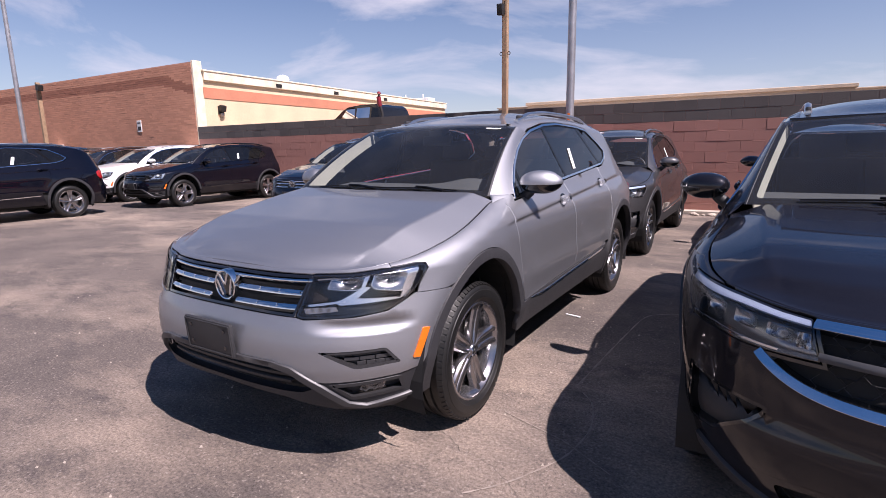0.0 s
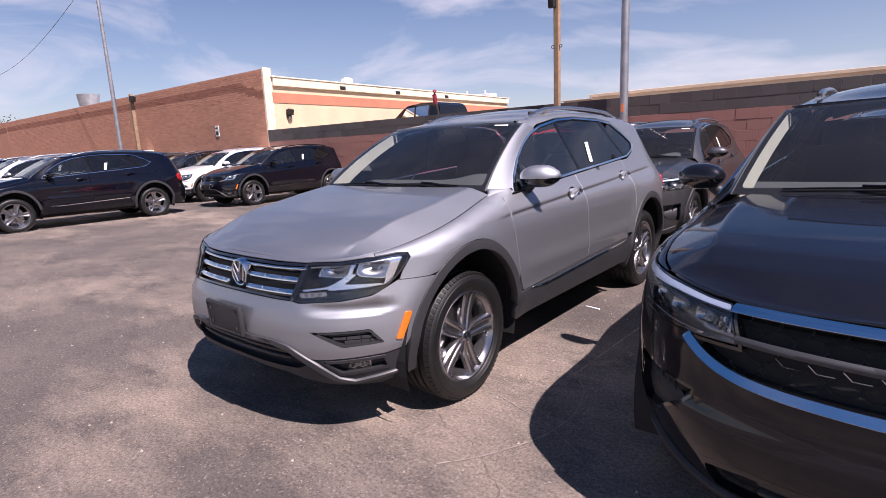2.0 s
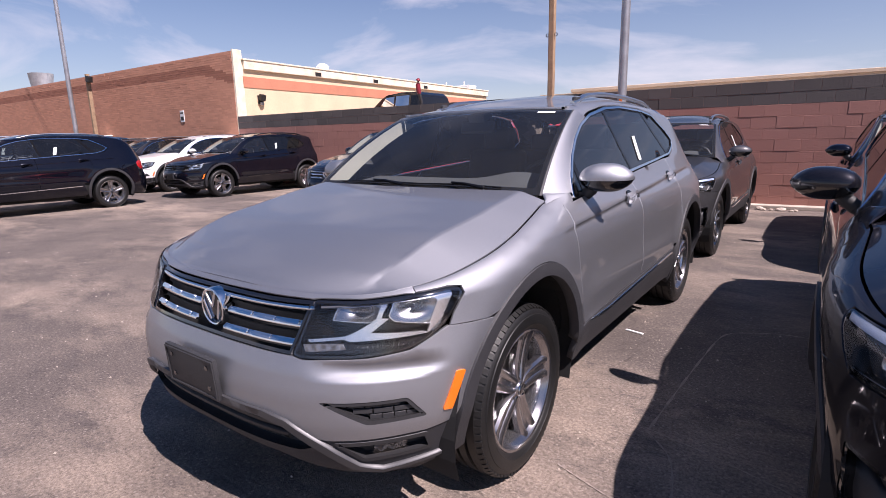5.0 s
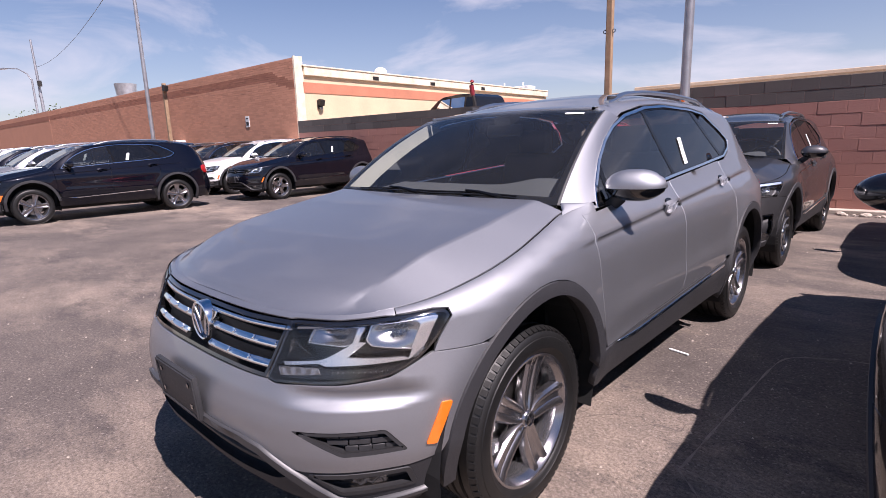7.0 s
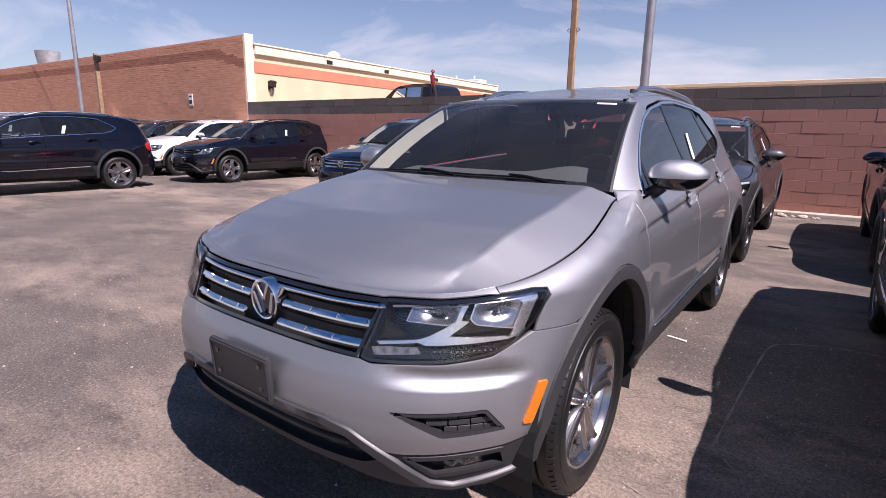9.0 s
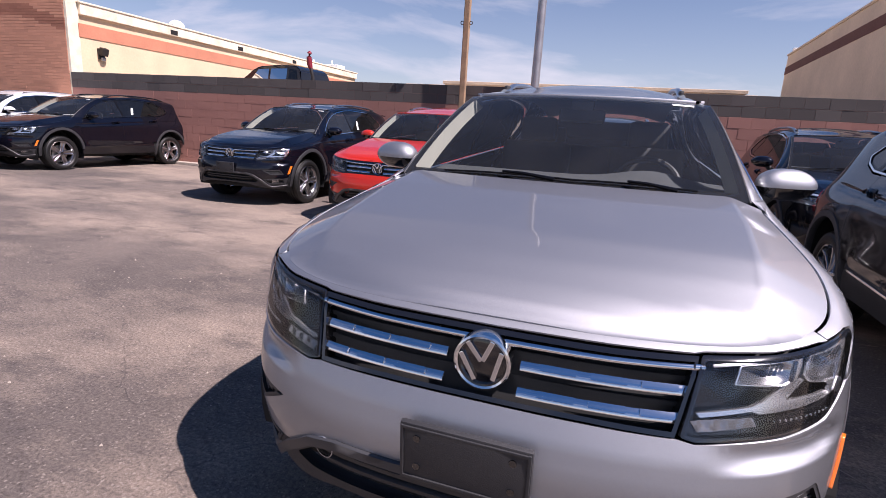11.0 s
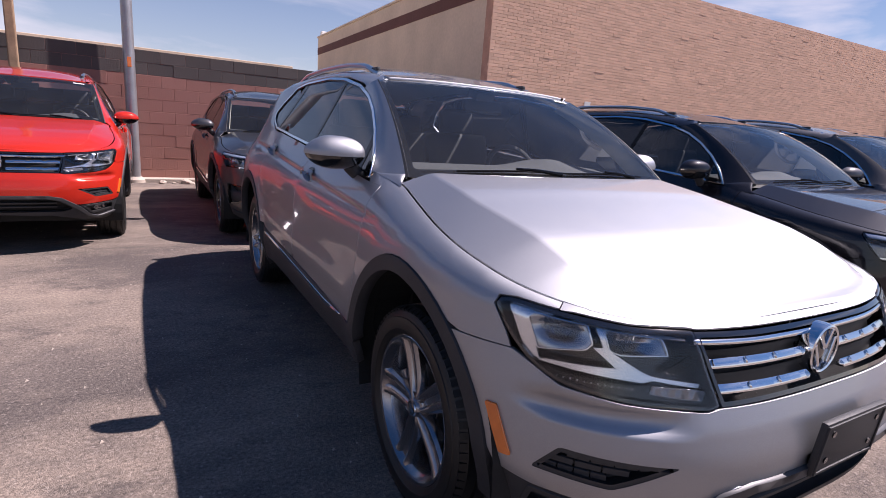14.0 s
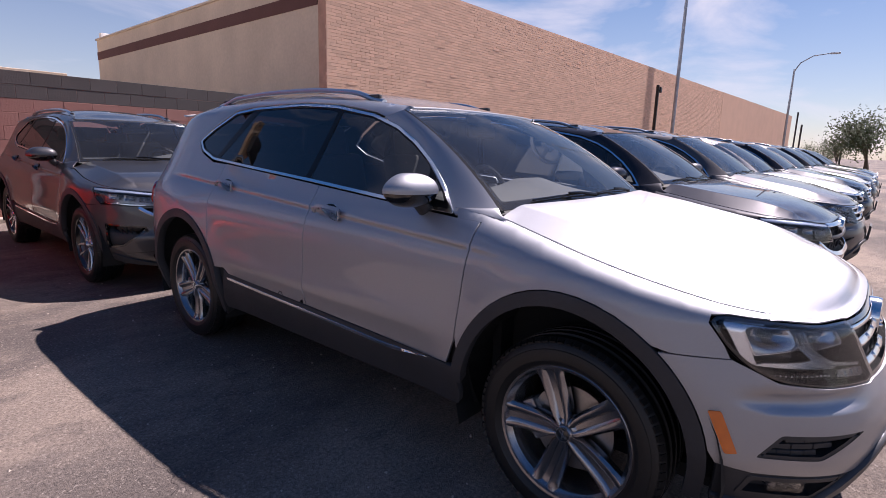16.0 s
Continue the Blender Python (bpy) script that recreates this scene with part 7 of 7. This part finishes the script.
# long low building far behind the block wall
back = thing("tan_building", "long low tan stucco building far behind the block wall", "building", LOT)
bm = bmesh.new()
box(bm, (14.2, 6.0, 3.62), (-1.7, 19.0, 1.81))
part("wall", bm, STUCCOTAN, back)
bm = bmesh.new()
box(bm, (14.4, 6.2, 0.16), (-1.7, 19.0, 3.695), (0, 0, 0), 0.015, 1)
part("coping", bm, STUCCOTAN, back)

# ---- masonry pieces ----
n_course = 11
block_mesh = {m: brick_mesh("block", BL - 0.004, 0.05, BH - 0.004, m, 0.003) for m in (BLOCKBROWN, BLOCKDARK)}
half_mesh = {m: brick_mesh("block", BL / 2 - 0.006, 0.05, BH - 0.006, m) for m in (BLOCKBROWN, BLOCKDARK)}
rest = {BLOCKBROWN: [], BLOCKDARK: []}
for c in range(n_course):
    m = BLOCKDARK if c >= n_course - 2 else BLOCKBROWN
    z = BH * (c + 0.5) + 0.002
    x = WALL_X0 + (BL / 2 if c % 2 else 0)
    if c % 2:
        rest[m].append((np.array((WALL_X0 + BL / 4, 0.005, z)), np.array((BL / 2 - 0.006, 0.05, BH - 0.006))))
    while x + BL <= WALL_X1 + 0.01:
        cx, dy = x + BL / 2, rng.uniform(-0.003, 0.003)
        if -4.6 < cx < 5.7:
            o = new("block", block_mesh[m])
            o.parent = wall
            o.matrix_basis = pose(cx, 0.005 + dy, z)
        else:
            rest[m].append((np.array((cx, 0.005 + dy, z)), np.array((BL - 0.006, 0.05, BH - 0.006))))
        x += BL
for m, bx in rest.items():
    joined_boxes("far_blocks", bx, m, wall, "stuff")

CH, CW = 0.0765, 0.302


def brick_face(parent, x0, x1, h, material, jut, seed, band=None, singles=None):
    """Courses of bricks on the face y = 0 of a building; the ones within singles are parts of their own."""
    r = random.Random(seed)
    one = brick_mesh("brick", CW - 0.002, 0.05, CH - 0.0045, material, 0.003)
    boxes, dark = [], []
    for c in range(int(h / CH)):
        z, x = CH * (c + 0.5), x0 - (CW / 2 if c % 2 else 0) - r.uniform(0, 0.04)
        while x < x1:
            a, b = max(x, x0), min(x + CW, x1)
            if b - a > 0.03:
                out = r.uniform(-0.0012, 0.0012) + (r.uniform(0.002, 0.006) if r.random() < jut else 0)
                cx = (a + b) / 2
                if singles and singles[0] < cx < singles[1] and z > singles[2] and b - a > CW - 0.01:
                    o = new("brick", one)
                    o.parent = parent
                    o.matrix_basis = pose(cx, 0.017 - out, z)
                else:
                    rec = (np.array((cx, 0.017 - out, z)), np.array((b - a - 0.002, 0.05, CH - 0.0045)))
                    (dark if band and abs(z - band(cx)) < 0.16 else boxes).append(rec)
            x += CW
    joined_boxes("bricks", boxes, material, parent, "stuff")
    if dark:
        joined_boxes("dark_bricks", dark, BRICKBAND, parent, "stuff")


brick_face(house_b, 0.0, 34.0, BH_, SLUMP, 0.03, 3, singles=(0.1, 2.6, 2.6))
bm = bmesh.new()
box(bm, (BLN - 34.0, 0.03, BH_), (34.0 + (BLN - 34.0) / 2, 0.002, BH_ / 2))
part("far_brickwork", bm, SLUMP, house_b)
brick_face(house_a, -30.0, -0.08, AH, BRICK, 0.05, 4, band=lambda x: AH - 0.50 - 0.45 * max(0.0, 1 + x / 1.6) if x > -1.6 else AH - 0.50)
bm = bmesh.new()
box(bm, (AL - 30.0, 0.03, AH), (-30.0 - (AL - 30.0) / 2, 0.002, AH / 2))
part("far_brickwork", bm, BRICK, house_a)
bm = bmesh.new()
box(bm, (AL - 30.0, 0.01, 0.32), (-30.0 - (AL - 30.0) / 2, -0.018, AH - 0.50))
part("far_band", bm, BRICKBAND, house_a)

# daylight passes the panes
for o in bpy.data.objects:
    if o.type == "MESH" and len(o.material_slots) and o.material_slots[0].material in (WSGLASS, SIDEGLASS, LENS):
        o.visible_shadow = False
